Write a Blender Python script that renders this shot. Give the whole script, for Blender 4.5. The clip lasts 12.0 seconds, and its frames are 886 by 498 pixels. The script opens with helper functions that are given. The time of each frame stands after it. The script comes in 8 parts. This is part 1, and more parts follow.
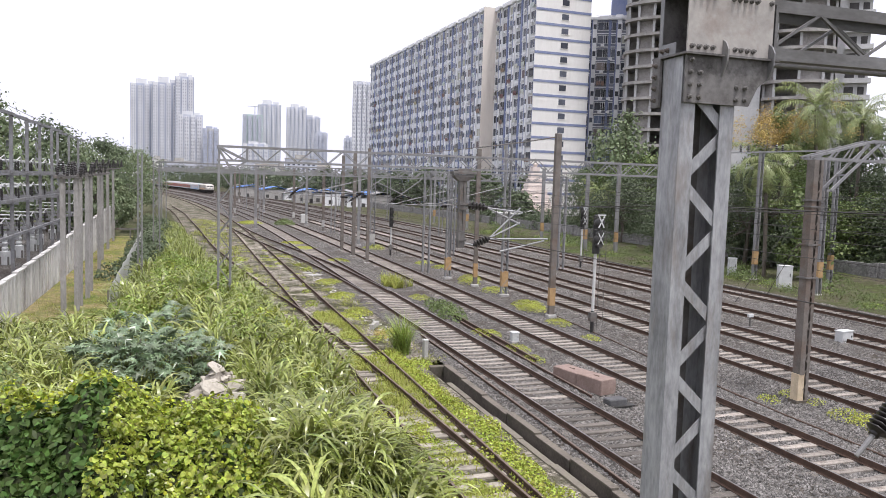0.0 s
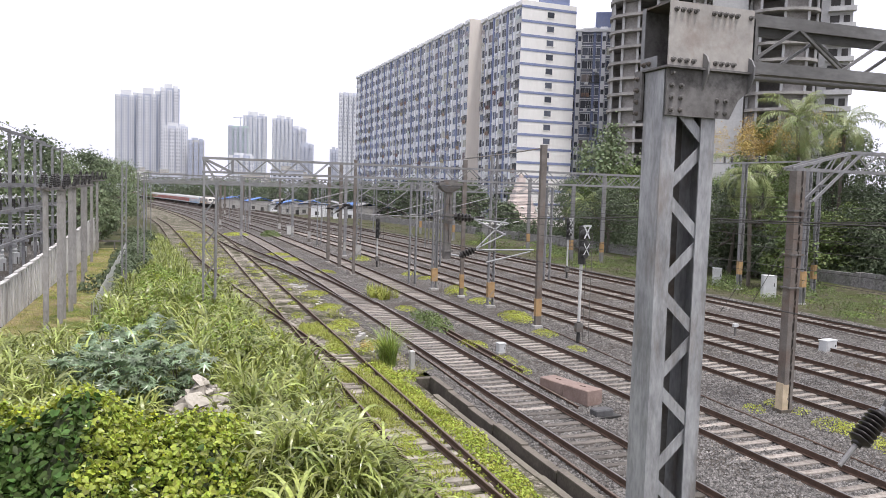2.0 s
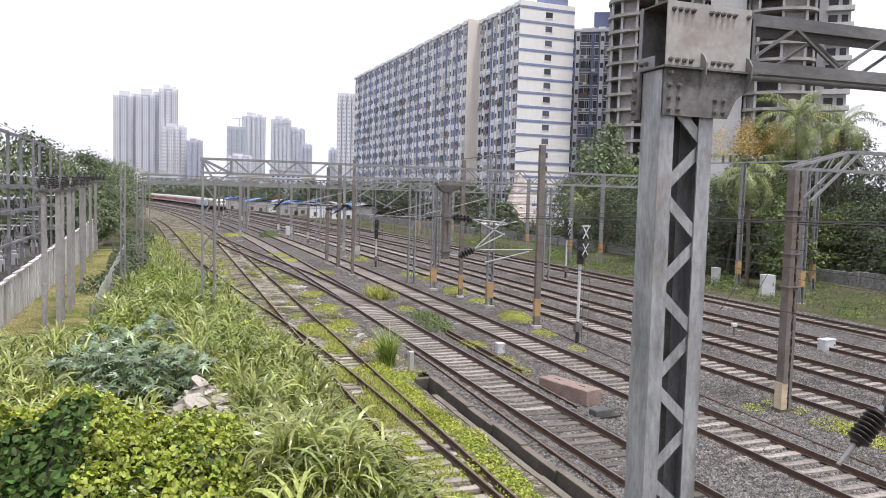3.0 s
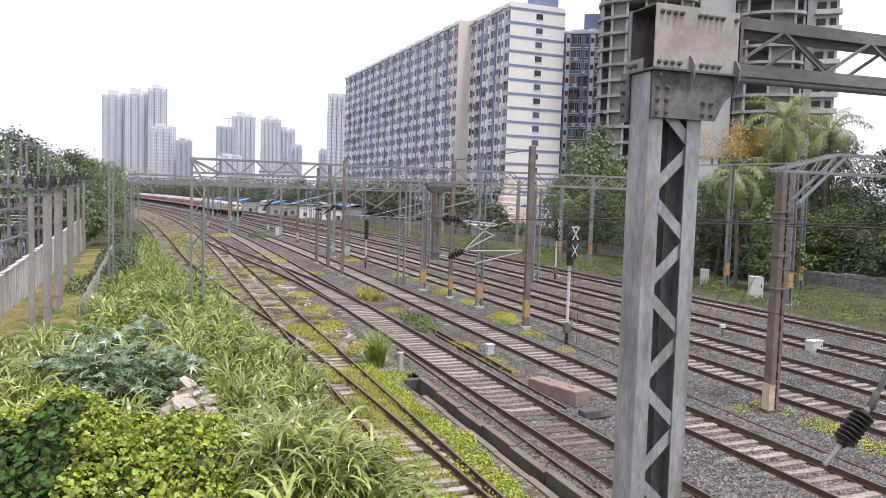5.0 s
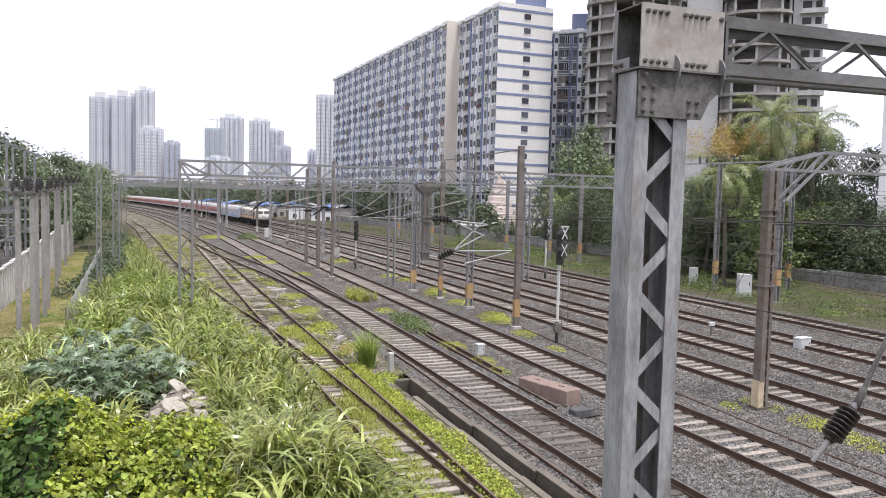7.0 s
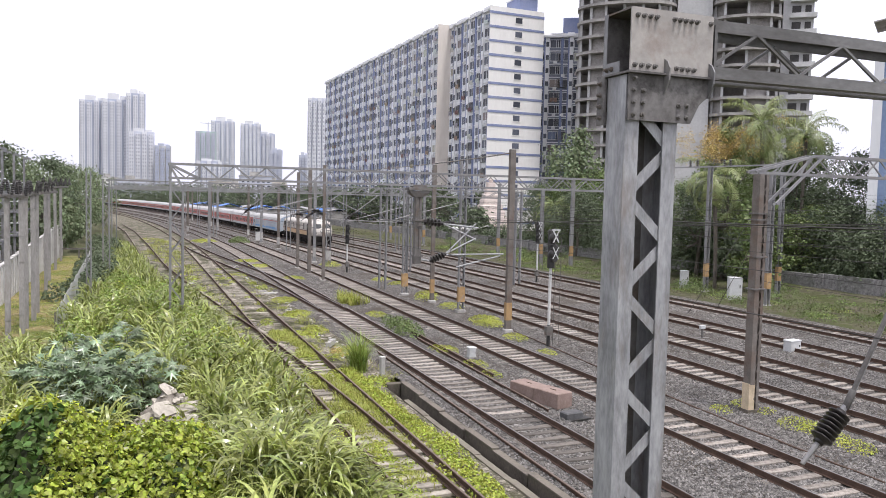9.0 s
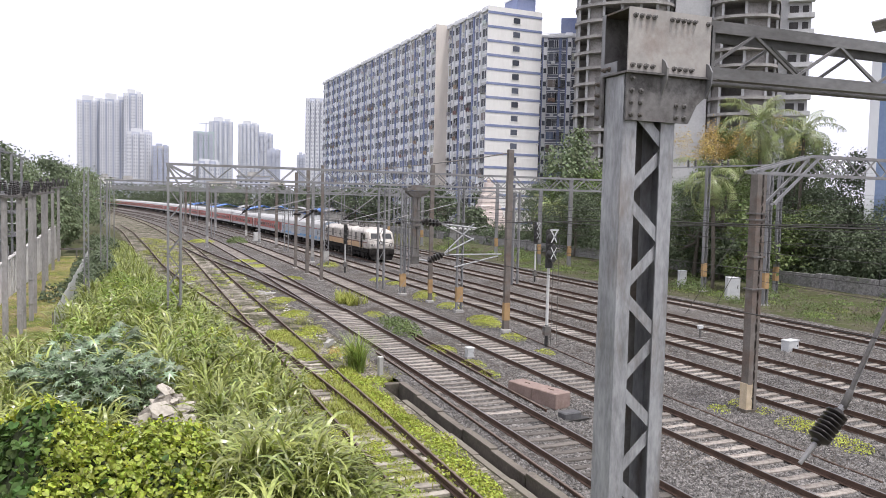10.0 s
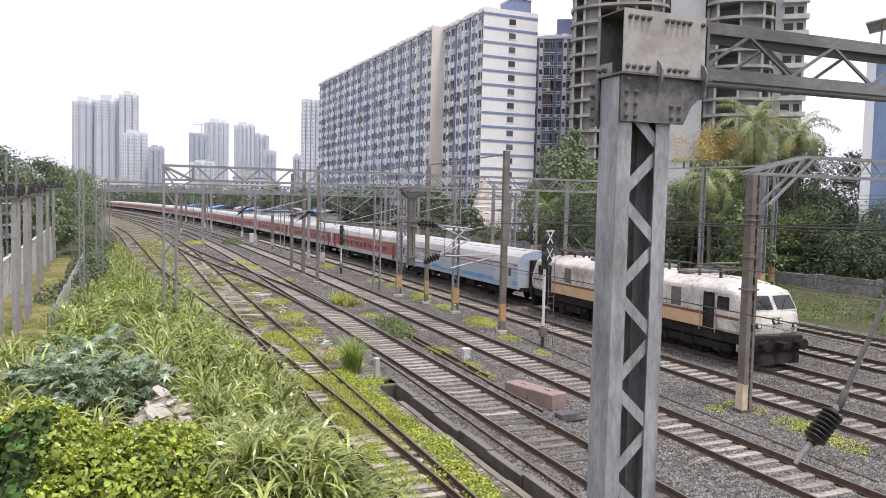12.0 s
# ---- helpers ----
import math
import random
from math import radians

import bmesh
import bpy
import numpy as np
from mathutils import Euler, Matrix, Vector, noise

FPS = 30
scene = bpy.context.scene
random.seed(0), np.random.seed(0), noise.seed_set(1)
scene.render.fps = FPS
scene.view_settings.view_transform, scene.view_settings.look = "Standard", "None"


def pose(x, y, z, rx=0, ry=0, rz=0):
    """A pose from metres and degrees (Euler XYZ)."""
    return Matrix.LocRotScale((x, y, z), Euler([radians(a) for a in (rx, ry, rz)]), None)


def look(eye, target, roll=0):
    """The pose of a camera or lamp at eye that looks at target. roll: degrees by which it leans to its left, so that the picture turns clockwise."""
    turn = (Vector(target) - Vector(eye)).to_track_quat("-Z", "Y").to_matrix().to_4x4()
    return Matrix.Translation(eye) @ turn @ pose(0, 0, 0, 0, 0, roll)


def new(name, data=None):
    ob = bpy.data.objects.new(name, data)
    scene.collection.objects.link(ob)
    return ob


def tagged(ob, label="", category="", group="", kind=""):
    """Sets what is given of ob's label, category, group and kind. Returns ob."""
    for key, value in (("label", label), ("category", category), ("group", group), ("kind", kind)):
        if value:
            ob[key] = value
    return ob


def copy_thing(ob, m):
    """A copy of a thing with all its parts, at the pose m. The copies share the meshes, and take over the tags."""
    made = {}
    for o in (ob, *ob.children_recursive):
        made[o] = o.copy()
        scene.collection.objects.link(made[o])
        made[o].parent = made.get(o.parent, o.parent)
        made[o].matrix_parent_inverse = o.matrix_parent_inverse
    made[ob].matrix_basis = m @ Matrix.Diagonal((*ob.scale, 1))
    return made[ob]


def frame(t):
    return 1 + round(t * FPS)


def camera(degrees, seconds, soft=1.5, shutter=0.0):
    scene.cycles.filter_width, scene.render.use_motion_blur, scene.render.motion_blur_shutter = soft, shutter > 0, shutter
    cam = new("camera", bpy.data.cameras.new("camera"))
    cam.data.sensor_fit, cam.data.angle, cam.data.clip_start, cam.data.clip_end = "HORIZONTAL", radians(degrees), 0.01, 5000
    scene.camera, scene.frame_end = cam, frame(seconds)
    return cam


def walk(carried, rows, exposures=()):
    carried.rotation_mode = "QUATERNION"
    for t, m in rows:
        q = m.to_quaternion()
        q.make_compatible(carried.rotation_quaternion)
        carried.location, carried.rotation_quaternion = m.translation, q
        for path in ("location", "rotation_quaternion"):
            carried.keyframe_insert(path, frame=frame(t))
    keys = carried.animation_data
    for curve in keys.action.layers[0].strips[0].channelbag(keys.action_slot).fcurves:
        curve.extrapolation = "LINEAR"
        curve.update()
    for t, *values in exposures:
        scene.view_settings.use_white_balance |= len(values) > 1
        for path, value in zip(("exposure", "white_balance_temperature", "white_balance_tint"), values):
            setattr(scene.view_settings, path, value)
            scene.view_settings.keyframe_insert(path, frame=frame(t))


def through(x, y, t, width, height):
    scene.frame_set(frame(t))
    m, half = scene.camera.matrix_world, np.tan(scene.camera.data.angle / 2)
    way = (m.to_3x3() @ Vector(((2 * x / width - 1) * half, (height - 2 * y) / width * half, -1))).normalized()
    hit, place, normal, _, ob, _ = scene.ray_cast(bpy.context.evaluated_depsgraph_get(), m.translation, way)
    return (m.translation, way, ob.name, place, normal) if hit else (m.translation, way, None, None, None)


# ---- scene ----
cam = camera(59.3, 12.0, soft=0.5)
PATH = [
    (0.0, (-0.0318, 0.0121, 6.6780), (0.5955, 1.9038, 6.5104), 1.84),
    (0.5, (-0.0276, 0.0105, 6.6840), (0.6002, 1.9029, 6.5273), 1.66),
    (1.0, (-0.0234, 0.0089, 6.6900), (0.6152, 1.8979, 6.5359), 1.75),
    (1.5, (-0.0191, 0.0073, 6.6900), (0.6259, 1.8944, 6.5394), 1.58),
    (2.0, (-0.0149, 0.0057, 6.6900), (0.6449, 1.8886, 6.5515), 1.72),
    (2.5, (-0.0126, 0.0048, 6.6900), (0.6472, 1.8876, 6.5492), 1.72),
    (3.0, (-0.0103, 0.0039, 6.6900), (0.6521, 1.8860, 6.5523), 1.59),
    (5.0, (-0.0028, 0.0011, 6.6900), (0.6837, 1.8748, 6.5554), 1.79),
    (5.5, (-0.0009, 0.0004, 6.6900), (0.6940, 1.8713, 6.5600), 1.63),
    (6.0, (0.0009, -0.0004, 6.6900), (0.6976, 1.8698, 6.5594), 1.44),
    (6.5, (0.0051, -0.0020, 6.6900), (0.7028, 1.8671, 6.5503), 1.39),
    (7.0, (0.0093, -0.0036, 6.6900), (0.7199, 1.8612, 6.5569), 1.40),
    (9.0, (0.0159, -0.0061, 6.6900), (0.7465, 1.8516, 6.5661), 1.40),
    (9.5, (0.0163, -0.0062, 6.6900), (0.7471, 1.8513, 6.5649), 1.32),
    (10.0, (0.0168, -0.0064, 6.6900), (0.7520, 1.8495, 6.5666), 1.38),
    (10.5, (0.0182, -0.0070, 6.6900), (0.7596, 1.8464, 6.5663), 1.39),
    (11.0, (0.0196, -0.0075, 6.6900), (0.7624, 1.8454, 6.5680), 1.38),
    (11.5, (0.0196, -0.0075, 6.6900), (0.7675, 1.8435, 6.5701), 1.39),
    (12.0, (0.0196, -0.0075, 6.6900), (0.7639, 1.8449, 6.5696), 1.30),
]
walk(cam, [(t, look(eye, target, roll)) for t, eye, target, roll in PATH])

# ---- light: a bright, thinly overcast monsoon sky ----
world = bpy.data.worlds.new("sky")
scene.world = world
world.use_nodes = True
wn, wl = world.node_tree.nodes, world.node_tree.links
sky = wn.new("ShaderNodeTexSky")
sky.sky_type = "NISHITA"
sky.sun_disc = False
sky.sun_elevation, sky.sun_rotation = radians(71), radians(160)
sky.air_density, sky.dust_density, sky.ozone_density = 1.0, 6.0, 1.0
soften = wn.new("ShaderNodeHueSaturation")
soften.inputs["Saturation"].default_value = 0.18
wl.new(sky.outputs["Color"], soften.inputs["Color"])
veil = wn.new("ShaderNodeMix")
veil.data_type = "RGBA"
veil.inputs["Factor"].default_value = 0.55
wl.new(soften.outputs["Color"], veil.inputs["A"])
veil.inputs["B"].default_value = (11.7, 11.6, 13.5, 1)
wl.new(veil.outputs["Result"], wn["Background"].inputs["Color"])
wn["Background"].inputs["Strength"].default_value = 0.15

sun_data = bpy.data.lights.new("sun", "SUN")
sun_data.energy, sun_data.angle, sun_data.color = 2.9, radians(8), (1.0, 0.955, 0.935)
sun = new("sun", sun_data)
sun.matrix_world = look((0, 0, 60), (-7, 19, 0))
scene.view_settings.exposure = 0.0


# ---- mesh helpers ----
class Shape:
    """Collects vertices and faces of one mesh."""

    def __init__(self):
        self.v, self.f = [], []

    def add(self, verts, faces):
        n = len(self.v)
        self.v += [tuple(p) for p in verts]
        self.f += [tuple(i + n for i in f) for f in faces]
        return self

    def box(self, x0, y0, z0, x1, y1, z1, b=0.0):
        """A box; b bevels its upright edges and its top."""
        if b <= 0:
            v = [(x, y, z) for z in (z0, z1) for x, y in ((x0, y0), (x1, y0), (x1, y1), (x0, y1))]
            f = [(3, 2, 1, 0), (4, 5, 6, 7)] + [(i, (i + 1) % 4, (i + 1) % 4 + 4, i + 4) for i in range(4)]
            return self.add(v, f)
        def ring(x0, y0, x1, y1, c, z):
            return [(x0 + c, y0, z), (x1 - c, y0, z), (x1, y0 + c, z), (x1, y1 - c, z), (x1 - c, y1, z), (x0 + c, y1, z), (x0, y1 - c, z), (x0, y0 + c, z)]
        v = ring(x0, y0, x1, y1, b, z0) + ring(x0, y0, x1, y1, b, z1 - b) + ring(x0 + b, y0 + b, x1 - b, y1 - b, b, z1)
        f = [tuple(range(7, -1, -1)), tuple(range(16, 24))]
        f += [(k * 8 + i, k * 8 + (i + 1) % 8, k * 8 + 8 + (i + 1) % 8, k * 8 + 8 + i) for k in (0, 1) for i in range(8)]
        return self.add(v, f)

    def beam(self, p, q, w, h, up=(0, 0, 1)):
        """A bar of section w by h from p to q."""
        p, q = Vector(p), Vector(q)
        d = (q - p).normalized()
        s = d.cross(Vector(up))
        if s.length < 1e-3:
            s = d.cross(Vector((0, 1, 0)))
        s.normalize()
        u = s.cross(d)
        c = [s * a * w / 2 + u * b * h / 2 for a, b in ((-1, -1), (1, -1), (1, 1), (-1, 1))]
        v = [p + o for o in c] + [q + o for o in c]
        return self.add(v, [(3, 2, 1, 0), (4, 5, 6, 7)] + [(i, (i + 1) % 4, (i + 1) % 4 + 4, i + 4) for i in range(4)])

    def tube(self, p, q, r0, r1=None, n=8):
        return self.lathe(p, q, [(0, r0), (1, r0 if r1 is None else r1)], n)

    def lathe(self, p, q, prof, n=10):
        """A turned body along p-q: (share of the way, radius) rows."""
        p, q = Vector(p), Vector(q)
        d = q - p
        z = d.normalized()
        s = z.cross(Vector((0, 0, 1)))
        if s.length < 1e-3:
            s = z.cross(Vector((0, 1, 0)))
        s.normalize()
        u = s.cross(z)
        v, f = [], []
        for a, r in prof:
            v += [p + d * a + (s * math.cos(i * math.tau / n) + u * math.sin(i * math.tau / n)) * r for i in range(n)]
        m = len(prof)
        for k in range(m - 1):
            f += [(k * n + i, k * n + (i + 1) % n, (k + 1) * n + (i + 1) % n, (k + 1) * n + i) for i in range(n)]
        f += [tuple(range(n - 1, -1, -1)), tuple((m - 1) * n + i for i in range(n))]
        return self.add(v, f)

    def loft(self, rings, closed=True, caps=True):
        n = len(rings[0])
        v = [p for r in rings for p in r]
        f = []
        for k in range(len(rings) - 1):
            for i in range(n if closed else n - 1):
                j = (i + 1) % n
                f.append((k * n + i, k * n + j, (k + 1) * n + j, (k + 1) * n + i))
        if caps and closed:
            f += [tuple(range(n - 1, -1, -1)), tuple((len(rings) - 1) * n + i for i in range(n))]
        return self.add(v, f)

    def mesh(self, name, material, smooth=False):
        me = bpy.data.meshes.new(name)
        me.from_pydata([tuple(p) for p in self.v], [], self.f)
        if material:
            me.materials.append(material)
        if smooth:
            me.polygons.foreach_set("use_smooth", [True] * len(me.polygons))
        return me


def bulk(name, verts, quads, material, smooth=False):
    """One mesh from arrays: verts (n, 3) and faces (m, 3 or 4)."""
    me = bpy.data.meshes.new(name)
    verts, quads = np.asarray(verts, np.float32), np.asarray(quads, np.int32)
    k = quads.shape[1]
    me.vertices.add(len(verts))
    me.vertices.foreach_set("co", verts.ravel())
    me.loops.add(quads.size)
    me.loops.foreach_set("vertex_index", quads.ravel())
    me.polygons.add(len(quads))
    me.polygons.foreach_set("loop_start", np.arange(len(quads), dtype=np.int32) * k)
    if smooth:
        me.polygons.foreach_set("use_smooth", np.ones(len(quads), bool))
    me.update(calc_edges=True)
    me.materials.append(material)
    return me


def thing(name, label, category, group="", at=None, kind=""):
    ob = new(name)
    ob.empty_display_size = 0.2
    if at is not None:
        ob.matrix_basis = at
    return tagged(ob, label, category, group, kind)


def part(name, shape, material, parent, label="", smooth=False):
    me = shape.mesh(name, material, smooth) if isinstance(shape, Shape) else shape
    ob = new(name, me)
    ob.parent = parent
    return tagged(ob, label) if label else ob


def single(name, shape, material, label, category, kind="", group="", smooth=False):
    me = shape.mesh(name, material, smooth) if isinstance(shape, Shape) else shape
    return tagged(new(name, me), label, category, group, kind)


def bars(parent, name, rows, w, h, material, up=(0, 0, 1)):
    for p, q in rows:
        part(name, Shape().beam(p, q, w, h, up), material, parent)


# ---- materials ----
def mat(name, low, high, rough=0.8, metal=0.0, scale=3.0, fine=40.0, bump=0.25, dist=0.01, stain=None, stain_scale=0.6, stain_amount=0.5, island=0.0, spread=0.0, stretch=(1, 1, 1), objspread=0.0, spec=0.4):
    """A worn surface: two colours mixed by coarse and fine noise, stains over them, fine relief."""
    m = bpy.data.materials.new(name)
    m.use_nodes = True
    n, l = m.node_tree.nodes, m.node_tree.links
    b = n["Principled BSDF"]
    geo = n.new("ShaderNodeTexCoord")
    mp = n.new("ShaderNodeMapping")
    mp.inputs["Scale"].default_value = stretch
    l.new(geo.outputs["Object"], mp.inputs["Vector"])
    co, fi = n.new("ShaderNodeTexNoise"), n.new("ShaderNodeTexNoise")
    for t, s, d in ((co, scale, 4), (fi, fine, 3)):
        t.inputs["Scale"].default_value = s
        t.inputs["Detail"].default_value = d
        t.inputs["Roughness"].default_value = 0.6
        l.new(mp.outputs["Vector"], t.inputs["Vector"])
    mixf = n.new("ShaderNodeMix")
    mixf.inputs["Factor"].default_value = 0.4
    l.new(co.outputs["Fac"], mixf.inputs["A"])
    l.new(fi.outputs["Fac"], mixf.inputs["B"])
    ramp = n.new("ShaderNodeValToRGB")
    ramp.color_ramp.elements[0].position, ramp.color_ramp.elements[1].position = 0.36, 0.66
    ramp.color_ramp.elements[0].color, ramp.color_ramp.elements[1].color = (*low, 1), (*high, 1)
    l.new(mixf.outputs["Result"], ramp.inputs["Fac"])
    out = ramp.outputs["Color"]
    if stain:
        st = n.new("ShaderNodeTexNoise")
        st.inputs["Scale"].default_value, st.inputs["Detail"].default_value = stain_scale, 6
        st.inputs["Roughness"].default_value = 0.7
        l.new(mp.outputs["Vector"], st.inputs["Vector"])
        sr = n.new("ShaderNodeMapRange")
        sr.inputs["From Min"].default_value, sr.inputs["From Max"].default_value = 0.5, 0.68
        sr.inputs["To Max"].default_value = stain_amount
        l.new(st.outputs["Fac"], sr.inputs["Value"])
        sm = n.new("ShaderNodeMix")
        sm.data_type = "RGBA"
        l.new(sr.outputs["Result"], sm.inputs["Factor"])
        l.new(out, sm.inputs["A"])
        sm.inputs["B"].default_value = (*stain, 1)
        out = sm.outputs["Result"]
    if island or objspread:
        hv = n.new("ShaderNodeHueSaturation")
        if island:
            src = n.new("ShaderNodeNewGeometry").outputs["Random Per Island"]
            amount = island
        else:
            src = n.new("ShaderNodeObjectInfo").outputs["Random"]
            amount = objspread
        mr = n.new("ShaderNodeMapRange")
        mr.inputs["To Min"].default_value, mr.inputs["To Max"].default_value = 1 - amount, 1 + amount
        l.new(src, mr.inputs["Value"])
        l.new(mr.outputs["Result"], hv.inputs["Value"])
        if spread:
            mh = n.new("ShaderNodeMapRange")
            mh.inputs["To Min"].default_value, mh.inputs["To Max"].default_value = 0.5 - spread, 0.5 + spread
            l.new(src, mh.inputs["Value"])
            l.new(mh.outputs["Result"], hv.inputs["Hue"])
        l.new(out, hv.inputs["Color"])
        out = hv.outputs["Color"]
    l.new(out, b.inputs["Base Color"])
    b.inputs["Roughness"].default_value = rough
    b.inputs["Metallic"].default_value = metal
    b.inputs["Specular IOR Level"].default_value = spec
    if bump:
        bm = n.new("ShaderNodeBump")
        bm.inputs["Strength"].default_value, bm.inputs["Distance"].default_value = bump, dist
        l.new(mixf.outputs["Result"], bm.inputs["Height"])
        l.new(bm.outputs["Normal"], b.inputs["Normal"])
    return m


def leaf_mat(name, low, high, through=0.25, spread=0.03, island=0.35, rough=0.5, scale=0.6, spec=0.3):
    """Leaves: lit from both sides, each of its own shade."""
    m = mat(name, low, high, rough=rough, scale=scale, fine=12, bump=0.0, island=island, spread=spread, spec=spec)
    n, l = m.node_tree.nodes, m.node_tree.links
    b, out = n["Principled BSDF"], n["Material Output"]
    tr, mx = n.new("ShaderNodeBsdfTranslucent"), n.new("ShaderNodeMixShader")
    l.new(b.inputs["Base Color"].links[0].from_socket, tr.inputs["Color"])
    mx.inputs["Fac"].default_value = through
    l.new(b.outputs["BSDF"], mx.inputs[1])
    l.new(tr.outputs["BSDF"], mx.inputs[2])
    l.new(mx.outputs["Shader"], out.inputs["Surface"])
    return m


M_STEEL = mat("galvanised_steel", (0.184, 0.184, 0.189), (0.304, 0.304, 0.308), rough=0.55, metal=0.3, scale=2.0, fine=25, bump=0.12, stain=(0.22, 0.20, 0.17), stain_scale=1.4, stain_amount=0.5, stretch=(1, 1, 0.25))
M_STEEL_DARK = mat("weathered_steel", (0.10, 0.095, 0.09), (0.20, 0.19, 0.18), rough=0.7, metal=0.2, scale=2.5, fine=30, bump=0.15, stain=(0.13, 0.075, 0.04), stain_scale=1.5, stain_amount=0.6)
M_STEEL_BROWN = mat("rusted_brown_steel", (0.115, 0.10, 0.088), (0.21, 0.19, 0.172), rough=0.8, metal=0.1, scale=2.0, fine=30, bump=0.15, stain=(0.15, 0.09, 0.06), stain_scale=1.2, stain_amount=0.5)
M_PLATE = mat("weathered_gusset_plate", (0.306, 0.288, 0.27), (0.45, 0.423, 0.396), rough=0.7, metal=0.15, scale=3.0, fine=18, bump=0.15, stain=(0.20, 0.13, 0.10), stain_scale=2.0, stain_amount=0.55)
M_RAIL = mat("rusty_rail_steel", (0.060, 0.038, 0.028), (0.12, 0.075, 0.055), rough=0.75, metal=0.2, scale=4, fine=50, bump=0.2)
M_RAILTOP = mat("polished_rail_head", (0.22, 0.21, 0.20), (0.34, 0.33, 0.32), rough=0.35, metal=0.85, scale=4, fine=40, bump=0.05)
M_RAILTOP_DULL = mat("dull_rail_head", (0.13, 0.10, 0.08), (0.22, 0.17, 0.14), rough=0.6, metal=0.4, scale=4, fine=40, bump=0.1)
M_SLEEPER = mat("concrete_sleeper", (0.153, 0.135, 0.118), (0.372, 0.335, 0.298), rough=0.9, scale=1.5, fine=25, bump=0.3, stain=(0.085, 0.065, 0.053), stain_scale=2.4, stain_amount=0.75, objspread=0.32)
M_CONCRETE = mat("weathered_concrete", (0.30, 0.29, 0.275), (0.46, 0.45, 0.43), rough=0.9, scale=0.8, fine=14, bump=0.3, stain=(0.16, 0.15, 0.135), stain_scale=0.9, stain_amount=0.6)

# ---- ground and tracks ----


def curve_at(c, s, R=2550.0, s0=20.0):
    """Place and heading on the line that runs at x = c and bends to the west beyond s0."""
    if s < s0:
        return Vector((c, s, 0)), 0.0
    th = (s - s0) / R
    return Vector((c - R * (1 - math.cos(th)), s0 + R * math.sin(th), 0)), th


def curve_offset(y, R=2550.0, s0=20.0):
    return 0.0 if y < s0 else R - math.sqrt(R * R - (y - s0) ** 2)


GAUGE = 1.676
RAIL_PROF = [(-0.068, -0.172), (-0.068, -0.158), (-0.012, -0.140), (-0.010, -0.045), (-0.036, -0.035), (-0.036, -0.004), (-0.028, 0.0), (0.028, 0.0), (0.036, -0.004), (0.036, -0.035), (0.010, -0.045), (0.012, -0.140), (0.068, -0.158), (0.068, -0.172)]


def rail(parent, points, material, head, name="rail"):
    """A flat-bottom rail swept along points (x, y); its running face is a polished strip."""
    rings, top = [], []
    for i, p in enumerate(points):
        a, b = Vector(points[max(i - 1, 0)]), Vector(points[min(i + 1, len(points) - 1)])
        d = (b - a).normalized()
        s = Vector((d.y, -d.x))
        rings.append([(p[0] + s.x * u, p[1] + s.y * u, z) for u, z in RAIL_PROF])
        top.append([(p[0] + s.x * u, p[1] + s.y * u, 0.003) for u in (-0.026, 0.026)])
    ob = part(name, Shape().loft(rings, caps=True), material, parent)
    part("running_surface", Shape().loft(top, closed=False), head, ob, "worn bright running surface")
    return ob


def sleeper_mesh(name, material, length=2.75):
    """A concrete sleeper, lower in the middle than under the rails."""
    s = Shape()
    rings = []
    for x, w, z in ((-length / 2, 0.13, -0.20), (-length / 2 + 0.12, 0.14, -0.172), (-0.45, 0.13, -0.176), (-0.28, 0.115, -0.190), (0.28, 0.115, -0.190), (0.45, 0.13, -0.176), (length / 2 - 0.12, 0.14, -0.172), (length / 2, 0.13, -0.20)):
        rings.append([(x, -w, -0.40), (x, -w, z - 0.015), (x, -w + 0.02, z), (x, w - 0.02, z), (x, w, z - 0.015), (x, w, -0.40)])
    return s.loft(rings).mesh(name, material)


SLEEPER = sleeper_mesh("sleeper", M_SLEEPER)
M_OLD = mat("old_stained_sleeper", (0.201, 0.179, 0.151), (0.46, 0.416, 0.359), rough=0.95, scale=1.5, fine=25, bump=0.4, stain=(0.07, 0.065, 0.035), stain_scale=1.6, stain_amount=0.7, objspread=0.4)
OLD_SLEEPER = sleeper_mesh("old_sleeper", M_OLD, 2.7)
M_TIMBER = mat("oil_stained_sleeper", (0.055, 0.047, 0.041), (0.19, 0.17, 0.15), rough=0.85, scale=2.0, fine=25, bump=0.3, objspread=0.4, stain=(0.03, 0.026, 0.022), stain_scale=1.5, stain_amount=0.7)
TIMBER = sleeper_mesh("timber_sleeper", M_TIMBER, 2.6)


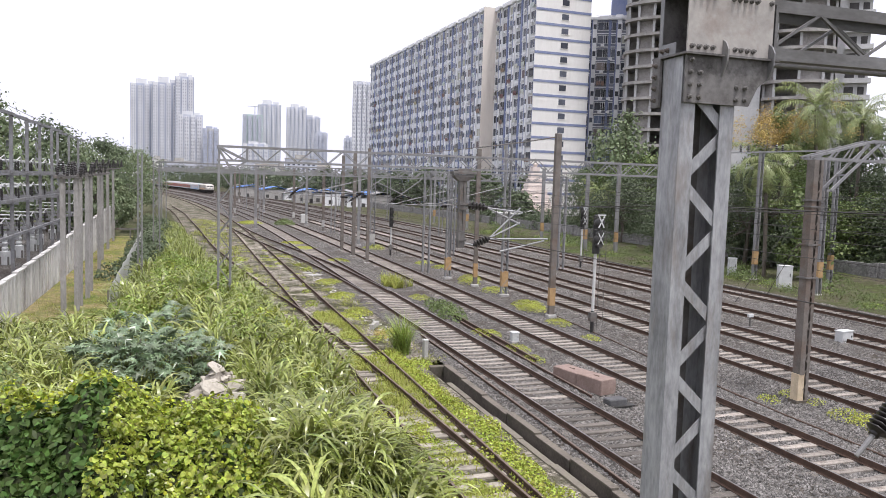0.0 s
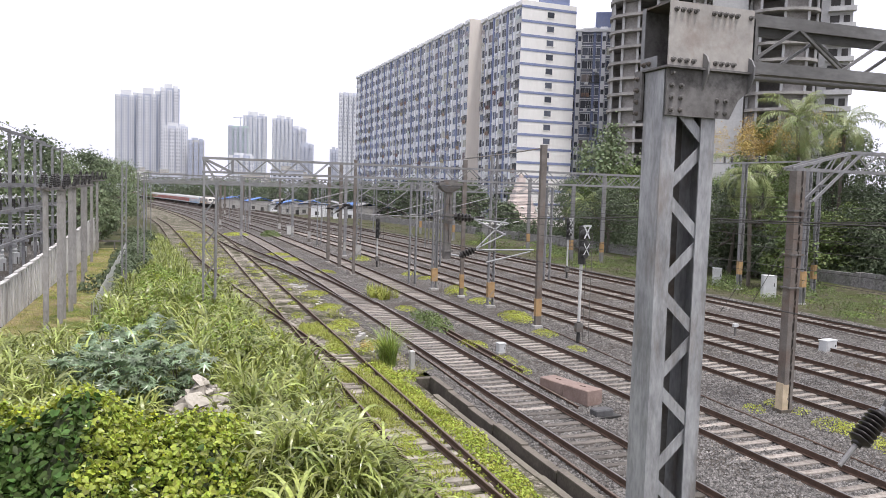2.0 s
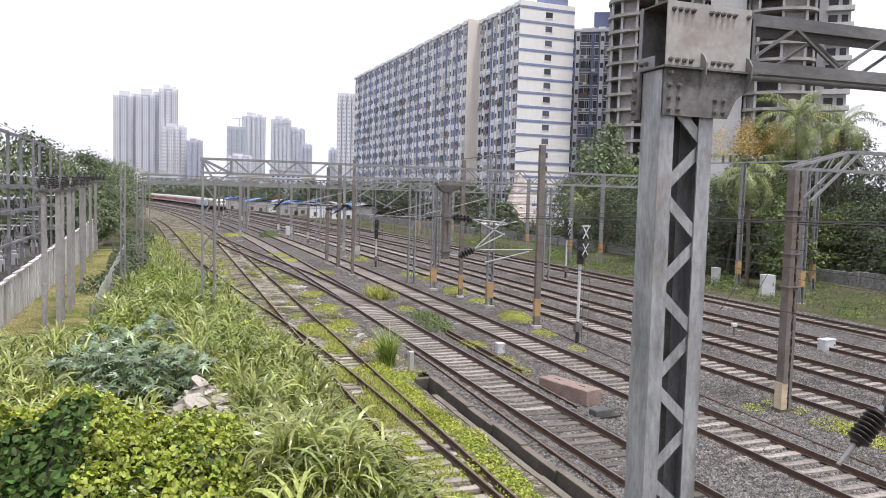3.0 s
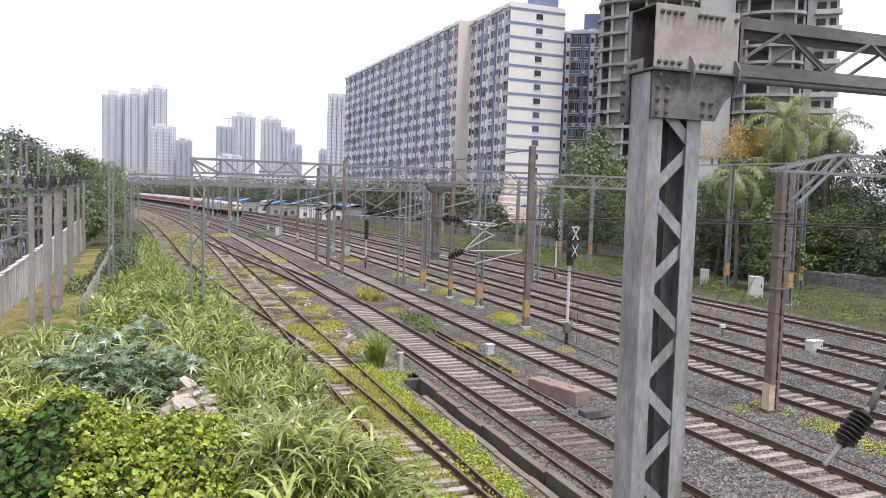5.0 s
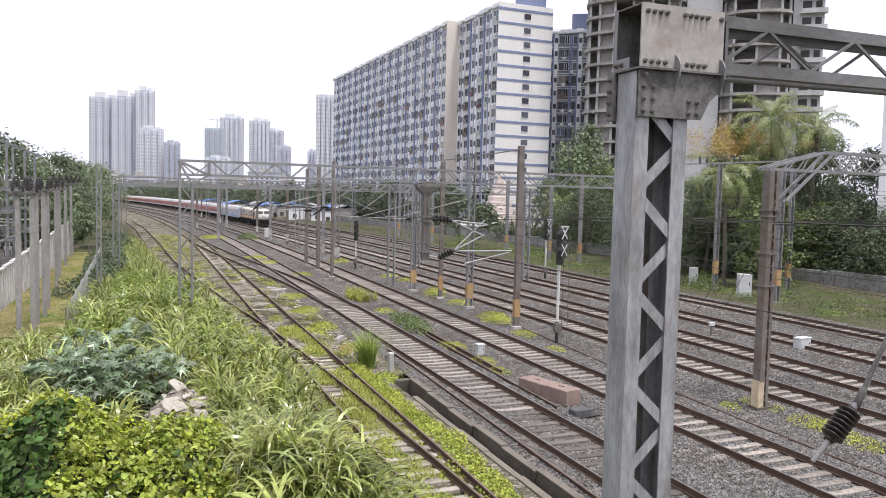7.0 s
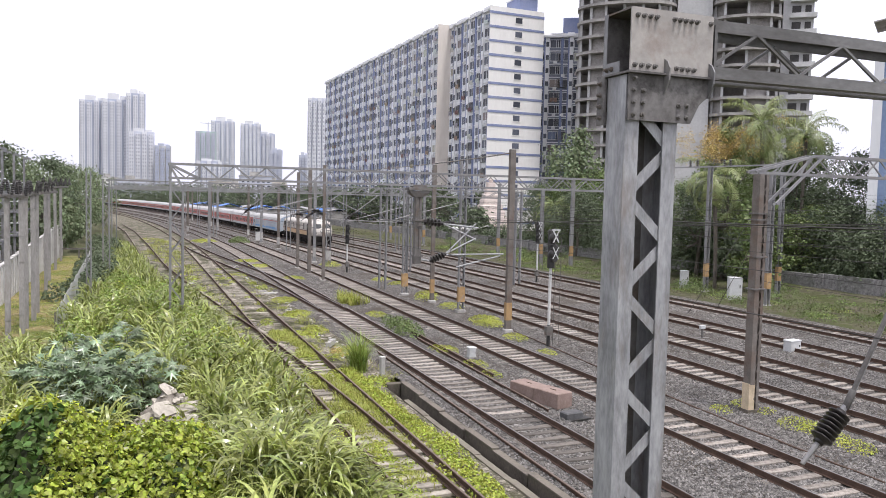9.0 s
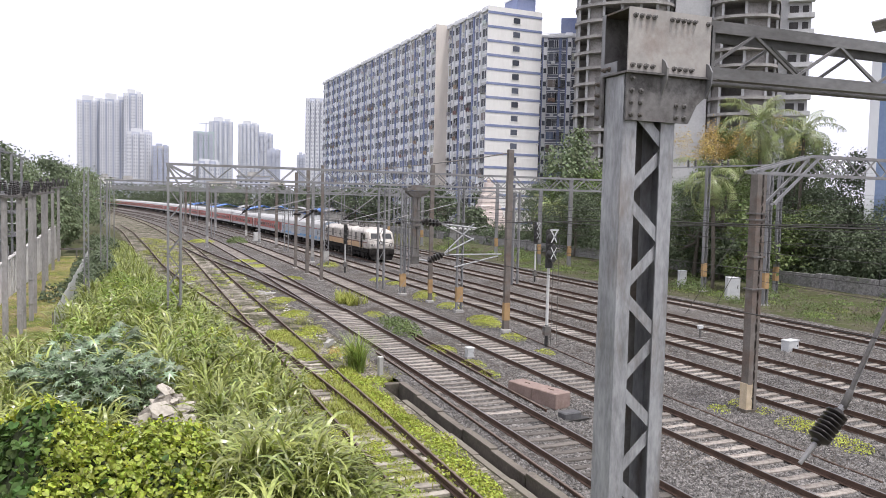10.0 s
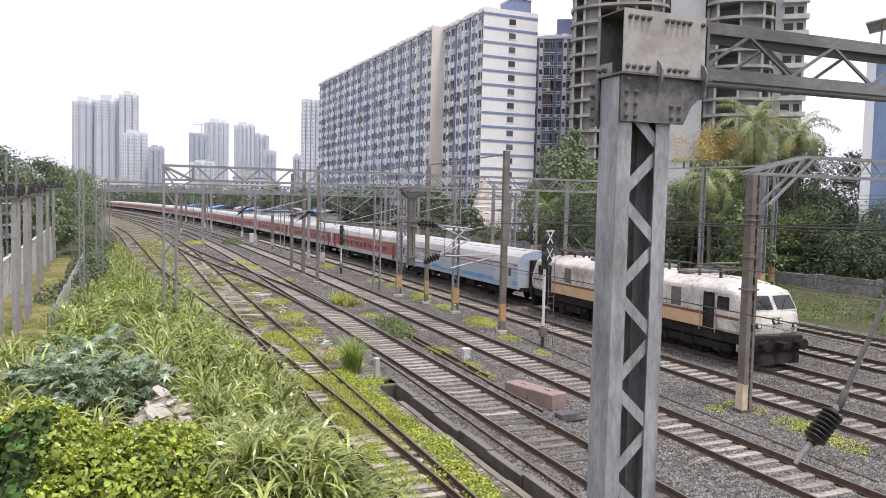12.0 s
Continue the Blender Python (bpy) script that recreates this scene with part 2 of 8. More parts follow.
def track(label, c, s1, near, far, R=2550.0, s0=20.0, head=None, step=0.6, group="railway tracks", start=2.0, sleepers=True, timber=0.0, kind=None):
    """A line of track: two rails, sleepers as pieces up to `near`, one joined run of them beyond."""
    root = thing("railway_track", label, "railway track", group, kind="structure")
    steps = list(np.arange(start, s0, 6.0)) + list(np.arange(s0, s1 + 1, 6.0))
    for side in (-1, 1):
        pts = []
        for s in steps:
            p, th = curve_at(c, s, R, s0)
            pts.append((p.x + math.cos(th) * side * GAUGE / 2, p.y + math.sin(th) * side * GAUGE / 2))
        rail(root, pts, M_RAIL, head or M_RAILTOP)
    if not sleepers:
        return root
    rng = random.Random(int(c * 10))
    s = start + 0.3
    vs, fs, base = [], [], 0
    src_v = np.array([v.co for v in SLEEPER.vertices])
    src_f = [tuple(p.vertices) for p in SLEEPER.polygons if len(p.vertices) == 4]
    src_f = np.array(src_f)
    while s < far:
        p, th = curve_at(c + rng.uniform(-0.03, 0.03), s + rng.uniform(-0.03, 0.03), R, s0)
        turn = math.degrees(th) + rng.uniform(-0.8, 0.8)
        if s < near:
            ob = new("sleeper", TIMBER if s < timber else (kind or SLEEPER))
            ob.parent = root
            ob.matrix_basis = pose(p.x, p.y, rng.uniform(-0.014, 0.004) - (rng.uniform(0.02, 0.07) if kind and s > 24 else 0), 0, 0, turn)
        else:
            ca, sa = math.cos(radians(turn)), math.sin(radians(turn))
            vs.append(np.stack([src_v[:, 0] * ca - src_v[:, 1] * sa + p.x, src_v[:, 0] * sa + src_v[:, 1] * ca + p.y, src_v[:, 2] - (0.05 if kind else 0.012)], 1))
            fs.append(src_f + base)
            base += len(src_v)
        s += step
    if vs:
        ob = part("far_sleepers", bulk("far_sleepers", np.concatenate(vs), np.concatenate(fs), M_OLD if kind else M_SLEEPER), None, root)
        tagged(ob, kind="stuff")
    return root

def ground_mat(name, cols, scale, fine_scale, bump, dist, patch=None, patch_scale=0.12, patch_edge=(0.46, 0.6)):
    """Broken ground: cells of stone or soil in several shades, larger patches over them, real relief."""
    m = bpy.data.materials.new(name)
    m.use_nodes = True
    n, l = m.node_tree.nodes, m.node_tree.links
    b = n["Principled BSDF"]
    tc = n.new("ShaderNodeTexCoord")
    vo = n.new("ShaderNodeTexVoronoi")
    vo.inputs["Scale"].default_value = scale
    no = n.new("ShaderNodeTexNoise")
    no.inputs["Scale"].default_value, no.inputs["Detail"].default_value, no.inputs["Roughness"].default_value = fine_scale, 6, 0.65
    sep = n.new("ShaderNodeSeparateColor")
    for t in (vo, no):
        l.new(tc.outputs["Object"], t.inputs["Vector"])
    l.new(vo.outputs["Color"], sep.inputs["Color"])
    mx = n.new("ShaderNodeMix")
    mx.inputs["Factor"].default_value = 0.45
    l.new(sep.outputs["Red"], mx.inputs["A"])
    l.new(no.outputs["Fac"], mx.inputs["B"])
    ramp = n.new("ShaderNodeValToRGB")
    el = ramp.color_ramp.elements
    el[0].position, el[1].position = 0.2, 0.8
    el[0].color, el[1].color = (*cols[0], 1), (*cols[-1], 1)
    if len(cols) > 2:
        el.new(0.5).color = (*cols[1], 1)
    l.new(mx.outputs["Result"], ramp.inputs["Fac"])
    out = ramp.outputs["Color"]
    if patch:
        pn = n.new("ShaderNodeTexNoise")
        pn.inputs["Scale"].default_value, pn.inputs["Detail"].default_value, pn.inputs["Roughness"].default_value = patch_scale, 8, 0.7
        l.new(tc.outputs["Object"], pn.inputs["Vector"])
        mr = n.new("ShaderNodeMapRange")
        mr.inputs["From Min"].default_value, mr.inputs["From Max"].default_value = patch_edge
        l.new(pn.outputs["Fac"], mr.inputs["Value"])
        pm = n.new("ShaderNodeMix")
        pm.data_type = "RGBA"
        l.new(mr.outputs["Result"], pm.inputs["Factor"])
        l.new(out, pm.inputs["A"])
        pm.inputs["B"].default_value = (*patch, 1)
        out = pm.outputs["Result"]
    l.new(out, b.inputs["Base Color"])
    b.inputs["Roughness"].default_value = 0.95
    b.inputs["Specular IOR Level"].default_value = 0.2
    dome = n.new("ShaderNodeMapRange")
    dome.inputs["From Max"].default_value = 0.75
    dome.inputs["To Min"].default_value, dome.inputs["To Max"].default_value = 1.0, 0.0
    l.new(vo.outputs["Distance"], dome.inputs["Value"])
    high = n.new("ShaderNodeMix")
    high.inputs["Factor"].default_value = 0.6
    l.new(mx.outputs["Result"], high.inputs["A"])
    l.new(dome.outputs["Result"], high.inputs["B"])
    bm = n.new("ShaderNodeBump")
    bm.inputs["Strength"].default_value, bm.inputs["Distance"].default_value = bump, dist
    l.new(high.outputs["Result"], bm.inputs["Height"])
    l.new(bm.outputs["Normal"], b.inputs["Normal"])
    return m


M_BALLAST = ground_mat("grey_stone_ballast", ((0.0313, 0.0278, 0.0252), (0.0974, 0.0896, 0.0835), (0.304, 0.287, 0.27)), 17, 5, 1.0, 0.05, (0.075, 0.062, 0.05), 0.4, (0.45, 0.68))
M_SIDING = ground_mat("dirty_siding_ballast", ((0.069, 0.0598, 0.0483), (0.184, 0.163, 0.132), (0.483, 0.437, 0.368)), 15, 4, 1.0, 0.05, (0.055, 0.055, 0.025), 0.55, (0.42, 0.58))
M_STONE = mat("ballast_stone", (0.0425, 0.0399, 0.0378), (0.23, 0.218, 0.208), rough=0.95, scale=5, fine=60, bump=0.2, island=0.65)
M_EARTH = ground_mat("earth_and_weeds", ((0.035, 0.036, 0.018), (0.075, 0.074, 0.038), (0.13, 0.115, 0.07)), 6, 2.5, 0.8, 0.08, (0.045, 0.058, 0.018), 0.4)
M_VERGE = ground_mat("weedy_dark_earth", ((0.04, 0.037, 0.026), (0.085, 0.078, 0.05), (0.14, 0.125, 0.09)), 6, 2.5, 0.8, 0.08, (0.06, 0.07, 0.025), 0.3)
M_LAWN = ground_mat("dry_cut_grass", ((0.138, 0.115, 0.0517), (0.253, 0.207, 0.0978), (0.368, 0.299, 0.172)), 12, 4, 0.8, 0.05, (0.10, 0.13, 0.03), 0.3)

# the wide ground that everything else lies on
single("ground", Shape().add([(-3000, -300, -1.0), (3000, -300, -1.0), (3000, 4600, -1.0), (-3000, 4600, -1.0)], [(0, 1, 2, 3)]), M_EARTH, "green and brown earth reaching to the horizon", "ground", "structure")


def sheet(name, x_of, n_x, ys, z_of, material, label, category):
    """A sheet of ground between two edges x_of(y), in a grid, with heights z_of(x, y)."""
    verts, faces = [], []
    for j, y in enumerate(ys):
        a, b = x_of(y)
        for i in range(n_x + 1):
            x = a + (b - a) * i / n_x
            verts.append((x, y, z_of(x, y)))
    w = n_x + 1
    faces = [(j * w + i, j * w + i + 1, (j + 1) * w + i + 1, (j + 1) * w + i) for j in range(len(ys) - 1) for i in range(n_x)]
    return single(name, bulk(name, verts, faces, material, True), None, label, category, "structure")


LINES = ((6.49, 1450.0, 85.0), (11.15, 1450.0, 80.0), (15.74, 1900.0, 55.0), (21.55, 2550.0, 20.0), (25.58, 2550.0, 20.0), (30.42, 2550.0, 20.0), (36.05, 2550.0, 20.0))


def ballast_z(x, y):
    """The bed: low between the rails, heaped over the sleeper ends, lower again between the tracks."""
    d = min(abs(x + curve_offset(y, R, s0) - c) for c, R, s0 in LINES)
    bed = float(np.interp(d, (0.0, 0.72, 0.98, 1.50, 2.0, 2.5), (-0.232, -0.232, -0.176, -0.182, -0.29, -0.31)))
    return bed + 0.03 * noise.noise((x * 1.3, y * 1.3, 0)) + 0.022 * noise.noise((x * 5, y * 5, 3))


YS = list(np.arange(1, 60, 0.3)) + list(np.arange(60, 120, 1.0)) + list(np.arange(120, 900, 10.0))
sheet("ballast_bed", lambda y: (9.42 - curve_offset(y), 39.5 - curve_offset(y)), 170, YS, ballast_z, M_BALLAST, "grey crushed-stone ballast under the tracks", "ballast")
sheet("siding_bed", lambda y: (float(np.interp(y, [12, 25, 32, 45, 60, 78, 107, 146, 182], [4.6, 4.2, 3.7, 2.6, 1.3, 0.1, -1.0, -2.6, -5.4])) if y < 182 else -1.2 - curve_offset(y), 9.42 - curve_offset(y) if y > 28.5 else 8.66), 26, YS, lambda x, y: ballast_z(x, y) - (0.0 if y > 40 else 0.02), M_SIDING, "dirty ballast with weeds under the siding", "ballast")


def left_z(x, y):
    return -0.3 + 0.12 * noise.noise((x * 0.4, y * 0.4, 5)) + (0.5 * max(0.0, 1 - abs(y - 16) / 5) if x < 2 else 0)


sheet("verge_west", lambda y: (-7.5, float(np.interp(y, [12, 25, 32, 45, 60, 78, 107, 146, 182], [4.6, 4.2, 3.7, 2.6, 1.3, 0.1, -1.0, -2.6, -5.4])) + 0.1 if y < 182 else -1.1 - curve_offset(y)), 20, list(np.arange(1, 140, 1.0)) + [160, 200, 300, 500, 800], left_z, M_EARTH, "weedy earth bank beside the siding", "bank")
sheet("grass_yard", lambda y: (-7.45, -3.5 - 0.018 * (y - 38)), 8, list(np.arange(33, 92, 1.0)), lambda x, y: -0.1 + 0.05 * noise.noise((x, y, 2)), M_LAWN, "mown yellow-green grass strip beside the wall", "lawn")
sheet("verge_east", lambda y: (39.5 - curve_offset(y), 90.0), 30, list(np.arange(1, 140, 2.0)) + [160, 200, 260, 320, 500, 900], lambda x, y: -0.3 + min(0.9, max(0, (x + curve_offset(y) - 42) * 0.05)) + 0.15 * noise.noise((x * 0.3, y * 0.3, 9)), M_VERGE, "green weedy slope beside the main lines", "bank")

# main lines
track("rusty siding track half covered by weeds", 6.49, 330, 60, 110, R=1450, s0=85.0, head=M_RAILTOP_DULL, kind=OLD_SLEEPER)
track("main line track on concrete sleepers in grey ballast", 11.15, 420, 75, 130, R=1450, s0=80.0, timber=22.5)
track("main line track on concrete sleepers in grey ballast", 15.74, 480, 75, 130, R=1900, s0=55.0)
track("main line track on concrete sleepers in grey ballast", 21.55, 520, 75, 130)
track("main line track that the express train runs on", 25.58, 900, 75, 130)
track("main line track on concrete sleepers in grey ballast", 30.42, 520, 75, 130)
track("outer main line track beside the green slope", 36.05, 520, 75, 130)


def free_track(label, rows, near, head=None, sleeper=True):
    """A track along rows (y, x of its centre), for the turnouts."""
    root = thing("turnout_track", label, "railway track", "railway tracks", kind="structure")
    ys = np.arange(rows[0][0], rows[-1][0], 1.5)
    ry, rx = zip(*rows)

    def smooth(y):
        return float(np.mean([np.interp(y + d, ry, rx) for d in (-4, -2, 0, 2, 4)]))
    for side in (-1, 1):
        rail(root, [(smooth(y) + side * GAUGE / 2, y) for y in ys], M_RAIL, head or M_RAILTOP_DULL)
    if sleeper:
        y = rows[0][0] + 0.3
        while y < near:
            ob = new("sleeper", OLD_SLEEPER)
            ob.parent = root
            ob.matrix_basis = pose(smooth(y), y, -0.02 - 0.02 * (1 + math.sin(y * 2.3)), 0, 0, -math.degrees(math.atan((smooth(y + 0.5) - smooth(y - 0.5)))))
            y += 0.62
    return root


free_track("overgrown siding that joins the next one", [(14, 6.28), (20, 6.0), (25, 5.79), (31, 5.45), (39, 4.92), (45, 4.2), (60, 2.9), (78, 1.6), (107, 0.55), (146, -1.15), (182, -4.0)], 60)
free_track("crossover track between siding and main line", [(46, 11.1), (53, 10.85), (61, 10.5), (75, 9.1), (90, 7.65), (105, 6.6), (118, 6.2)], 47, head=M_RAILTOP, sleeper=False)


def loose_rail(label, pts):
    root = thing("loose_rail", label, "rail", "rails lying beside the track")
    rail(root, pts, M_RAIL, M_RAILTOP_DULL, "rail_bar").location.z = -0.08
    return root


loose_rail("rusty spare rail lying beside the main line", [(9.62, 13), (9.72, 18), (9.86, 24), (9.98, 29), (10.0, 33)])
loose_rail("rusty spare rail lying between two tracks", [(12.62, 22.2), (12.66, 26), (12.78, 31), (12.92, 36)])
loose_rail("rusty spare rail lying on the ballast", [(13.1, 27.5), (13.2, 31), (13.3, 38)])

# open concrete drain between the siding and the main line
# wall concrete: darker brown than coping and kerb, with greenish blotches
M_DRAIN = mat("dark_brown_drain_concrete", (0.065, 0.055, 0.045), (0.15, 0.128, 0.105), rough=0.95, scale=1.2, fine=14, bump=0.4, dist=0.02, stain=(0.07, 0.075, 0.045), stain_scale=0.9, stain_amount=0.7)
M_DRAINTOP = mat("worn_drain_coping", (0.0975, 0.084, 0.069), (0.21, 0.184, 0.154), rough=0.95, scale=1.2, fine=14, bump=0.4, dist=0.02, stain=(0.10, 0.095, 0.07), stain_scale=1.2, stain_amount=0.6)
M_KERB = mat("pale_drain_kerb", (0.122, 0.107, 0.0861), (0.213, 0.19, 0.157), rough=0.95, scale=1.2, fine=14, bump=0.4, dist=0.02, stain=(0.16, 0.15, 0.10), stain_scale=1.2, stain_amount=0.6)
drain = thing("drain_channel", "open concrete drain channel with stained walls", "drain", kind="structure")
for k in range(8):
    y0, y1 = 11 + 2.05 * k, 11 + 2.05 * (k + 1) - 0.03
    j = 0.02 * ((k * 37) % 5 - 2)
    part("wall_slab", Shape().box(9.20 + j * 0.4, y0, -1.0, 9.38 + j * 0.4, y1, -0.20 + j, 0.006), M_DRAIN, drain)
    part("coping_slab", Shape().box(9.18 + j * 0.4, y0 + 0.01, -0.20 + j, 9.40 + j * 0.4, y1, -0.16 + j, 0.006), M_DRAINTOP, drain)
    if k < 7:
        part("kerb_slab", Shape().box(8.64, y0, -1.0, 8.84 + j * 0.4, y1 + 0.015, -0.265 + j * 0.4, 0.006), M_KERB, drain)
# channel floor: smooth and nearly black
part("channel_floor", Shape().box(8.8, 11, -1.02, 9.2, 27.4, -0.75), mat("dark_drain_floor", (0.025, 0.024, 0.02), (0.06, 0.055, 0.045), rough=0.4, scale=2, fine=12, bump=0.4), drain)
part("end_wall", Shape().box(8.7, 27.4, -1.0, 9.4, 27.7, -0.2, 0.02), M_DRAIN, drain)

# ballast stones near the camera, on the bed between and around the tracks
rng = np.random.default_rng(5)
tmpl = np.array([(1, 0, 0), (-1, 0, 0), (0, 1, 0), (0, -1, 0), (0, 0, 1), (0, 0, -1)], float)
tri = np.array([(0, 2, 4), (2, 1, 4), (1, 3, 4), (3, 0, 4)])
N = 200000
ys = 13.5 + 26 * rng.random(N) ** 1.25
xs = 9.45 + (38.5 - 9.45) * rng.random(N)
inside = (xs < 1.28 * ys + 0.5) & (rng.random(N) < np.clip(1.35 - ys / 42, 0.3, 1))
xs, ys = xs[inside], ys[inside]
N = len(xs)
near_rail = np.array([min(abs(x + curve_offset(y, R, s0) - c) for c, R, s0 in LINES) for x, y in zip(xs, ys)])
zs = np.array([ballast_z(x, y) for x, y in zip(xs, ys)]) - 0.016 * (near_rail < 0.95)
size = rng.uniform(0.022, 0.046, (N, 1, 1)) * rng.uniform(0.6, 1.25, (N, 1, 3))
ang = rng.uniform(0, 6.28, N)
pv = tmpl[None] * size + rng.normal(0, 0.006, (N, 6, 3))
ca, sa = np.cos(ang)[:, None], np.sin(ang)[:, None]
pv = np.stack([pv[..., 0] * ca - pv[..., 1] * sa + xs[:, None], pv[..., 0] * sa + pv[..., 1] * ca + ys[:, None], pv[..., 2] + zs[:, None] + 0.008], -1)
tagged(new("ballast_stones", bulk("ballast_stones", pv.reshape(-1, 3), (tri[None] + 6 * np.arange(N)[:, None, None]).reshape(-1, 3), M_STONE)), "loose grey ballast stones on the track bed", "gravel", kind="stuff")

# pale chips and broken slabs lying about the old siding
M_CHIP = mat("pale_stone_chip", (0.45, 0.43, 0.40), (0.72, 0.70, 0.66), rough=0.9, scale=4, fine=20, bump=0.2, island=0.3)
chips = Shape()
cr = random.Random(31)
for k in range(420):
    y = cr.uniform(30, 80)
    x = cr.uniform(3.2 if y > 42 else 4.8, 9.6) if cr.random() < 0.6 else cr.gauss(8.9, 0.5)
    w, a = cr.uniform(0.03, 0.09), cr.uniform(0, 3.1)
    q = Vector((math.cos(a), math.sin(a), 0)) * w
    p = Vector((x, y, -0.29))
    chips.beam(p - q, p + q, w * 1.3, w * 0.9)
tagged(new("stone_chips", chips.mesh("stone_chips", M_CHIP)), "pale stone chips and litter strewn over the old siding", "rubble", kind="stuff")
for x, y, a, w, d in ((9.0, 56.5, 12, 1.5, 0.5), (8.3, 57.6, -8, 1.1, 0.4), (10.7, 88.0, 5, 2.2, 0.8), (3.7, 63.5, 30, 0.9, 0.5), (21.9, 36.4, 8, 1.4, 0.6)):
    ob = thing("concrete_slab", "broken pale concrete slab lying on the ballast", "slab", "loose concrete slabs", pose(x, y, -0.36, 0, 0, a))
    part("slab", Shape().box(-w / 2, -d / 2, 0, w / 2, d / 2, 0.14, 0.02), M_CONCRETE, ob)

cable = thing("ground_cable", "thick black cable lying along the ballast", "cable")
ground_line = [(17.84, 14.0), (17.95, 18.0), (18.12, 23.2), (18.42, 28.2), (18.8, 34.0), (19.2, 40.4)]
part("sheath", Shape().loft([[(x + 0.03 * math.cos(q * 1.2566), y, ballast_z(x, y) + 0.04 + 0.03 * math.sin(q * 1.2566)) for q in range(5)] for (xa, ya), (xb, yb) in zip(ground_line[:-1], ground_line[1:]) for x, y in ((xa + (xb - xa) * i / 6, ya + (yb - ya) * i / 6) for i in range(6))]), M_RAIL, cable)

# ---- small things on the track bed ----
M_BROWN_CONC = mat("rust_stained_concrete", (0.19, 0.135, 0.115), (0.31, 0.235, 0.205), rough=0.9, scale=2, fine=20, bump=0.25, stain=(0.16, 0.10, 0.08), stain_amount=0.5, stain_scale=1.5)
M_BLACK = mat("black_painted_iron", (0.02, 0.02, 0.02), (0.05, 0.048, 0.045), rough=0.5, scale=4, fine=30, bump=0.15)
M_WHITE = mat("dirty_white_paint", (0.484, 0.484, 0.468), (0.608, 0.608, 0.593), rough=0.6, scale=2, fine=15, bump=0.08, stain=(0.42, 0.40, 0.36), stain_scale=2.0, stain_amount=0.4)
M_GREYPAINT = mat("pale_grey_paint", (0.45, 0.46, 0.46), (0.60, 0.61, 0.61), rough=0.55, scale=2, fine=15, bump=0.08, stain=(0.30, 0.29, 0.27), stain_scale=1.6, stain_amount=0.4)
for x, y, a, L, h in ((13.12, 24.55, 14, 1.25, 0.5), (13.42, 23.35, 16, 1.2, 0.52)):
    ob = thing("concrete_block", "rust-brown concrete block lying on the ballast", "concrete block", "brown concrete blocks", pose(x, y, -0.27, 0, 0, a))
    part("block", Shape().box(-0.36, -L / 2, 0, 0.36, L / 2, h, 0.025), M_BROWN_CONC, ob)
    part("lifting_eye", Shape().tube((0, -0.12, h), (0, 0.12, h), 0.02).tube((0, -0.12, h - 0.05), (0, -0.12, h + 0.03), 0.02), M_RAIL, ob)
pm = thing("point_machine", "black cast-iron point machine on two sleepers", "point machine", at=pose(13.05, 21.45, -0.24, 0, 0, 8))
pm.scale = (0.8, 0.8, 0.8)
part("base_plate", Shape().box(-0.75, -0.35, 0, 0.75, 0.35, 0.06, 0.01), M_BLACK, pm)
part("case", Shape().box(-0.42, -0.25, 0.06, 0.42, 0.25, 0.32, 0.04), mat("grey_machine_cover", (0.05, 0.05, 0.052), (0.12, 0.12, 0.122), rough=0.5, scale=4, bump=0.1), pm)
part("drive_rod", Shape().beam((-1.9, 0.1, 0.02), (-0.4, 0.1, 0.08), 0.06, 0.03), M_BLACK, pm)
part("detection_rod", Shape().beam((-1.9, -0.15, 0.02), (-0.4, -0.15, 0.08), 0.05, 0.03), M_BLACK, pm)


def trackside_box(label, x, y, w, d, h, legs=True, m=M_WHITE, turn=0, z=-0.3):
    ob = thing("trackside_box", label, "junction box", "trackside boxes", pose(x, y, z, 0, 0, turn))
    part("plinth", Shape().box(-w * 0.6, -d * 0.6, 0, w * 0.6, d * 0.6, 0.12, 0.015), M_CONCRETE, ob)
    part("housing", Shape().box(-w / 2, -d / 2, 0.12, w / 2, d / 2, h, 0.015), m, ob)
    part("lid", Shape().box(-w / 2 - 0.03, -d / 2 - 0.03, h, w / 2 + 0.03, d / 2 + 0.03, h + 0.05, 0.02), m, ob)
    dr = part("door", Shape().box(-w * 0.42, -d / 2 - 0.015, 0.2, w * 0.42, -d / 2 - 0.002, h - 0.06), m, ob)
    part("handle", Shape().box(w * 0.28, -d / 2 - 0.04, h * 0.55, w * 0.34, -d / 2 - 0.015, h * 0.7), M_BLACK, dr)
    return ob


trackside_box("low white junction box on the ballast", 29.6, 28.6, 0.78, 0.42, 0.62, turn=10, m=M_GREYPAINT)
trackside_box("low grey junction box beside the track", 13.85, 31.4, 0.32, 0.3, 0.48, m=M_GREYPAINT)
trackside_box("tall white relay cabinet between two tracks", 17.6, 123, 1.0, 0.7, 1.35, z=-0.25)
trackside_box("pale grey equipment cabinet on a concrete plinth", 42.2, 46.6, 0.95, 0.65, 1.75, m=M_GREYPAINT, turn=-25, z=-0.35)
trackside_box("pale grey equipment cabinet beside a pole", 43.1, 53.6, 0.6, 0.55, 1.55, m=M_GREYPAINT, turn=-20, z=-0.3)
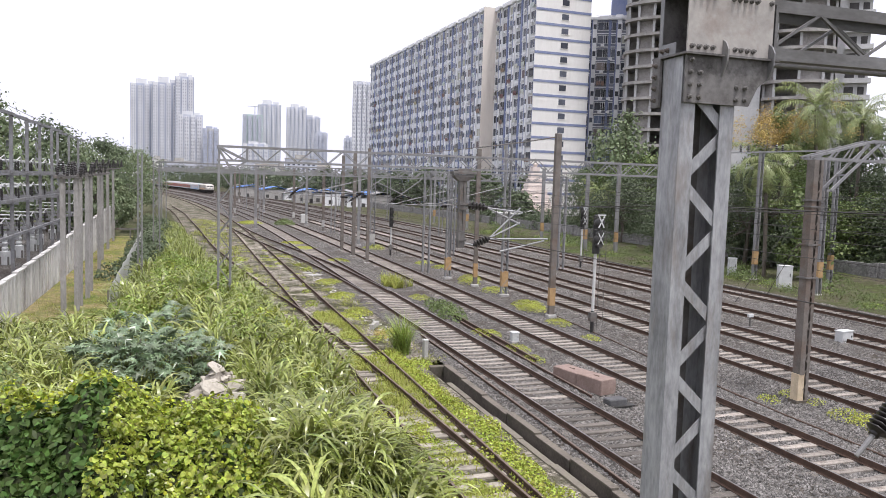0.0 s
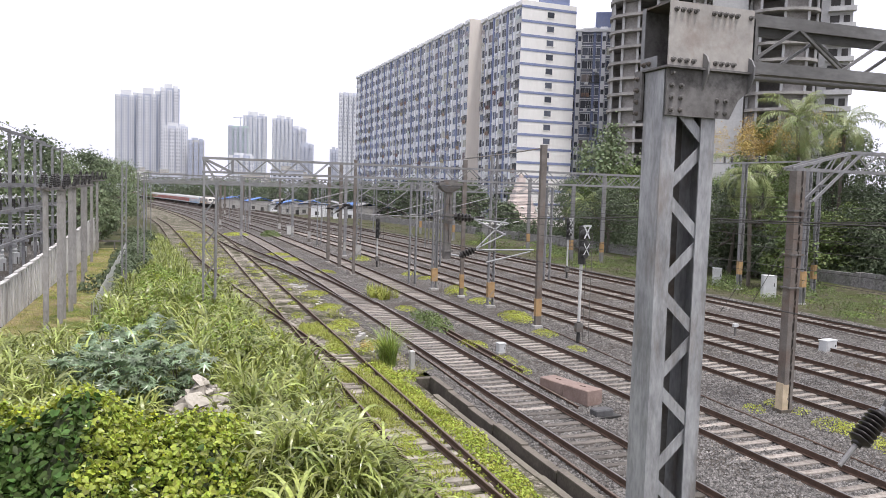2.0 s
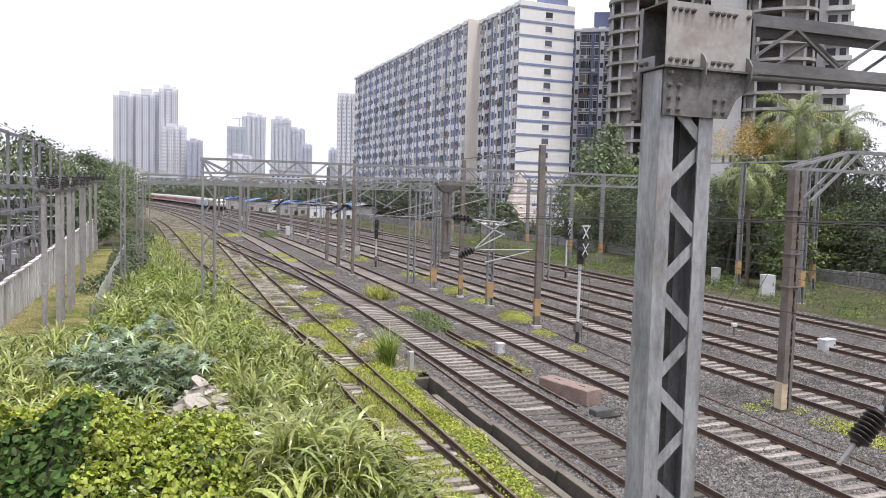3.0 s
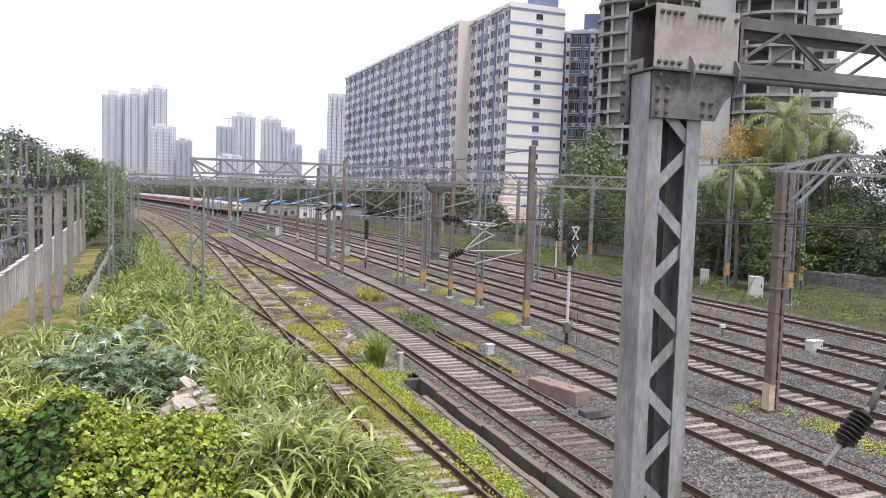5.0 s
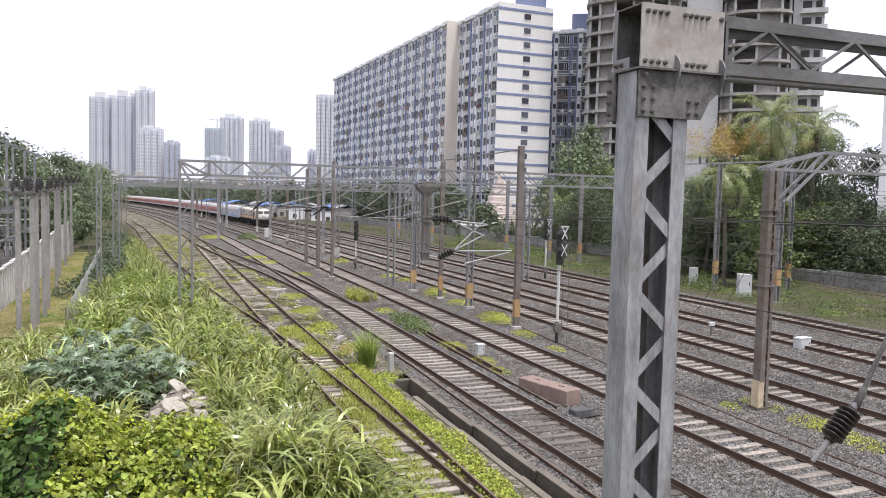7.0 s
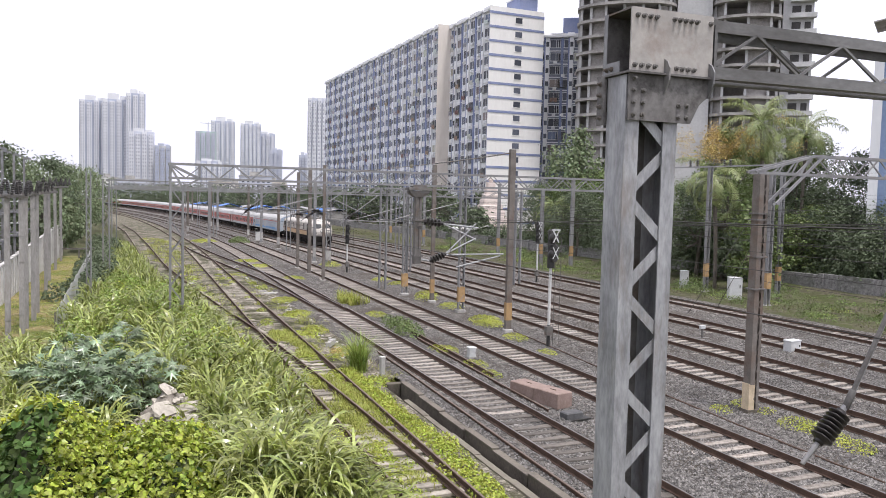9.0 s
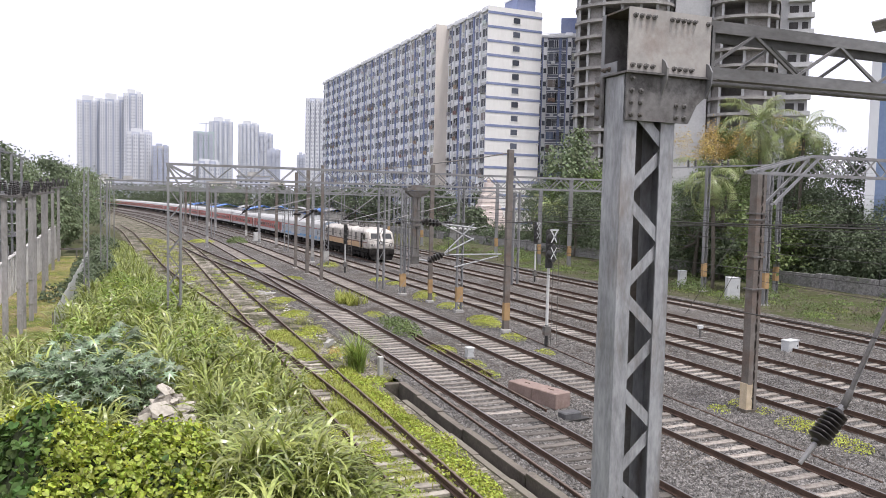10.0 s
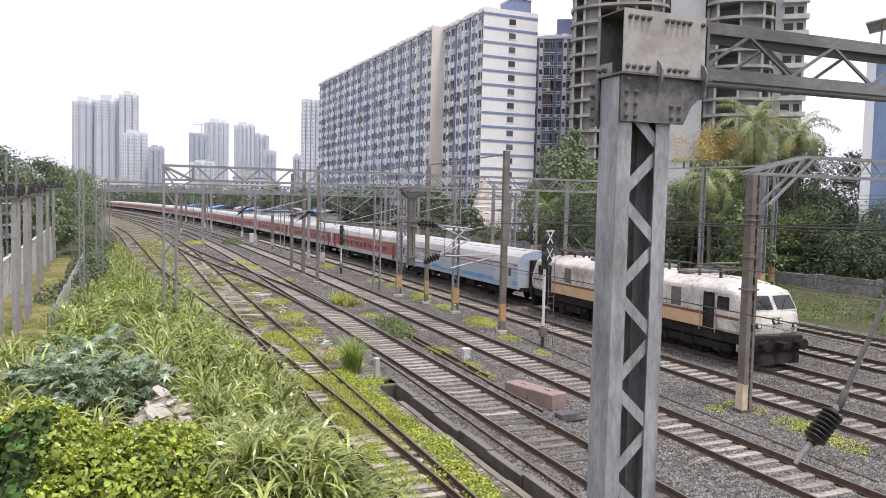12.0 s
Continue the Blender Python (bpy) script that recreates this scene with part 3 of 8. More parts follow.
for x, y, a, L in ((8.5, 35.7, 62, 1.1), (8.95, 28.9, 10, 0.3)):
    ob = thing("concrete_post", "short broken concrete post among the weeds", "concrete post", "concrete posts", pose(x, y, -0.25, 0, 0, a))
    part("shaft", Shape().box(-0.09 if L < 1 else -L / 2, -0.09, 0, 0.09 if L < 1 else L / 2, 0.09, 0.75 if L < 1 else 0.24, 0.015), M_CONCRETE, ob)
    part("cap", Shape().box(-0.1, -0.1, 0.75, 0.1, 0.1, 0.8, 0.02) if L < 1 else Shape().box(-0.15, -0.1, 0.24, 0.15, 0.1, 0.27, 0.01), M_WHITE if L < 1 else M_CONCRETE, ob)
disc = thing("ground_signal", "small trackside signal post on a metal foot", "signal", at=pose(27.95, 33.1, -0.3))
part("foot", Shape().box(-0.45, -0.12, 0, 0.45, 0.12, 0.06, 0.01), M_STEEL_DARK, disc)
part("post", Shape().tube((0, 0, 0.06), (0, 0, 0.55), 0.05), M_STEEL_DARK, disc)
part("head", Shape().box(-0.16, -0.08, 0.55, 0.16, 0.08, 0.72, 0.02), M_GREYPAINT, disc)

# ---- masts, portals and wires of the overhead line ----
M_YELLOW = mat("faded_ochre_paint", (0.32, 0.20, 0.09), (0.45, 0.30, 0.15), rough=0.7, scale=3, fine=20, bump=0.1, stain=(0.17, 0.12, 0.085), stain_scale=2.5, stain_amount=0.6)
M_CREAM = mat("faded_cream_paint", (0.50, 0.40, 0.27), (0.62, 0.52, 0.38), rough=0.75, scale=3, fine=20, bump=0.1, stain=(0.3, 0.24, 0.17), stain_scale=2.0, stain_amount=0.5)
M_INSUL = mat("dark_brown_porcelain", (0.012, 0.010, 0.010), (0.03, 0.025, 0.023), rough=0.35, scale=6, fine=40, bump=0.05, spec=0.5)
M_TUBE = mat("zinc_bracket_tube", (0.30, 0.305, 0.31), (0.44, 0.445, 0.45), rough=0.45, metal=0.4, scale=4, fine=30, bump=0.08)
M_WIRE = mat("weathered_copper_wire", (0.035, 0.033, 0.03), (0.07, 0.065, 0.06), rough=0.6, metal=0.4, scale=5, bump=0)


def channel(p, q, web, flange, t=0.014, out=(0, 1, 0)):
    """A rolled channel from p to q: web across `out`, flanges pointing away from `out`."""
    p, q, o = Vector(p), Vector(q), Vector(out).normalized()
    d = (q - p).normalized()
    s = d.cross(o).normalized()
    w, f = web / 2, flange
    prof = [(-w, 0), (w, 0), (w, -f), (w - t, -f), (w - t, -t), (-w + t, -t), (-w + t, -f), (-w, -f)]
    return Shape().loft([[e + s * u + o * v for u, v in prof] for e in (p, q)])


def insulator(sh, p, q, r=0.085, sheds=6, core=0.4):
    prof = [(0, r * 0.45), (0.06, r * 0.45)]
    for i in range(sheds):
        a, b = 0.08 + 0.84 * i / sheds, 0.08 + 0.84 * (i + 1) / sheds
        prof += [(a, r * core), (a + (b - a) * 0.25, r), (a + (b - a) * 0.5, r * 0.92), (b, r * core)]
    prof += [(0.94, r * 0.45), (1, r * 0.45)]
    return sh.lathe(p, q, prof, 9)


# the near portal: a laced upright, its gusset head and a lattice boom over the tracks
near = thing("overhead_line_portal", "galvanised lattice portal with riveted gusset box head", "portal")
X0, X1, Y0, Y1, ZT = 3.13, 3.58, 4.57, 4.80, 7.588
YC = (Y0 + Y1) / 2
M_NEAR = mat("streaked_galvanised_steel", (0.20, 0.203, 0.212), (0.44, 0.445, 0.458), rough=0.5, metal=0.25, scale=2.4, fine=19, bump=0.12, stain=(0.20, 0.16, 0.13), stain_scale=2.6, stain_amount=0.6, stretch=(2.0, 2.0, 0.6))
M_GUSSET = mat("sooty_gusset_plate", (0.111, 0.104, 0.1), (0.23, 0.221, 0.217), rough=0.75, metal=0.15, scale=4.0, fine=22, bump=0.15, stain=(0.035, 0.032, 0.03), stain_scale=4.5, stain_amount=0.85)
part("column_channel", channel((X0 + 0.008, YC, -1.0), (X0 + 0.008, YC, ZT), Y1 - Y0, 0.115, 0.014, (-1, 0, 0)), M_NEAR, near)
part("column_channel", channel((X1 - 0.008, YC, -1.0), (X1 - 0.008, YC, ZT), Y1 - Y0, 0.115, 0.014, (1, 0, 0)), M_NEAR, near)
pitch = 0.335
for k in range(23):
    z = 7.425 - pitch * (k + 1)
    a, b = (X0 + 0.05, X1 - 0.05) if k % 2 else (X1 - 0.05, X0 + 0.05)
    for yy in (Y0 + 0.0195 + 0.0108 * (k % 2),):
        part("lacing_bar", Shape().beam((a, yy, z), (b, yy, z + pitch), 0.075, 0.010, (0, 1, 0)), M_NEAR, near)


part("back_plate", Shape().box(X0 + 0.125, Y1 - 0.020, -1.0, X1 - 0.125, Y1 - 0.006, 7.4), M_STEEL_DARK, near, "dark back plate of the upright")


def rivets(parent, pts, normal=(0, -1, 0), r=0.014):
    for p in pts:
        p, o = Vector(p), Vector(normal)
        part("rivet", Shape().lathe(p, p + o * 0.03, [(0, r * 1.3), (0.35, r * 1.2), (0.4, r * 0.8), (1, r * 0.7)], 8), M_STEEL_DARK, parent)


ZB, ZH, XA, XB = 7.60, 8.04, 3.14, 3.83
yf = 4.55
box = part("gusset_plate", Shape().box(XA, yf - 0.012, ZB + 0.012, XB, yf, ZH), M_PLATE, near, "pale weathered gusset plate with bolt heads")
rivets(box, [(XA + 0.045 + 0.052 * i, yf - 0.012, ZH - 0.055) for i in range(4)] + [(XA + 0.35 + 0.048 * i, yf - 0.012, ZH - 0.055) for i in range(5)] + [(XB - 0.03, yf - 0.012, ZH - 0.055)])
rivets(box, [(XA + 0.035 + 0.055 * i, yf - 0.012, ZB + 0.05) for i in range(4)] + [(XA + 0.38 + 0.05 * i, yf - 0.012, ZB + 0.05) for i in range(4)])
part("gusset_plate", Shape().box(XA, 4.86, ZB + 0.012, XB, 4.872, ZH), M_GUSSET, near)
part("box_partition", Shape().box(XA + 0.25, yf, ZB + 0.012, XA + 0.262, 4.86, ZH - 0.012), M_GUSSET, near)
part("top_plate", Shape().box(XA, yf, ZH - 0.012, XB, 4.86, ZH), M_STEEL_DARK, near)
part("end_angle", Shape().box(XA - 0.006, 4.82, ZB + 0.012, XA, 4.86, ZH), M_STEEL, near)
part("end_angle", Shape().box(XA - 0.006, 4.66, ZB + 0.012, XA, 4.82, ZB + 0.09), M_STEEL, near)
part("seat_plate", Shape().box(XA - 0.03, yf - 0.05, ZB - 0.008, XB + 0.04, 4.90, ZB + 0.006), M_GUSSET, near)
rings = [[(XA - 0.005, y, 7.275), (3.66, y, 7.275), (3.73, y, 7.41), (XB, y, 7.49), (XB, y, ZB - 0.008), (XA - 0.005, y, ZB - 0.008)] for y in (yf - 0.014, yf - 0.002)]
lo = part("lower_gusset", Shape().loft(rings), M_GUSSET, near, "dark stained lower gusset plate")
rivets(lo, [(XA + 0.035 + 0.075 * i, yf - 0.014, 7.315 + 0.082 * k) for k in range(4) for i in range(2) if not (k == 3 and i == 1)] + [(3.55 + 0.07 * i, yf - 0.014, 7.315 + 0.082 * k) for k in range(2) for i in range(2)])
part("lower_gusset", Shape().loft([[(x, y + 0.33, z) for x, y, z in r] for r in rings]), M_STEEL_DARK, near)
sp = part("side_plate", Shape().box(X0 - 0.020, 4.80, 7.26, X0 + 0.0, 4.89, ZB - 0.008), M_GUSSET, near)
rivets(sp, [(X0 - 0.020, 4.845, 7.31 + 0.08 * k) for k in range(4)] + [(XA - 0.006, 4.81, ZB + 0.045), (XA - 0.006, 4.75, ZB + 0.045)], (-1, 0, 0))
for x in (3.42, 3.80):
    st = [(yf - 0.012, 7.46), (yf - 0.03, 7.48), (yf - 0.07, 7.56), (yf - 0.075, ZB + 0.04), (yf - 0.045, ZB + 0.09), (yf - 0.012, ZB + 0.11)]
    part("stiffener", Shape().loft([[(x, y, z) for y, z in st], [(x + 0.012, y, z) for y, z in st]]), M_STEEL, near)
# boom of four angles with zigzag bars
XE = 17.6
# boom steel: darker than the galvanised steel, with dark blotches
M_BOOM = mat("darker_boom_steel", (0.135, 0.133, 0.132), (0.25, 0.248, 0.245), rough=0.6, metal=0.3, scale=2.0, fine=25, bump=0.12, stain=(0.075, 0.07, 0.065), stain_scale=1.6, stain_amount=0.7, stretch=(0.4, 1, 1))


def angle_bar(p, q, a, t, sy, sz):
    """An L section from p to q, legs towards sy and sz."""
    prof = [(0, 0), (sy * a, 0), (sy * a, sz * t), (sy * t, sz * t), (sy * t, sz * a), (0, sz * a)]
    return Shape().loft([[(e[0], e[1] + y, e[2] + z) for y, z in prof] for e in (p, q)])


for yy, sy in ((4.565, 1), (4.855, -1)):
    part("boom_chord", angle_bar((XB - 0.25, yy, ZH - 0.012), (XE, yy, ZH + 0.03), 0.085, 0.012, sy, -1), M_BOOM, near)
    part("boom_chord", angle_bar((XB - 0.25, yy, ZB + 0.012), (XE, yy, ZB + 0.12), 0.085, 0.012, sy, 1), M_BOOM, near)
x, k = 3.84, 0
while x < XE - 0.5:
    for yy, ph in ((4.575, 0), (4.845, 1)):
        za, zb = (ZH - 0.08, ZB + 0.09 + 0.008 * (x - 3.8)) if (k + ph) % 2 else (ZB + 0.09 + 0.008 * (x - 3.8), ZH - 0.08)
        part("boom_brace", Shape().beam((x, yy, za), (x + 0.42, yy + 0.004 * (k % 2), zb), 0.020, 0.020, (0, 1, 0)), M_BOOM, near)
    x += 0.42
    k += 1
part("boom_post", Shape().box(3.86, 4.556, ZB + 0.06, 3.885, 4.572, ZH - 0.05), M_BOOM, near)
part("far_column", channel((XE - 0.2, YC, -1), (XE - 0.2, YC, ZH), 0.3, 0.2, 0.016, (1, 0, 0)), M_STEEL, near)
part("footing", Shape().box(XE - 0.6, 4.3, -1.0, XE + 0.2, 5.2, -0.1, 0.05), M_CONCRETE, near)
part("footing", Shape().box(2.95, 4.3, -1.0, 3.8, 5.1, 0.15, 0.05), M_CONCRETE, near)


def laced_mast(parent, x, y, h, w=0.3, d=0.22, pitch=0.4, m=M_STEEL, zb=-0.3, name="mast"):
    """Two channels with zigzag lacing on both faces, as meshes of their own."""
    for k, o in ((-1, (-1, 0, 0)), (1, (1, 0, 0))):
        part(name + "_channel", channel((x + k * w / 2, y, zb), (x + k * w / 2, y, h), d, 0.07, 0.012, o), m, parent)
    z, n = zb + 0.2, 0
    while z < h - pitch:
        a, b = (-1, 1) if n % 2 else (1, -1)
        for s in (-1, 1):
            part("lacing_bar", Shape().beam((x + a * w * 0.42, y + s * (d / 2 + 0.009 * (n % 2)), z), (x + b * w * 0.42, y + s * (d / 2 + 0.009 * (n % 2)), z + pitch), 0.04, 0.008, (0, 1, 0)), m, parent)
        z += pitch
        n += 1


def truss_boom(parent, xa, xb, y, zb, zt, d=0.45, pitch=0.75, m=M_STEEL, chord=0.1, taper=0.0, brace=0.04, joined=False):
    """A boom of four chords with zigzag bars on the two upright faces and cross bars between."""
    for s in (-1, 1):
        part("boom_chord", Shape().beam((xa, y + s * d / 2, zb), (xb, y + s * d / 2, zb), 0.06, chord), m, parent)
        part("boom_chord", Shape().beam((xa + taper, y + s * d / 2, zt), (xb - taper, y + s * d / 2, zt), 0.06, chord), m, parent)
        n = max(2, int((xb - xa - 2 * taper) / pitch))
        st = (xb - xa - 2 * taper) / n
        web = Shape()
        for i in range(n):
            x = xa + taper + i * st
            za, zc = (zb, zt) if i % 2 else (zt, zb)
            if joined:
                web.beam((x, y + s * d / 2, za), (x + st, y + s * d / 2, zc), brace, brace)
                continue
            part("boom_brace", Shape().beam((x, y + s * d / 2, za), (x + st, y + s * d / 2, zc), brace, brace), m, parent)
        if joined:
            tagged(part("boom_lattice", web, m, parent), kind="stuff")
    x = xa + taper
    while x < xb and not joined:
        for zz in (zb, zt):
            part("boom_tie", Shape().beam((x, y - d / 2, zz), (x, y + d / 2, zz), brace, brace), m, parent)
        x += pitch * 2


# second portal, forty metres out, with its laced legs and drop arm
g1 = thing("overhead_line_portal", "galvanised lattice portal spanning several tracks", "portal", "lattice portals")
truss_boom(g1, 1.42, 28.0, 40.2, 7.48, 8.16, 0.5, 0.78)
for s in (-1, 1):
    yy = 40.2 + s * 0.25
    part("end_strut", Shape().beam((1.42, yy, 8.16), (2.85, yy, 7.48), 0.08, 0.10), M_STEEL, g1)
    part("end_post", Shape().beam((2.85, yy, 7.48), (2.85, yy, 8.16), 0.08, 0.08), M_STEEL, g1)
    part("knee_brace", Shape().beam((2.15, yy, 7.05), (2.85, yy, 7.48), 0.07, 0.08), M_STEEL, g1)
    part("leg_brace", Shape().beam((1.45, yy, 8.1), (2.12, yy, 6.95), 0.07, 0.08), M_STEEL, g1)
laced_leg = ((1.45, 8.16), (2.13, 7.05))
for x, h in laced_leg:
    part("leg", channel((x, 40.2, -0.4), (x, 40.2, h), 0.5, 0.1, 0.014, (-1 if x < 2 else 1, 0, 0)), M_STEEL, g1)
for s in (-1, 1):
    for k in range(9):
        za = -0.2 + k * 0.8
        p, q = (1.5, 2.08) if k % 2 else (2.08, 1.5)
        part("lacing_bar", Shape().beam((p, 40.2 + s * (0.25 + 0.011 * (k % 2)), za), (q, 40.2 + s * (0.25 + 0.011 * (k % 2)), za + 0.8), 0.045, 0.01, (0, 1, 0)), M_STEEL, g1)
for x in (27.6, 28.1):
    part("leg", channel((x, 40.2, -0.4), (x, 40.2, 8.1), 0.5, 0.1, 0.014, (-1 if x < 28 else 1, 0, 0)), M_STEEL, g1)
arm = thing("drop_arm", "grey steel drop arm hanging under the portal boom", "drop arm")
part("hanger_plate", Shape().box(13.65, 39.85, 7.22, 15.0, 40.55, 7.36, 0.01), M_STEEL_DARK, arm)
part("top_bracket", Shape().loft([[(14.05, 39.95, 6.85), (14.5, 39.95, 6.85), (14.5, 40.45, 6.85), (14.05, 40.45, 6.85)], [(13.75, 39.9, 7.08), (14.85, 39.9, 7.08), (14.85, 40.5, 7.08), (13.75, 40.5, 7.08)], [(13.75, 39.9, 7.2), (14.85, 39.9, 7.2), (14.85, 40.5, 7.2), (13.75, 40.5, 7.2)]]), M_STEEL_DARK, arm)
part("tie_block", Shape().box(13.9, 39.9, 7.34, 14.7, 40.5, 7.5), M_STEEL_DARK, arm)
part("post", channel((14.10, 40.2, 3.2), (14.10, 40.2, 6.85), 0.4, 0.18, 0.02, (-1, 0, 0)), M_STEEL_DARK, arm)
part("post", channel((14.46, 40.2, 3.2), (14.46, 40.2, 6.85), 0.4, 0.15, 0.02, (1, 0, 0)), M_STEEL_DARK, arm)
for z in (3.6, 5.3, 5.55):
    part("clamp", Shape().box(14.04, 39.93, z, 14.54, 40.47, z + 0.09), M_STEEL_DARK, arm)
br = thing("cantilever_bracket", "tubular cantilever bracket with two dark insulators", "cantilever bracket", "cantilever brackets")
part("insulator", insulator(Shape(), (14.54, 40.1, 5.58), (15.75, 40.1, 5.42), 0.24, 5), M_INSUL, br, "dark ribbed insulator", True)
part("insulator", insulator(Shape(), (15.0, 40.1, 3.35), (15.95, 40.1, 3.75), 0.22, 5), M_INSUL, br, "dark ribbed insulator", True)
part("elbow", Shape().tube((14.48, 40.1, 3.45), (15.0, 40.1, 3.35), 0.05), M_TUBE, br)
for p, q in (((15.75, 40.1, 5.42), (17.75, 40.1, 4.55)), ((15.95, 40.1, 3.75), (17.75, 40.1, 5.45)), ((15.95, 40.1, 3.75), (17.75, 40.1, 4.62)), ((15.75, 40.1, 5.42), (17.9, 40.1, 5.2)), ((15.95, 40.1, 3.7), (19.5, 40.1, 3.72)), ((16.6, 40.1, 3.0), (19.3, 40.1, 3.62))):
    part("tube", Shape().tube(p, q, 0.045, n=8), M_TUBE, br)

# third portal: at the near lattice mast, running east
g2 = thing("overhead_line_portal", "lattice portal on a brown mast with a cream painted foot", "portal", "lattice portals", pose(0, 0, -0.3))
g2.scale = (1.045, 1.045, 1.045)
MX, MY = 18.68, 19.72
part("mast_channel", channel((MX - 0.13, MY, -0.1), (MX - 0.13, MY, 7.78), 0.3, 0.1, 0.014, (-1, 0, 0)), M_STEEL_BROWN, g2)
part("mast_channel", channel((MX + 0.25, MY, -0.1), (MX + 0.25, MY, 7.78), 0.3, 0.1, 0.014, (1, 0, 0)), M_STEEL_BROWN, g2)
part("mast_web", Shape().box(MX - 0.13, MY - 0.168, 0.95, MX + 0.05, MY - 0.152, 7.78), M_STEEL_BROWN, g2)
z, n = 0.2, 0
while z < 7.4:
    a, b = (MX + 0.03, MX + 0.24) if n % 2 else (MX + 0.24, MX + 0.03)
    for s in (-1, 1):
        part("lacing_bar", Shape().beam((a, MY + s * (0.15 + 0.009 * (n % 2)), z), (b, MY + s * (0.15 + 0.009 * (n % 2)), z + 0.26), 0.035, 0.008, (0, 1, 0)), M_STEEL_BROWN, g2)
    z += 0.26
    n += 1
part("painted_foot", Shape().box(MX - 0.155, MY - 0.16, 0.1, MX + 0.07, MY + 0.16, 0.98), M_CREAM, g2, "cream painted mast foot")
part("footing", Shape().loft([[(MX - 0.25, MY - 0.22, -0.3), (MX + 0.36, MY - 0.22, -0.3), (MX + 0.36, MY + 0.26, -0.3), (MX - 0.25, MY + 0.26, -0.3)], [(MX - 0.2, MY - 0.19, 0.12), (MX + 0.31, MY - 0.19, 0.12), (MX + 0.31, MY + 0.2, 0.12), (MX - 0.2, MY + 0.2, 0.12)]]), M_DRAIN, g2)
for z in (4.05, 5.1, 6.3, 6.5):
    part("clamp", Shape().box(MX - 0.2, MY - 0.2, z, MX + 0.3, MY + 0.2, z + 0.05), M_STEEL_DARK, g2)
truss_boom(g2, 18.6, 33.5, 19.9, 7.84, 8.47, 0.4, 0.7, chord=0.08, taper=2.4)
for s in (-1, 1):
    yy = 19.9 + s * 0.2
    part("end_chord", Shape().beam((18.5, yy, 7.86), (21.0, yy, 8.47), 0.06, 0.08), M_STEEL, g2)
    part("knee_brace", Shape().beam((19.4, yy, 6.85), (21.25, yy, 8.4), 0.05, 0.09), M_STEEL, g2)
    for i in range(3):
        part("boom_brace", Shape().beam((19.2 + 0.6 * i, yy, 7.86), (19.5 + 0.6 * i, yy, 8.1 + 0.14 * i), 0.04, 0.04), M_STEEL, g2)
    part("boom_post", Shape().beam((33.2, yy, -0.3), (33.2, yy, 7.84), 0.2, 0.1, (1, 0, 0)), M_STEEL, g2)
part("knee_tie", Shape().beam((19.4, 19.7, 6.85), (19.4, 20.1, 6.85), 0.3, 0.06), M_STEEL, g2)
part("knee_tie", Shape().beam((20.0, 19.7, 7.36), (20.0, 20.1, 7.36), 0.1, 0.06), M_STEEL, g2)

# single masts between the middle tracks
def mast(label, x, y, h, w=0.26, m=M_STEEL_BROWN, foot=True, laced=True, d=0.2, zb=-0.3, band=M_YELLOW, band_z=(0.35, 1.3)):
    ob = thing("overhead_line_mast", label, "mast", "overhead line masts")
    if laced:
        laced_mast(ob, x, y, h, w, d, 0.45, m, zb)
    else:
        part("shaft", channel((x - w / 2, y, zb), (x - w / 2, y, h), d, w, 0.014, (-1, 0, 0)), m, ob)
    if foot:
        part("painted_band", Shape().box(x - w / 2 - 0.012, y - d / 2 - 0.012, band_z[0], x + w / 2 + 0.012, y + d / 2 + 0.012, band_z[1]), band, ob, "ochre painted band")
        part("footing", Shape().box(x - w / 2 - 0.10, y - d / 2 - 0.10, zb - 0.1, x + w / 2 + 0.10, y + d / 2 + 0.10, zb + 0.16, 0.03), M_CONCRETE, ob)
    return ob


mast("tall brown steel mast with an ochre band", 18.62, 37.5, 9.5, 0.3, laced=False, d=0.26)
mast("grey laced steel mast with an ochre band", 19.0, 45.0, 9.3, 0.42, M_STEEL, d=0.25)
mast("slim brown mast with an ochre band", 18.82, 49.7, 9.1, 0.26, laced=False)
mast("grey laced steel mast with an ochre band", 18.25, 53.9, 7.6, 0.42, M_STEEL, d=0.25)
mast("slim brown steel mast beside the track", 14.45, 63.9, 9.4, 0.22, laced=False, band=M_STEEL_BROWN)
mast("brown steel mast beside the track", 14.5, 69.9, 9.2, 0.30, laced=False, band=M_STEEL_BROWN)
mast("brown steel mast beside the track", 14.55, 75.7, 9.1, 0.28, laced=False, band=M_STEEL_BROWN)
mast("grey laced mast between the main lines", 18.1, 77.9, 8.6, 0.5, M_STEEL, d=0.25, band=M_CONCRETE)
mast("slim steel mast between the main lines", 17.7, 82.7, 8.2, 0.3, M_STEEL, laced=False, band=M_CONCRETE)
mast("slim steel mast between the main lines", 17.9, 86.5, 8.2, 0.3, M_STEEL_BROWN, laced=False, band=M_CONCRETE)
for i, (x, y) in enumerate(((17.4, 104), (17.2, 118), (16.6, 128), (8.9, 108), (8.0, 140), (14.8, 160), (14.0, 165), (6.6, 178), (12.5, 200))):
    mast("grey steel mast far along the line", x, y, 8.4, 0.34, M_STEEL if i % 2 else M_STEEL_BROWN, laced=False, band=M_CONCRETE)
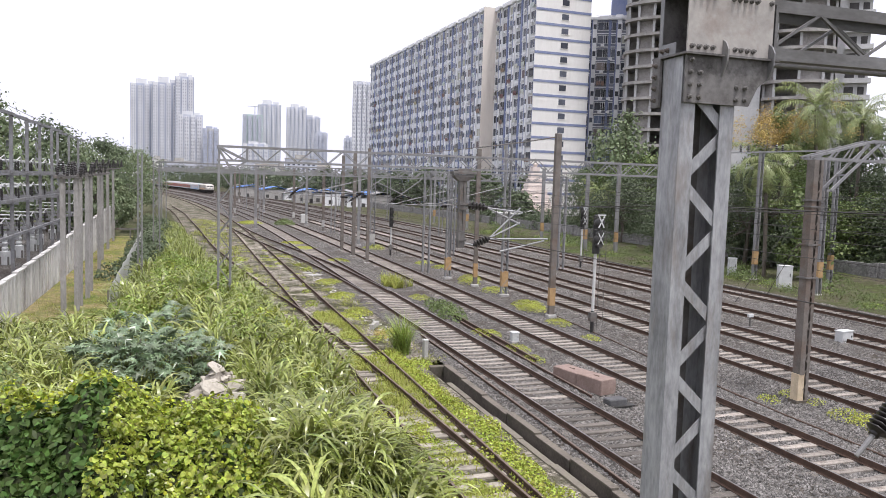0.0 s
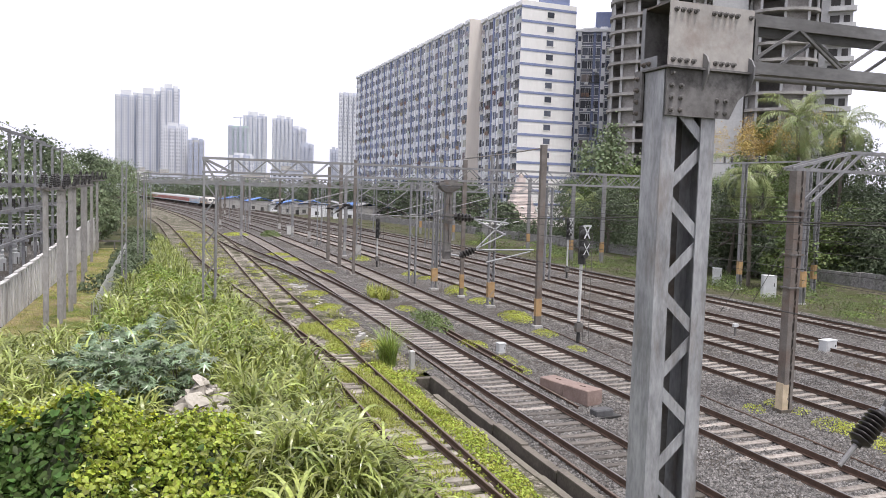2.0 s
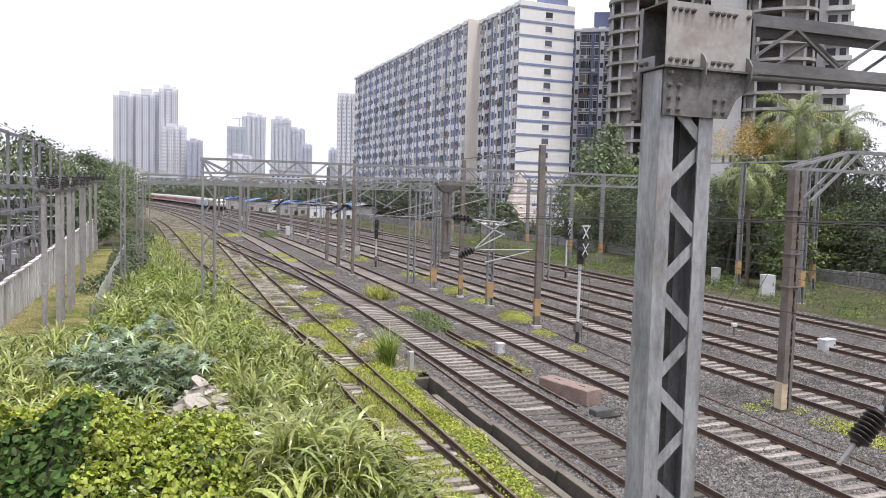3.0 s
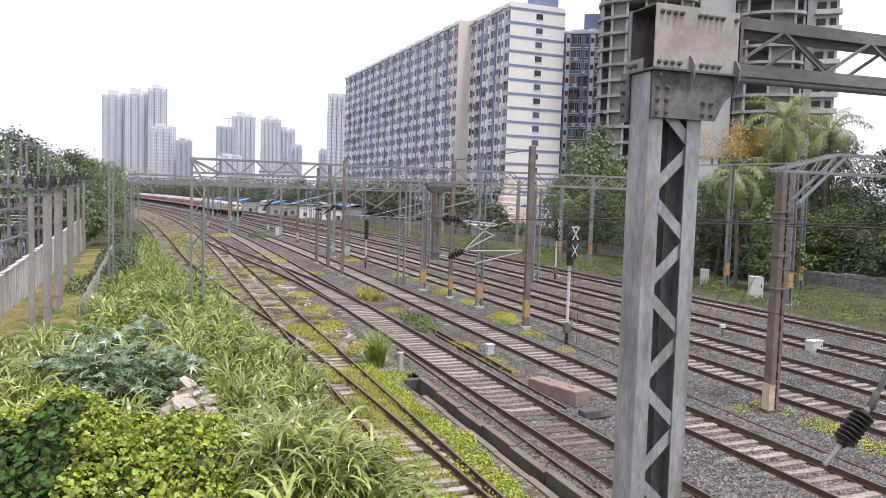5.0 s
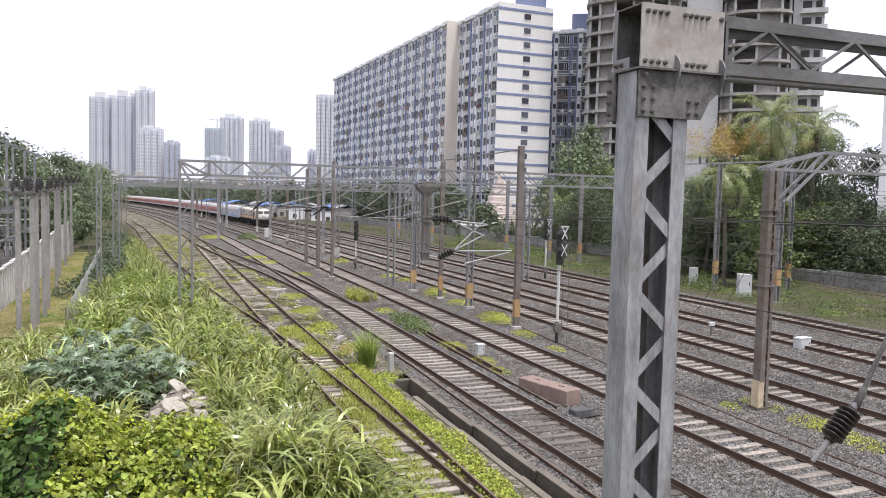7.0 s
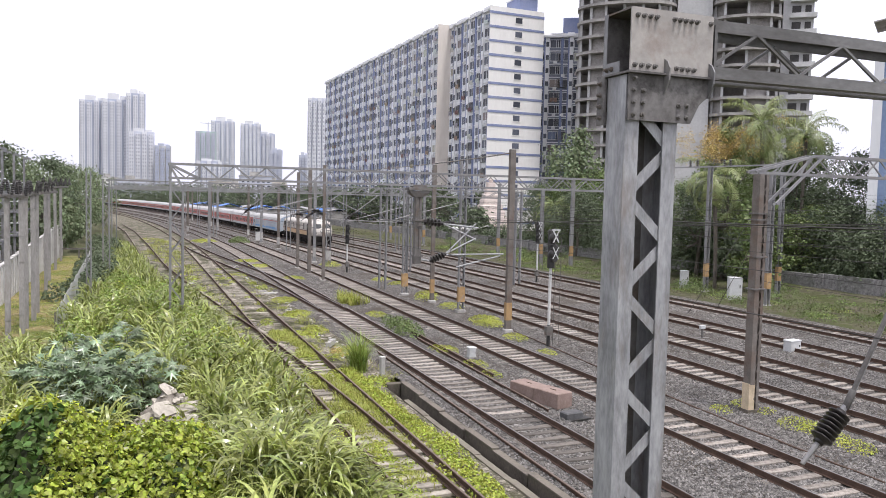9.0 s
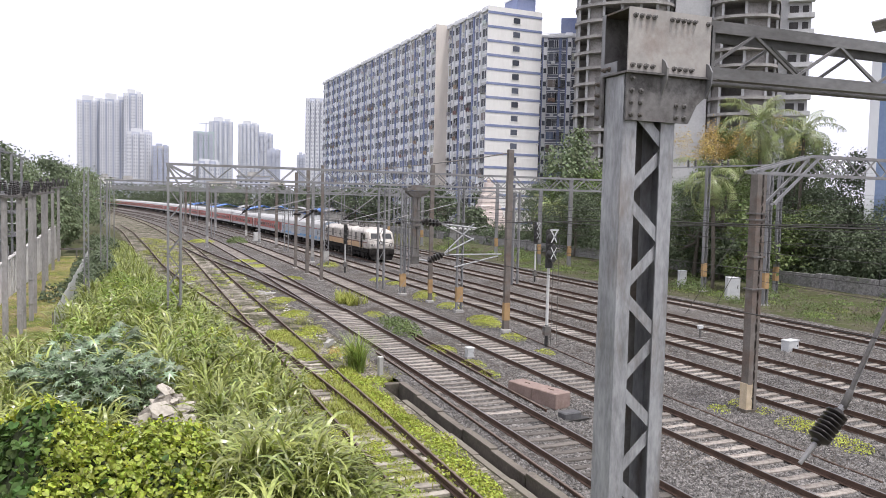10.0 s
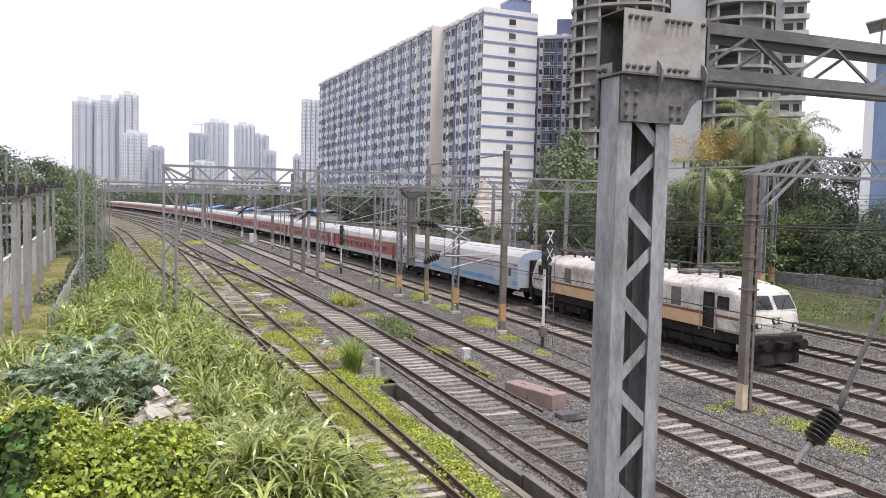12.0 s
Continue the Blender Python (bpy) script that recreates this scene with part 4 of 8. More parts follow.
for x, y, h, m in ((43.5, 51.4, 10.0, M_STEEL), (47.4, 47.6, 9.6, M_STEEL), (41.8, 42.9, 9.1, M_STEEL), (42.1, 77.0, 8.1, M_STEEL), (44.0, 73.7, 9.4, M_STEEL), (43.2, 90.5, 9.0, M_STEEL), (41.2, 113, 9.0, M_STEEL), (40.6, 128, 9.0, M_STEEL)):
    mast("galvanised steel mast with ochre and white bands", x, y, h, 0.38, m, d=0.25, band_z=(1.0, 2.1), laced=y < 60)
mast("galvanised steel mast standing in the weeds", -2.65, 49.9, 7.9, 0.3, M_STEEL, d=0.25, band=M_STEEL, zb=-0.4)

# far portals
for y, xa, xb, zb, zt in ((70.0, -2.4, 24.0, 7.05, 7.72), (58.0, 17.8, 29.5, 7.0, 7.55), (101.0, -2.6, 33.0, 7.45, 8.2), (134.0, -4.0, 34.0, 7.5, 8.2), (172.0, -6.0, 32.0, 7.5, 8.2), (215.0, -9.0, 30.0, 7.5, 8.2)):
    ob = thing("overhead_line_portal", "pale lattice portal farther along the line", "portal", "lattice portals")
    truss_boom(ob, xa, xb, y, zb, zt, 0.45, 0.95, chord=0.1, brace=0.05, joined=y > 60)
    for x in ((xa, xb) if xb - xa < 28 else (xa, 18.2 if y < 110 else 12.0, xb)):
        for s in (-0.25, 0.25):
            part("leg", Shape().beam((x + s, y, -0.4), (x + s, y, zt), 0.1, 0.3, (0, 1, 0)), M_STEEL, ob)
        for k in range(8 if y < 90 else 0):
            part("lacing_bar", Shape().beam((x - 0.25 * (-1) ** k, y - 0.15, k * 0.95), (x + 0.25 * (-1) ** k, y - 0.15, k * 0.95 + 0.95), 0.05, 0.012, (0, 1, 0)), M_STEEL, ob)

# slanting stays with insulators under the booms
for x0, z0, x1, z1, y in ((11.4, 7.6, 8.4, 4.9, 70.0), (17.0, 7.1, 13.4, 4.6, 68.5), (20.6, 7.1, 17.0, 4.4, 68.6), (16.3, 6.6, 20.8, 4.6, 68.6)):
    ob = thing("stay_arm", "slanting stay arm with a dark insulator", "stay arm", "stay arms")
    p, q = Vector((x0, y, z0)), Vector((x1, y, z1))
    part("tube", Shape().tube(p, q, 0.045, n=6), M_STEEL, ob)
    part("insulator", insulator(Shape(), p.lerp(q, 0.62), p.lerp(q, 0.9), 0.13, 5), M_INSUL, ob, "dark ribbed insulator", True)
for x, y, z in ((14.2, 70, 5.15), (14.4, 63.9, 5.6), (18.6, 54, 5.0), (18.8, 45.1, 5.3)):
    ob = thing("cantilever_bracket", "horizontal cantilever tube fixed to a mast", "cantilever bracket", "cantilever brackets")
    part("tube", Shape().tube((x, y, z), (x - 5.2, y, z + 0.15), 0.035, n=6), M_STEEL, ob)
    part("stay_tube", Shape().tube((x, y, z + 1.3), (x - 4.2, y, z + 0.2), 0.03, n=6), M_STEEL, ob)
    part("insulator", insulator(Shape(), (x - 0.3, y, z + 0.01), (x - 1.0, y, z + 0.03), 0.13, 5), M_INSUL, ob, "dark ribbed insulator", True)

# near bracket that hangs from the near boom, with its stay insulator
nb = thing("cantilever_bracket", "close slanting bracket tube with a black ribbed insulator", "cantilever bracket", "cantilever brackets")
NB0, NB1, NB2 = Vector((7.68, 5.55, 6.95)), Vector((6.45, 5.5, 4.81)), Vector((5.91, 5.5, 4.27))
part("tube", Shape().tube(NB0, NB1, 0.022, n=10), M_STEEL_DARK, nb)
part("cap", Shape().lathe(NB1.lerp(NB0, 0.06), NB1 - (NB0 - NB1).normalized() * 0.05, [(0, 0.032), (0.3, 0.036), (1, 0.036)], 12), M_STEEL_DARK, nb, "grey metal end cap", True)
part("insulator", insulator(Shape(), NB1.lerp(NB2, 0.12), NB1.lerp(NB2, 0.66), 0.112, 7, 0.5), M_INSUL, nb, "black ribbed insulator", True)
part("fork", Shape().tube(NB1.lerp(NB2, 0.64), NB2, 0.026, 0.022, n=8).tube(NB1, NB1.lerp(NB2, 0.14), 0.03, 0.03, n=8), M_STEEL, nb)
part("stay_rod", Shape().tube(NB0 + Vector((0.07, 0, 0.1)), NB1 + Vector((0.05, 0.0, 0.05)), 0.016, n=8), M_STEEL, nb)
part("hanger", Shape().tube(NB0, (7.9, 4.9, 7.75), 0.035, n=8), M_STEEL, nb)

# colour-light signals
def signal(label, x, y, zt, cross=True, post=M_WHITE):
    ob = thing("railway_signal", label, "signal", "colour-light signals")
    part("post", Shape().tube((x, y, 0.75), (x, y, zt - 1.9), 0.075, n=10), post, ob, "white painted post")
    part("base", Shape().tube((x, y, -0.3), (x, y, 0.75), 0.09, n=10), M_BLACK, ob)
    part("case", Shape().box(x - 0.17, y - 0.12, 0.25, x + 0.17, y + 0.12, 0.7, 0.02), M_STEEL_DARK, ob)
    hd = part("head", Shape().box(x - 0.18, y - 0.14, zt - 1.9, x + 0.18, y + 0.1, zt, 0.08), M_BLACK, ob, "black signal head")
    for k in range(3):
        zc = zt - 0.45 - 0.5 * k
        part("hood", Shape().lathe((x, y - 0.14, zc), (x, y - 0.42, zc + 0.02), [(0, 0.13), (1, 0.15)], 12), M_BLACK, hd)
    part("ladder_rail", Shape().tube((x + 0.3, y + 0.1, -0.3), (x + 0.3, y + 0.1, zt - 0.4), 0.018, n=6), M_STEEL_DARK, ob)
    part("ladder_rail", Shape().tube((x + 0.62, y + 0.1, -0.3), (x + 0.62, y + 0.1, zt - 0.4), 0.018, n=6), M_STEEL_DARK, ob)
    for k in range(14):
        part("rung", Shape().tube((x + 0.3, y + 0.1, 0.2 + 0.33 * k), (x + 0.62, y + 0.1, 0.2 + 0.33 * k), 0.012, n=5), M_STEEL_DARK, ob)
    if cross:
        for zc, w in ((zt - 0.36, 0.06), (zt - 1.15, 0.04)):
            for s in (-1, 1):
                part("cross_board", Shape().beam((x - 0.15 * s, y - 0.46, zc - 0.28), (x + 0.15 * s, y - 0.46, zc + 0.28), w, 0.015, (0, 1, 0)), M_GREYPAINT, ob, "white out-of-use cross")
        part("cross_board", Shape().beam((x - 0.22, y - 0.46, zt - 0.03), (x + 0.22, y - 0.46, zt - 0.03), 0.07, 0.015, (0, 1, 0)), M_GREYPAINT, ob)
        for zc in (zt - 0.42, zt - 1.2):
            part("sack_cover", Shape().lathe((x, y - 0.44, zc), (x, y - 0.10, zc), [(0, 0.05), (0.05, 0.20), (0.6, 0.25), (1, 0.2)], 14), M_BLACK, hd, "black sack over the lamps", True)
    return ob


signal("out-of-use signal with white crosses on a white post", 18.72, 33.2, 5.45)
signal("colour-light signal on a white post", 18.45, 71.6, 4.3, False)
tagged(signal("signal with white crosses far across the tracks", 33.0, 61.0, 5.0), group="colour-light signals")

# wires: contact and catenary wire over each track, feeders on the east side
def wire(name, label, pts, r):
    rings = [[(x + r * math.cos(i * math.pi / 2), y, z + r * math.sin(i * math.pi / 2)) for i in range(4)] for x, y, z in pts]
    sh = Shape().loft(rings)
    return single(name, sh, M_WIRE, label, "wire", group="overhead wires")


for c, R, s0 in ((6.49, 1450, 85), (11.15, 1450, 80), (15.74, 1900, 55), (21.55, 2550, 20), (25.58, 2550, 20), (30.42, 2550, 20), (36.05, 2550, 20)):
    top, low_ = [], []
    for i, s in enumerate(np.arange(2, 330, 7)):
        p, th = curve_at(c, s, R, s0)
        u = ((s - 5) % 35) / 35
        low_.append((p.x, p.y, 5.5))
        top.append((p.x, p.y, 6.75 - 0.65 * (1 - (2 * u - 1) ** 2)))
    wire("contact_wire", "copper contact wire hung over the track", low_, 0.007)
    wire("catenary_wire", "sagging catenary wire over the track", top, 0.007)
    dr = Shape()
    for a, b in zip(top[1:16], low_[1:16]):
        dr.tube(a, b, 0.006, n=3)
    single("dropper_wires", dr, M_WIRE, "thin dropper wires under the catenary", "wire", "stuff")
for i, (x, z) in enumerate(((19.6, 6.4), (19.4, 5.9), (20.2, 3.0), (20.0, 4.4), (33.0, 7.4), (33.4, 6.9), (41.5, 8.0), (42.0, 7.4), (43.5, 6.8), (43.0, 9.3))):
    pts = []
    for s in np.arange(4, 160, 8):
        p, th = curve_at(x, s)
        u = ((s + 4 * i) % 40) / 40
        pts.append((p.x, p.y, z - 0.35 * (1 - (2 * u - 1) ** 2)))
    wire("feeder_wire", "dark feeder wire along the line", pts, 0.008)
# cross wires to the east side, and a guy wire pair at the brown mast
span = thing("insulator_bar", "thin steel bar with upright insulators on poles", "crossarm")
part("bar", Shape().beam((36.5, 51.3, 9.55), (51.0, 51.3, 10.45), 0.1, 0.12), M_STEEL, span)
for x in (41.4, 42.1, 44.8, 45.4):
    zz = 9.55 + (x - 36.5) * 0.062
    part("insulator", insulator(Shape(), (x, 51.3, zz), (x, 51.3, zz + 0.6), 0.12, 3), M_INSUL, span)
cable = thing("tail_cable", "sagging cable tied to the tall mast", "cable")
part("cable", Shape().tube((18.55, 37.5, 9.32), (16.6, 37.5, 8.95), 0.035, n=6).tube((16.6, 37.5, 8.95), (14.2, 37.5, 8.58), 0.035, n=6).tube((14.2, 37.5, 8.58), (10.0, 37.6, 8.0), 0.02, n=6), M_STEEL_DARK, cable)
for a, b in (((41.6, 42.9, 8.0), (33.4, 41.0, -0.25)), ((41.6, 42.9, 6.2), (37.5, 43.0, -0.25))):
    wire("guy_wire", "pale steel guy rod staying a mast", [a, b], 0.03)

# ---- buildings ----
def multi(name, pieces):
    """One mesh from several shapes, each with its material."""
    v, f, idx, mats = [], [], [], []
    for sh, m in pieces:
        n = len(v)
        v += sh.v
        f += [tuple(i + n for i in q) for q in sh.f]
        if m not in mats:
            mats.append(m)
        idx += [mats.index(m)] * len(sh.f)
    me = bpy.data.meshes.new(name)
    me.from_pydata([tuple(p) for p in v], [], f)
    for m in mats:
        me.materials.append(m)
    me.polygons.foreach_set("material_index", idx)
    return me


def glass_mat(name, col, rough=0.12):
    m = mat(name, col, tuple(c * 1.8 for c in col), rough=rough, scale=0.7, fine=3, bump=0.0, objspread=0.6, spec=0.25)
    return m


M_WALLW = mat("weathered_white_paint", (0.72, 0.73, 0.745), (0.84, 0.845, 0.855), rough=0.85, scale=0.15, fine=1.5, bump=0.05, stain=(0.42, 0.42, 0.42), stain_scale=0.25, stain_amount=0.45, stretch=(1, 1, 0.4))
M_WALLC = mat("cream_end_wall_paint", (0.70, 0.69, 0.665), (0.80, 0.79, 0.765), rough=0.85, scale=0.2, fine=2, bump=0.05, stain=(0.55, 0.53, 0.5), stain_scale=0.2, stain_amount=0.3, stretch=(1, 1, 0.3))
M_WALLBEIGE = mat("beige_wall_paint", (0.63, 0.575, 0.52), (0.73, 0.68, 0.62), rough=0.85, scale=0.3, fine=2, bump=0.05, stain=(0.52, 0.46, 0.40), stain_scale=0.2, stain_amount=0.4, stretch=(1, 1, 0.2))
M_WALLBLUE = mat("blue_grey_paint", (0.165, 0.20, 0.335), (0.25, 0.285, 0.43), rough=0.85, scale=0.3, fine=2, bump=0.05, stain=(0.22, 0.235, 0.28), stain_scale=0.3, stain_amount=0.4)
# darker blue-grey: the rear block's shade is put into the colour
M_WALLBLUE_SHADED = mat("shaded_blue_grey_paint", (0.16, 0.175, 0.23), (0.24, 0.255, 0.31), rough=0.85, scale=0.3, fine=2, bump=0.05, stain=(0.12, 0.12, 0.14), stain_scale=0.3, stain_amount=0.5)
M_PANE = glass_mat("dark_window_glass", (0.05, 0.055, 0.07), 0.16)
M_PANEBLUE = glass_mat("bluish_window_glass", (0.075, 0.095, 0.145), 0.2)
M_CURTAIN = mat("drawn_window_curtain", (0.24, 0.22, 0.20), (0.42, 0.39, 0.35), rough=0.8, scale=2.0, fine=9, bump=0.0, objspread=0.5, spread=0.12)
M_GRILLE = mat("dull_window_grille", (0.13, 0.125, 0.12), (0.26, 0.25, 0.24), rough=0.7, bump=0)
M_CLOTH = mat("laundry_cloth", (0.30, 0.28, 0.28), (0.65, 0.60, 0.58), rough=0.9, scale=1.5, fine=5, bump=0.0, objspread=0.5, spread=0.5)
M_CLOTHRED = mat("red_brown_laundry", (0.20, 0.13, 0.10), (0.36, 0.27, 0.22), rough=0.9, scale=1.5, fine=5, bump=0.0, objspread=0.5, spread=0.08)
M_RAW = mat("raw_grey_concrete", (0.252, 0.238, 0.228), (0.432, 0.414, 0.396), rough=0.9, scale=0.25, fine=2.5, bump=0.15, stain=(0.13, 0.12, 0.112), stain_scale=0.35, stain_amount=0.6)
M_RAWLIGHT = mat("pale_raw_plaster", (0.42, 0.42, 0.42), (0.56, 0.56, 0.56), rough=0.9, scale=0.25, fine=2.5, bump=0.1, stain=(0.32, 0.31, 0.30), stain_scale=0.3, stain_amount=0.5)
# near-black: the darkness of unlit interiors is put into the colour
M_SHADE = mat("unlit_interior_shade", (0.05, 0.048, 0.048), (0.10, 0.096, 0.094), rough=0.95, scale=1, bump=0)


def window_kind(kind):
    """Seen from -x: glass in a white sash, with a sill; some curtained, caged, with washing or an air conditioner."""
    w, h = 2.2, 1.70
    sash = Shape()
    for y in (-w / 2, 0.12 if kind % 2 else -0.2, w / 2):
        sash.box(-0.03, y - 0.035, 0.72, 0.05, y + 0.045, 0.78 + h)
    sash.box(-0.05, -w / 2, 0.72 + h, 0.05, w / 2, 0.82 + h).box(-0.12, -w / 2, 0.64, 0.05, w / 2, 0.74)
    out = [("pane", Shape().box(0.0, -w / 2, 0.74, 0.03, w / 2, 0.75 + h), (M_PANE, M_PANE, M_PANEBLUE, M_PANE, M_PANE, M_PANEBLUE, M_CURTAIN, M_PANE)[kind]), ("sash", sash, M_WALLW)]
    if kind in (1, 3, 7):
        d = 0.40 if kind != 3 else 0.26
        cage = Shape().box(-d, -w / 2, 0.62, 0.0, w / 2, 0.68).box(-d, -w / 2, 2.1, 0.0, w / 2, 2.14)
        for k in range(6):
            y = -w / 2 + w * k / 5
            cage.box(-d - 0.02, y - 0.025, 0.66, -d + 0.02, y + 0.025, 2.12)
        cage.box(-d - 0.02, -w / 2, 1.35, -d + 0.02, w / 2, 1.40)
        out.append(("cage", cage, M_GRILLE))
    if kind in (2, 3, 7):
        out.append(("washing", Shape().box(-0.44, -0.75, 0.25, -0.40, -0.1, 1.2).box(-0.44, 0.0, 0.45, -0.40, 0.3, 1.2).box(-0.44, 0.4, 0.3, -0.40, 0.9, 1.2), M_CLOTHRED if kind == 7 else M_CLOTH))
    if kind in (4, 6):
        out.append(("air_conditioner", Shape().box(-0.5, -0.45, 0.06, -0.03, 0.35, 0.60, 0.03), M_WALLW))
    return [(n, sh.mesh(n, m)) for n, sh, m in out], multi("window", [(sh, m) for n, sh, m in out])


WINDOWS = [window_kind(k) for k in range(8)]
SMALL_PARTS = [("pane", Shape().box(-0.02, -0.33, 0.9, 0.02, 0.33, 1.95), M_PANE), ("hood", Shape().box(-0.16, -0.42, 1.96, 0.0, 0.42, 2.04), M_WALLW)]
SMALL = [(n, sh.mesh(n, m)) for n, sh, m in SMALL_PARTS], multi("window", [(sh, m) for n, sh, m in SMALL_PARTS])
FLOOR = 2.92


def fit_window(kind, parent, at, far):
    """One window under a building: the glass, and on it its sash and what hangs there; far off, all of it as one mesh."""
    pieces, whole = kind
    top = new("window", whole if far else pieces[0][1])
    top.parent = parent
    top.matrix_basis = at
    for n, me in () if far else pieces[1:]:
        new(n, me).parent = top


def apartment_block(label, at, length, depth, floors, module=6.4, seed=0, beige_end=False, striped_end=False, top=0.9, dark=False, far=False):
    """A slab block: front at x = 0 looking to -x, from y = 0 to length."""
    r = random.Random(seed)
    white = M_WALLW
    b = thing("apartment_block", label, "apartment building", "apartment blocks", at)
    Ht = floors * FLOOR
    part("wall", Shape().box(0, 0, -2, depth, length, Ht), M_WALLBLUE_SHADED if dark else M_WALLW, b)
    part("roof", Shape().box(-0.5, -0.05, Ht, depth + 0.2, length + 0.05, Ht + 0.25).box(-0.5, -0.05, Ht + 0.25, -0.25, length, Ht + top).box(depth, -0.05, Ht + 0.25, depth + 0.2, length, Ht + top), white, b)
    if striped_end or beige_end:
        part("end_wall", Shape().box(-0.5, -0.22, -2, depth + 0.1, -0.02, Ht + top), M_WALLC if striped_end else M_WALLBEIGE, b)
    if striped_end:
        for k in range(floors):
            part("stripe", Shape().box(-0.55, -0.30, k * FLOOR + 2.30, depth + 0.12, -0.22, k * FLOOR + 2.80), M_WALLBLUE, b, "blue-grey painted band")
            wd = part("window", Shape().box(5.5, -0.25, k * FLOOR + 0.75, 7.1, -0.215, k * FLOOR + 1.95), M_PANE, b)
            part("sill", Shape().box(5.35, -0.34, k * FLOOR + 0.66, 7.25, -0.225, k * FLOOR + 0.75), M_WALLC, wd)
    n = int(length / module)
    step = length / n
    for i in range(n):
        y0 = i * step
        part("pier", Shape().box(-0.26, y0 + 0.05, -2, 0.02, y0 + 0.60, Ht + 0.5), M_WALLBLUE, b)
        part("bay", Shape().box(-0.34, y0 + 3.15, -2, 0.02, y0 + 4.05, Ht + 0.3), white, b)
        part("slim_pier", Shape().box(-0.34, y0 + 4.05, -2, 0.02, y0 + 4.35, Ht + 0.2), M_WALLBLUE, b)
        # a cornice cap over each pier and bay
        for ya, yb, xo in ((y0 - 0.15, y0 + 0.85, -0.6), (y0 + 2.75, y0 + 4.7, -0.75)):
            part("cornice_cap", Shape().loft([[(xo, ya, Ht + 0.15), (xo, yb, Ht + 0.15), (0.1, yb, Ht + 0.15), (0.1, ya, Ht + 0.15)], [(xo, ya, Ht + 0.55), (xo, yb, Ht + 0.55), (0.1, yb, Ht + 0.55), (0.1, ya, Ht + 0.55)], [(xo + 0.45, ya + 0.3, Ht + 1.15), (xo + 0.45, yb - 0.3, Ht + 1.15), (0.1, yb - 0.3, Ht + 1.15), (0.1, ya + 0.3, Ht + 1.15)]]), white, b)
        for k in range(floors):
            for yc in (y0 + 1.88, y0 + 5.42):
                fit_window(WINDOWS[r.choice((0, 0, 0, 1, 2, 3, 4, 4, 5, 6, 7) if k < 12 else (0, 0, 0, 2, 4, 4, 6))], b, pose(-0.03, yc, k * FLOOR), far)
            fit_window(SMALL, b, pose(-0.35, y0 + 3.60, k * FLOOR), far)
    for k in range(floors):
        part("ledge", Shape().box(-0.16, 0.0, k * FLOOR - 0.12, 0.0, length, k * FLOOR + 0.08), white, b)
    return b


B0 = pose(68.7, 150.0, -0.2, 0, 0, 2.0)
apartment_block("white and blue-grey apartment block with banded end wall", B0, 21.0, 12.3, 16, seed=1, striped_end=True)
apartment_block("long white apartment wing with blue-grey piers and beige flank", B0 @ pose(-2.7, 21.2, 0), 34.0, 12.0, 16, seed=2, beige_end=True)
apartment_block("long white apartment wing with blue-grey piers", B0 @ pose(-2.7, 55.3, 0), 34.0, 12.0, 16, seed=3, far=True)
apartment_block("long white apartment wing with blue-grey piers", B0 @ pose(-2.7, 89.4, 0), 34.0, 12.0, 16, seed=4, far=True)
for x, y, z, w, d, h in ((76, 152, 46.5, 4.5, 6, 4.0), (69, 246, 46.5, 4, 8, 2.6)):
    tk = thing("roof_tank", "grey-blue water tank on the flat roof", "water tank", "roof tanks", pose(x, y, z, 0, 0, 2))
    part("tank", Shape().box(0, 0, 0, w, d, h, 0.15), M_WALLBLUE, tk)
    part("rim", Shape().box(-0.15, -0.15, h, w + 0.15, d + 0.15, h + 0.2), M_WALLW, tk)

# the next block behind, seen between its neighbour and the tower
apartment_block("shaded blue-grey apartment block behind the first", pose(98.3, 150.0, 0, 0, 0, 60), 16.0, 10.0, 15, module=5.3, seed=9, dark=True)
tk = thing("roof_tank", "grey-blue water tank on the flat roof", "water tank", "roof tanks", pose(96, 156, 44.2, 0, 0, 60))
part("tank", Shape().box(0, 0, 0, 6, 6, 5.0, 0.15), M_WALLBLUE, tk)

# unfinished tower with bowed balconies
AZ = radians(38.5)
tower = thing("unfinished_tower", "bare grey concrete tower with bowed balconies, still unfinished", "tower block", at=pose(165 * math.sin(AZ), 165 * math.cos(AZ), 0, 0, 0, -38.5))
TF, TH = 22, 3.1


def bow(u0, u1, out, n=14):
    c, a = (u0 + u1) / 2, (u1 - u0) / 2
    return [(c - a * math.cos(math.pi * i / n), -out * math.sin(math.pi * i / n) ** 0.75) for i in range(n + 1)]


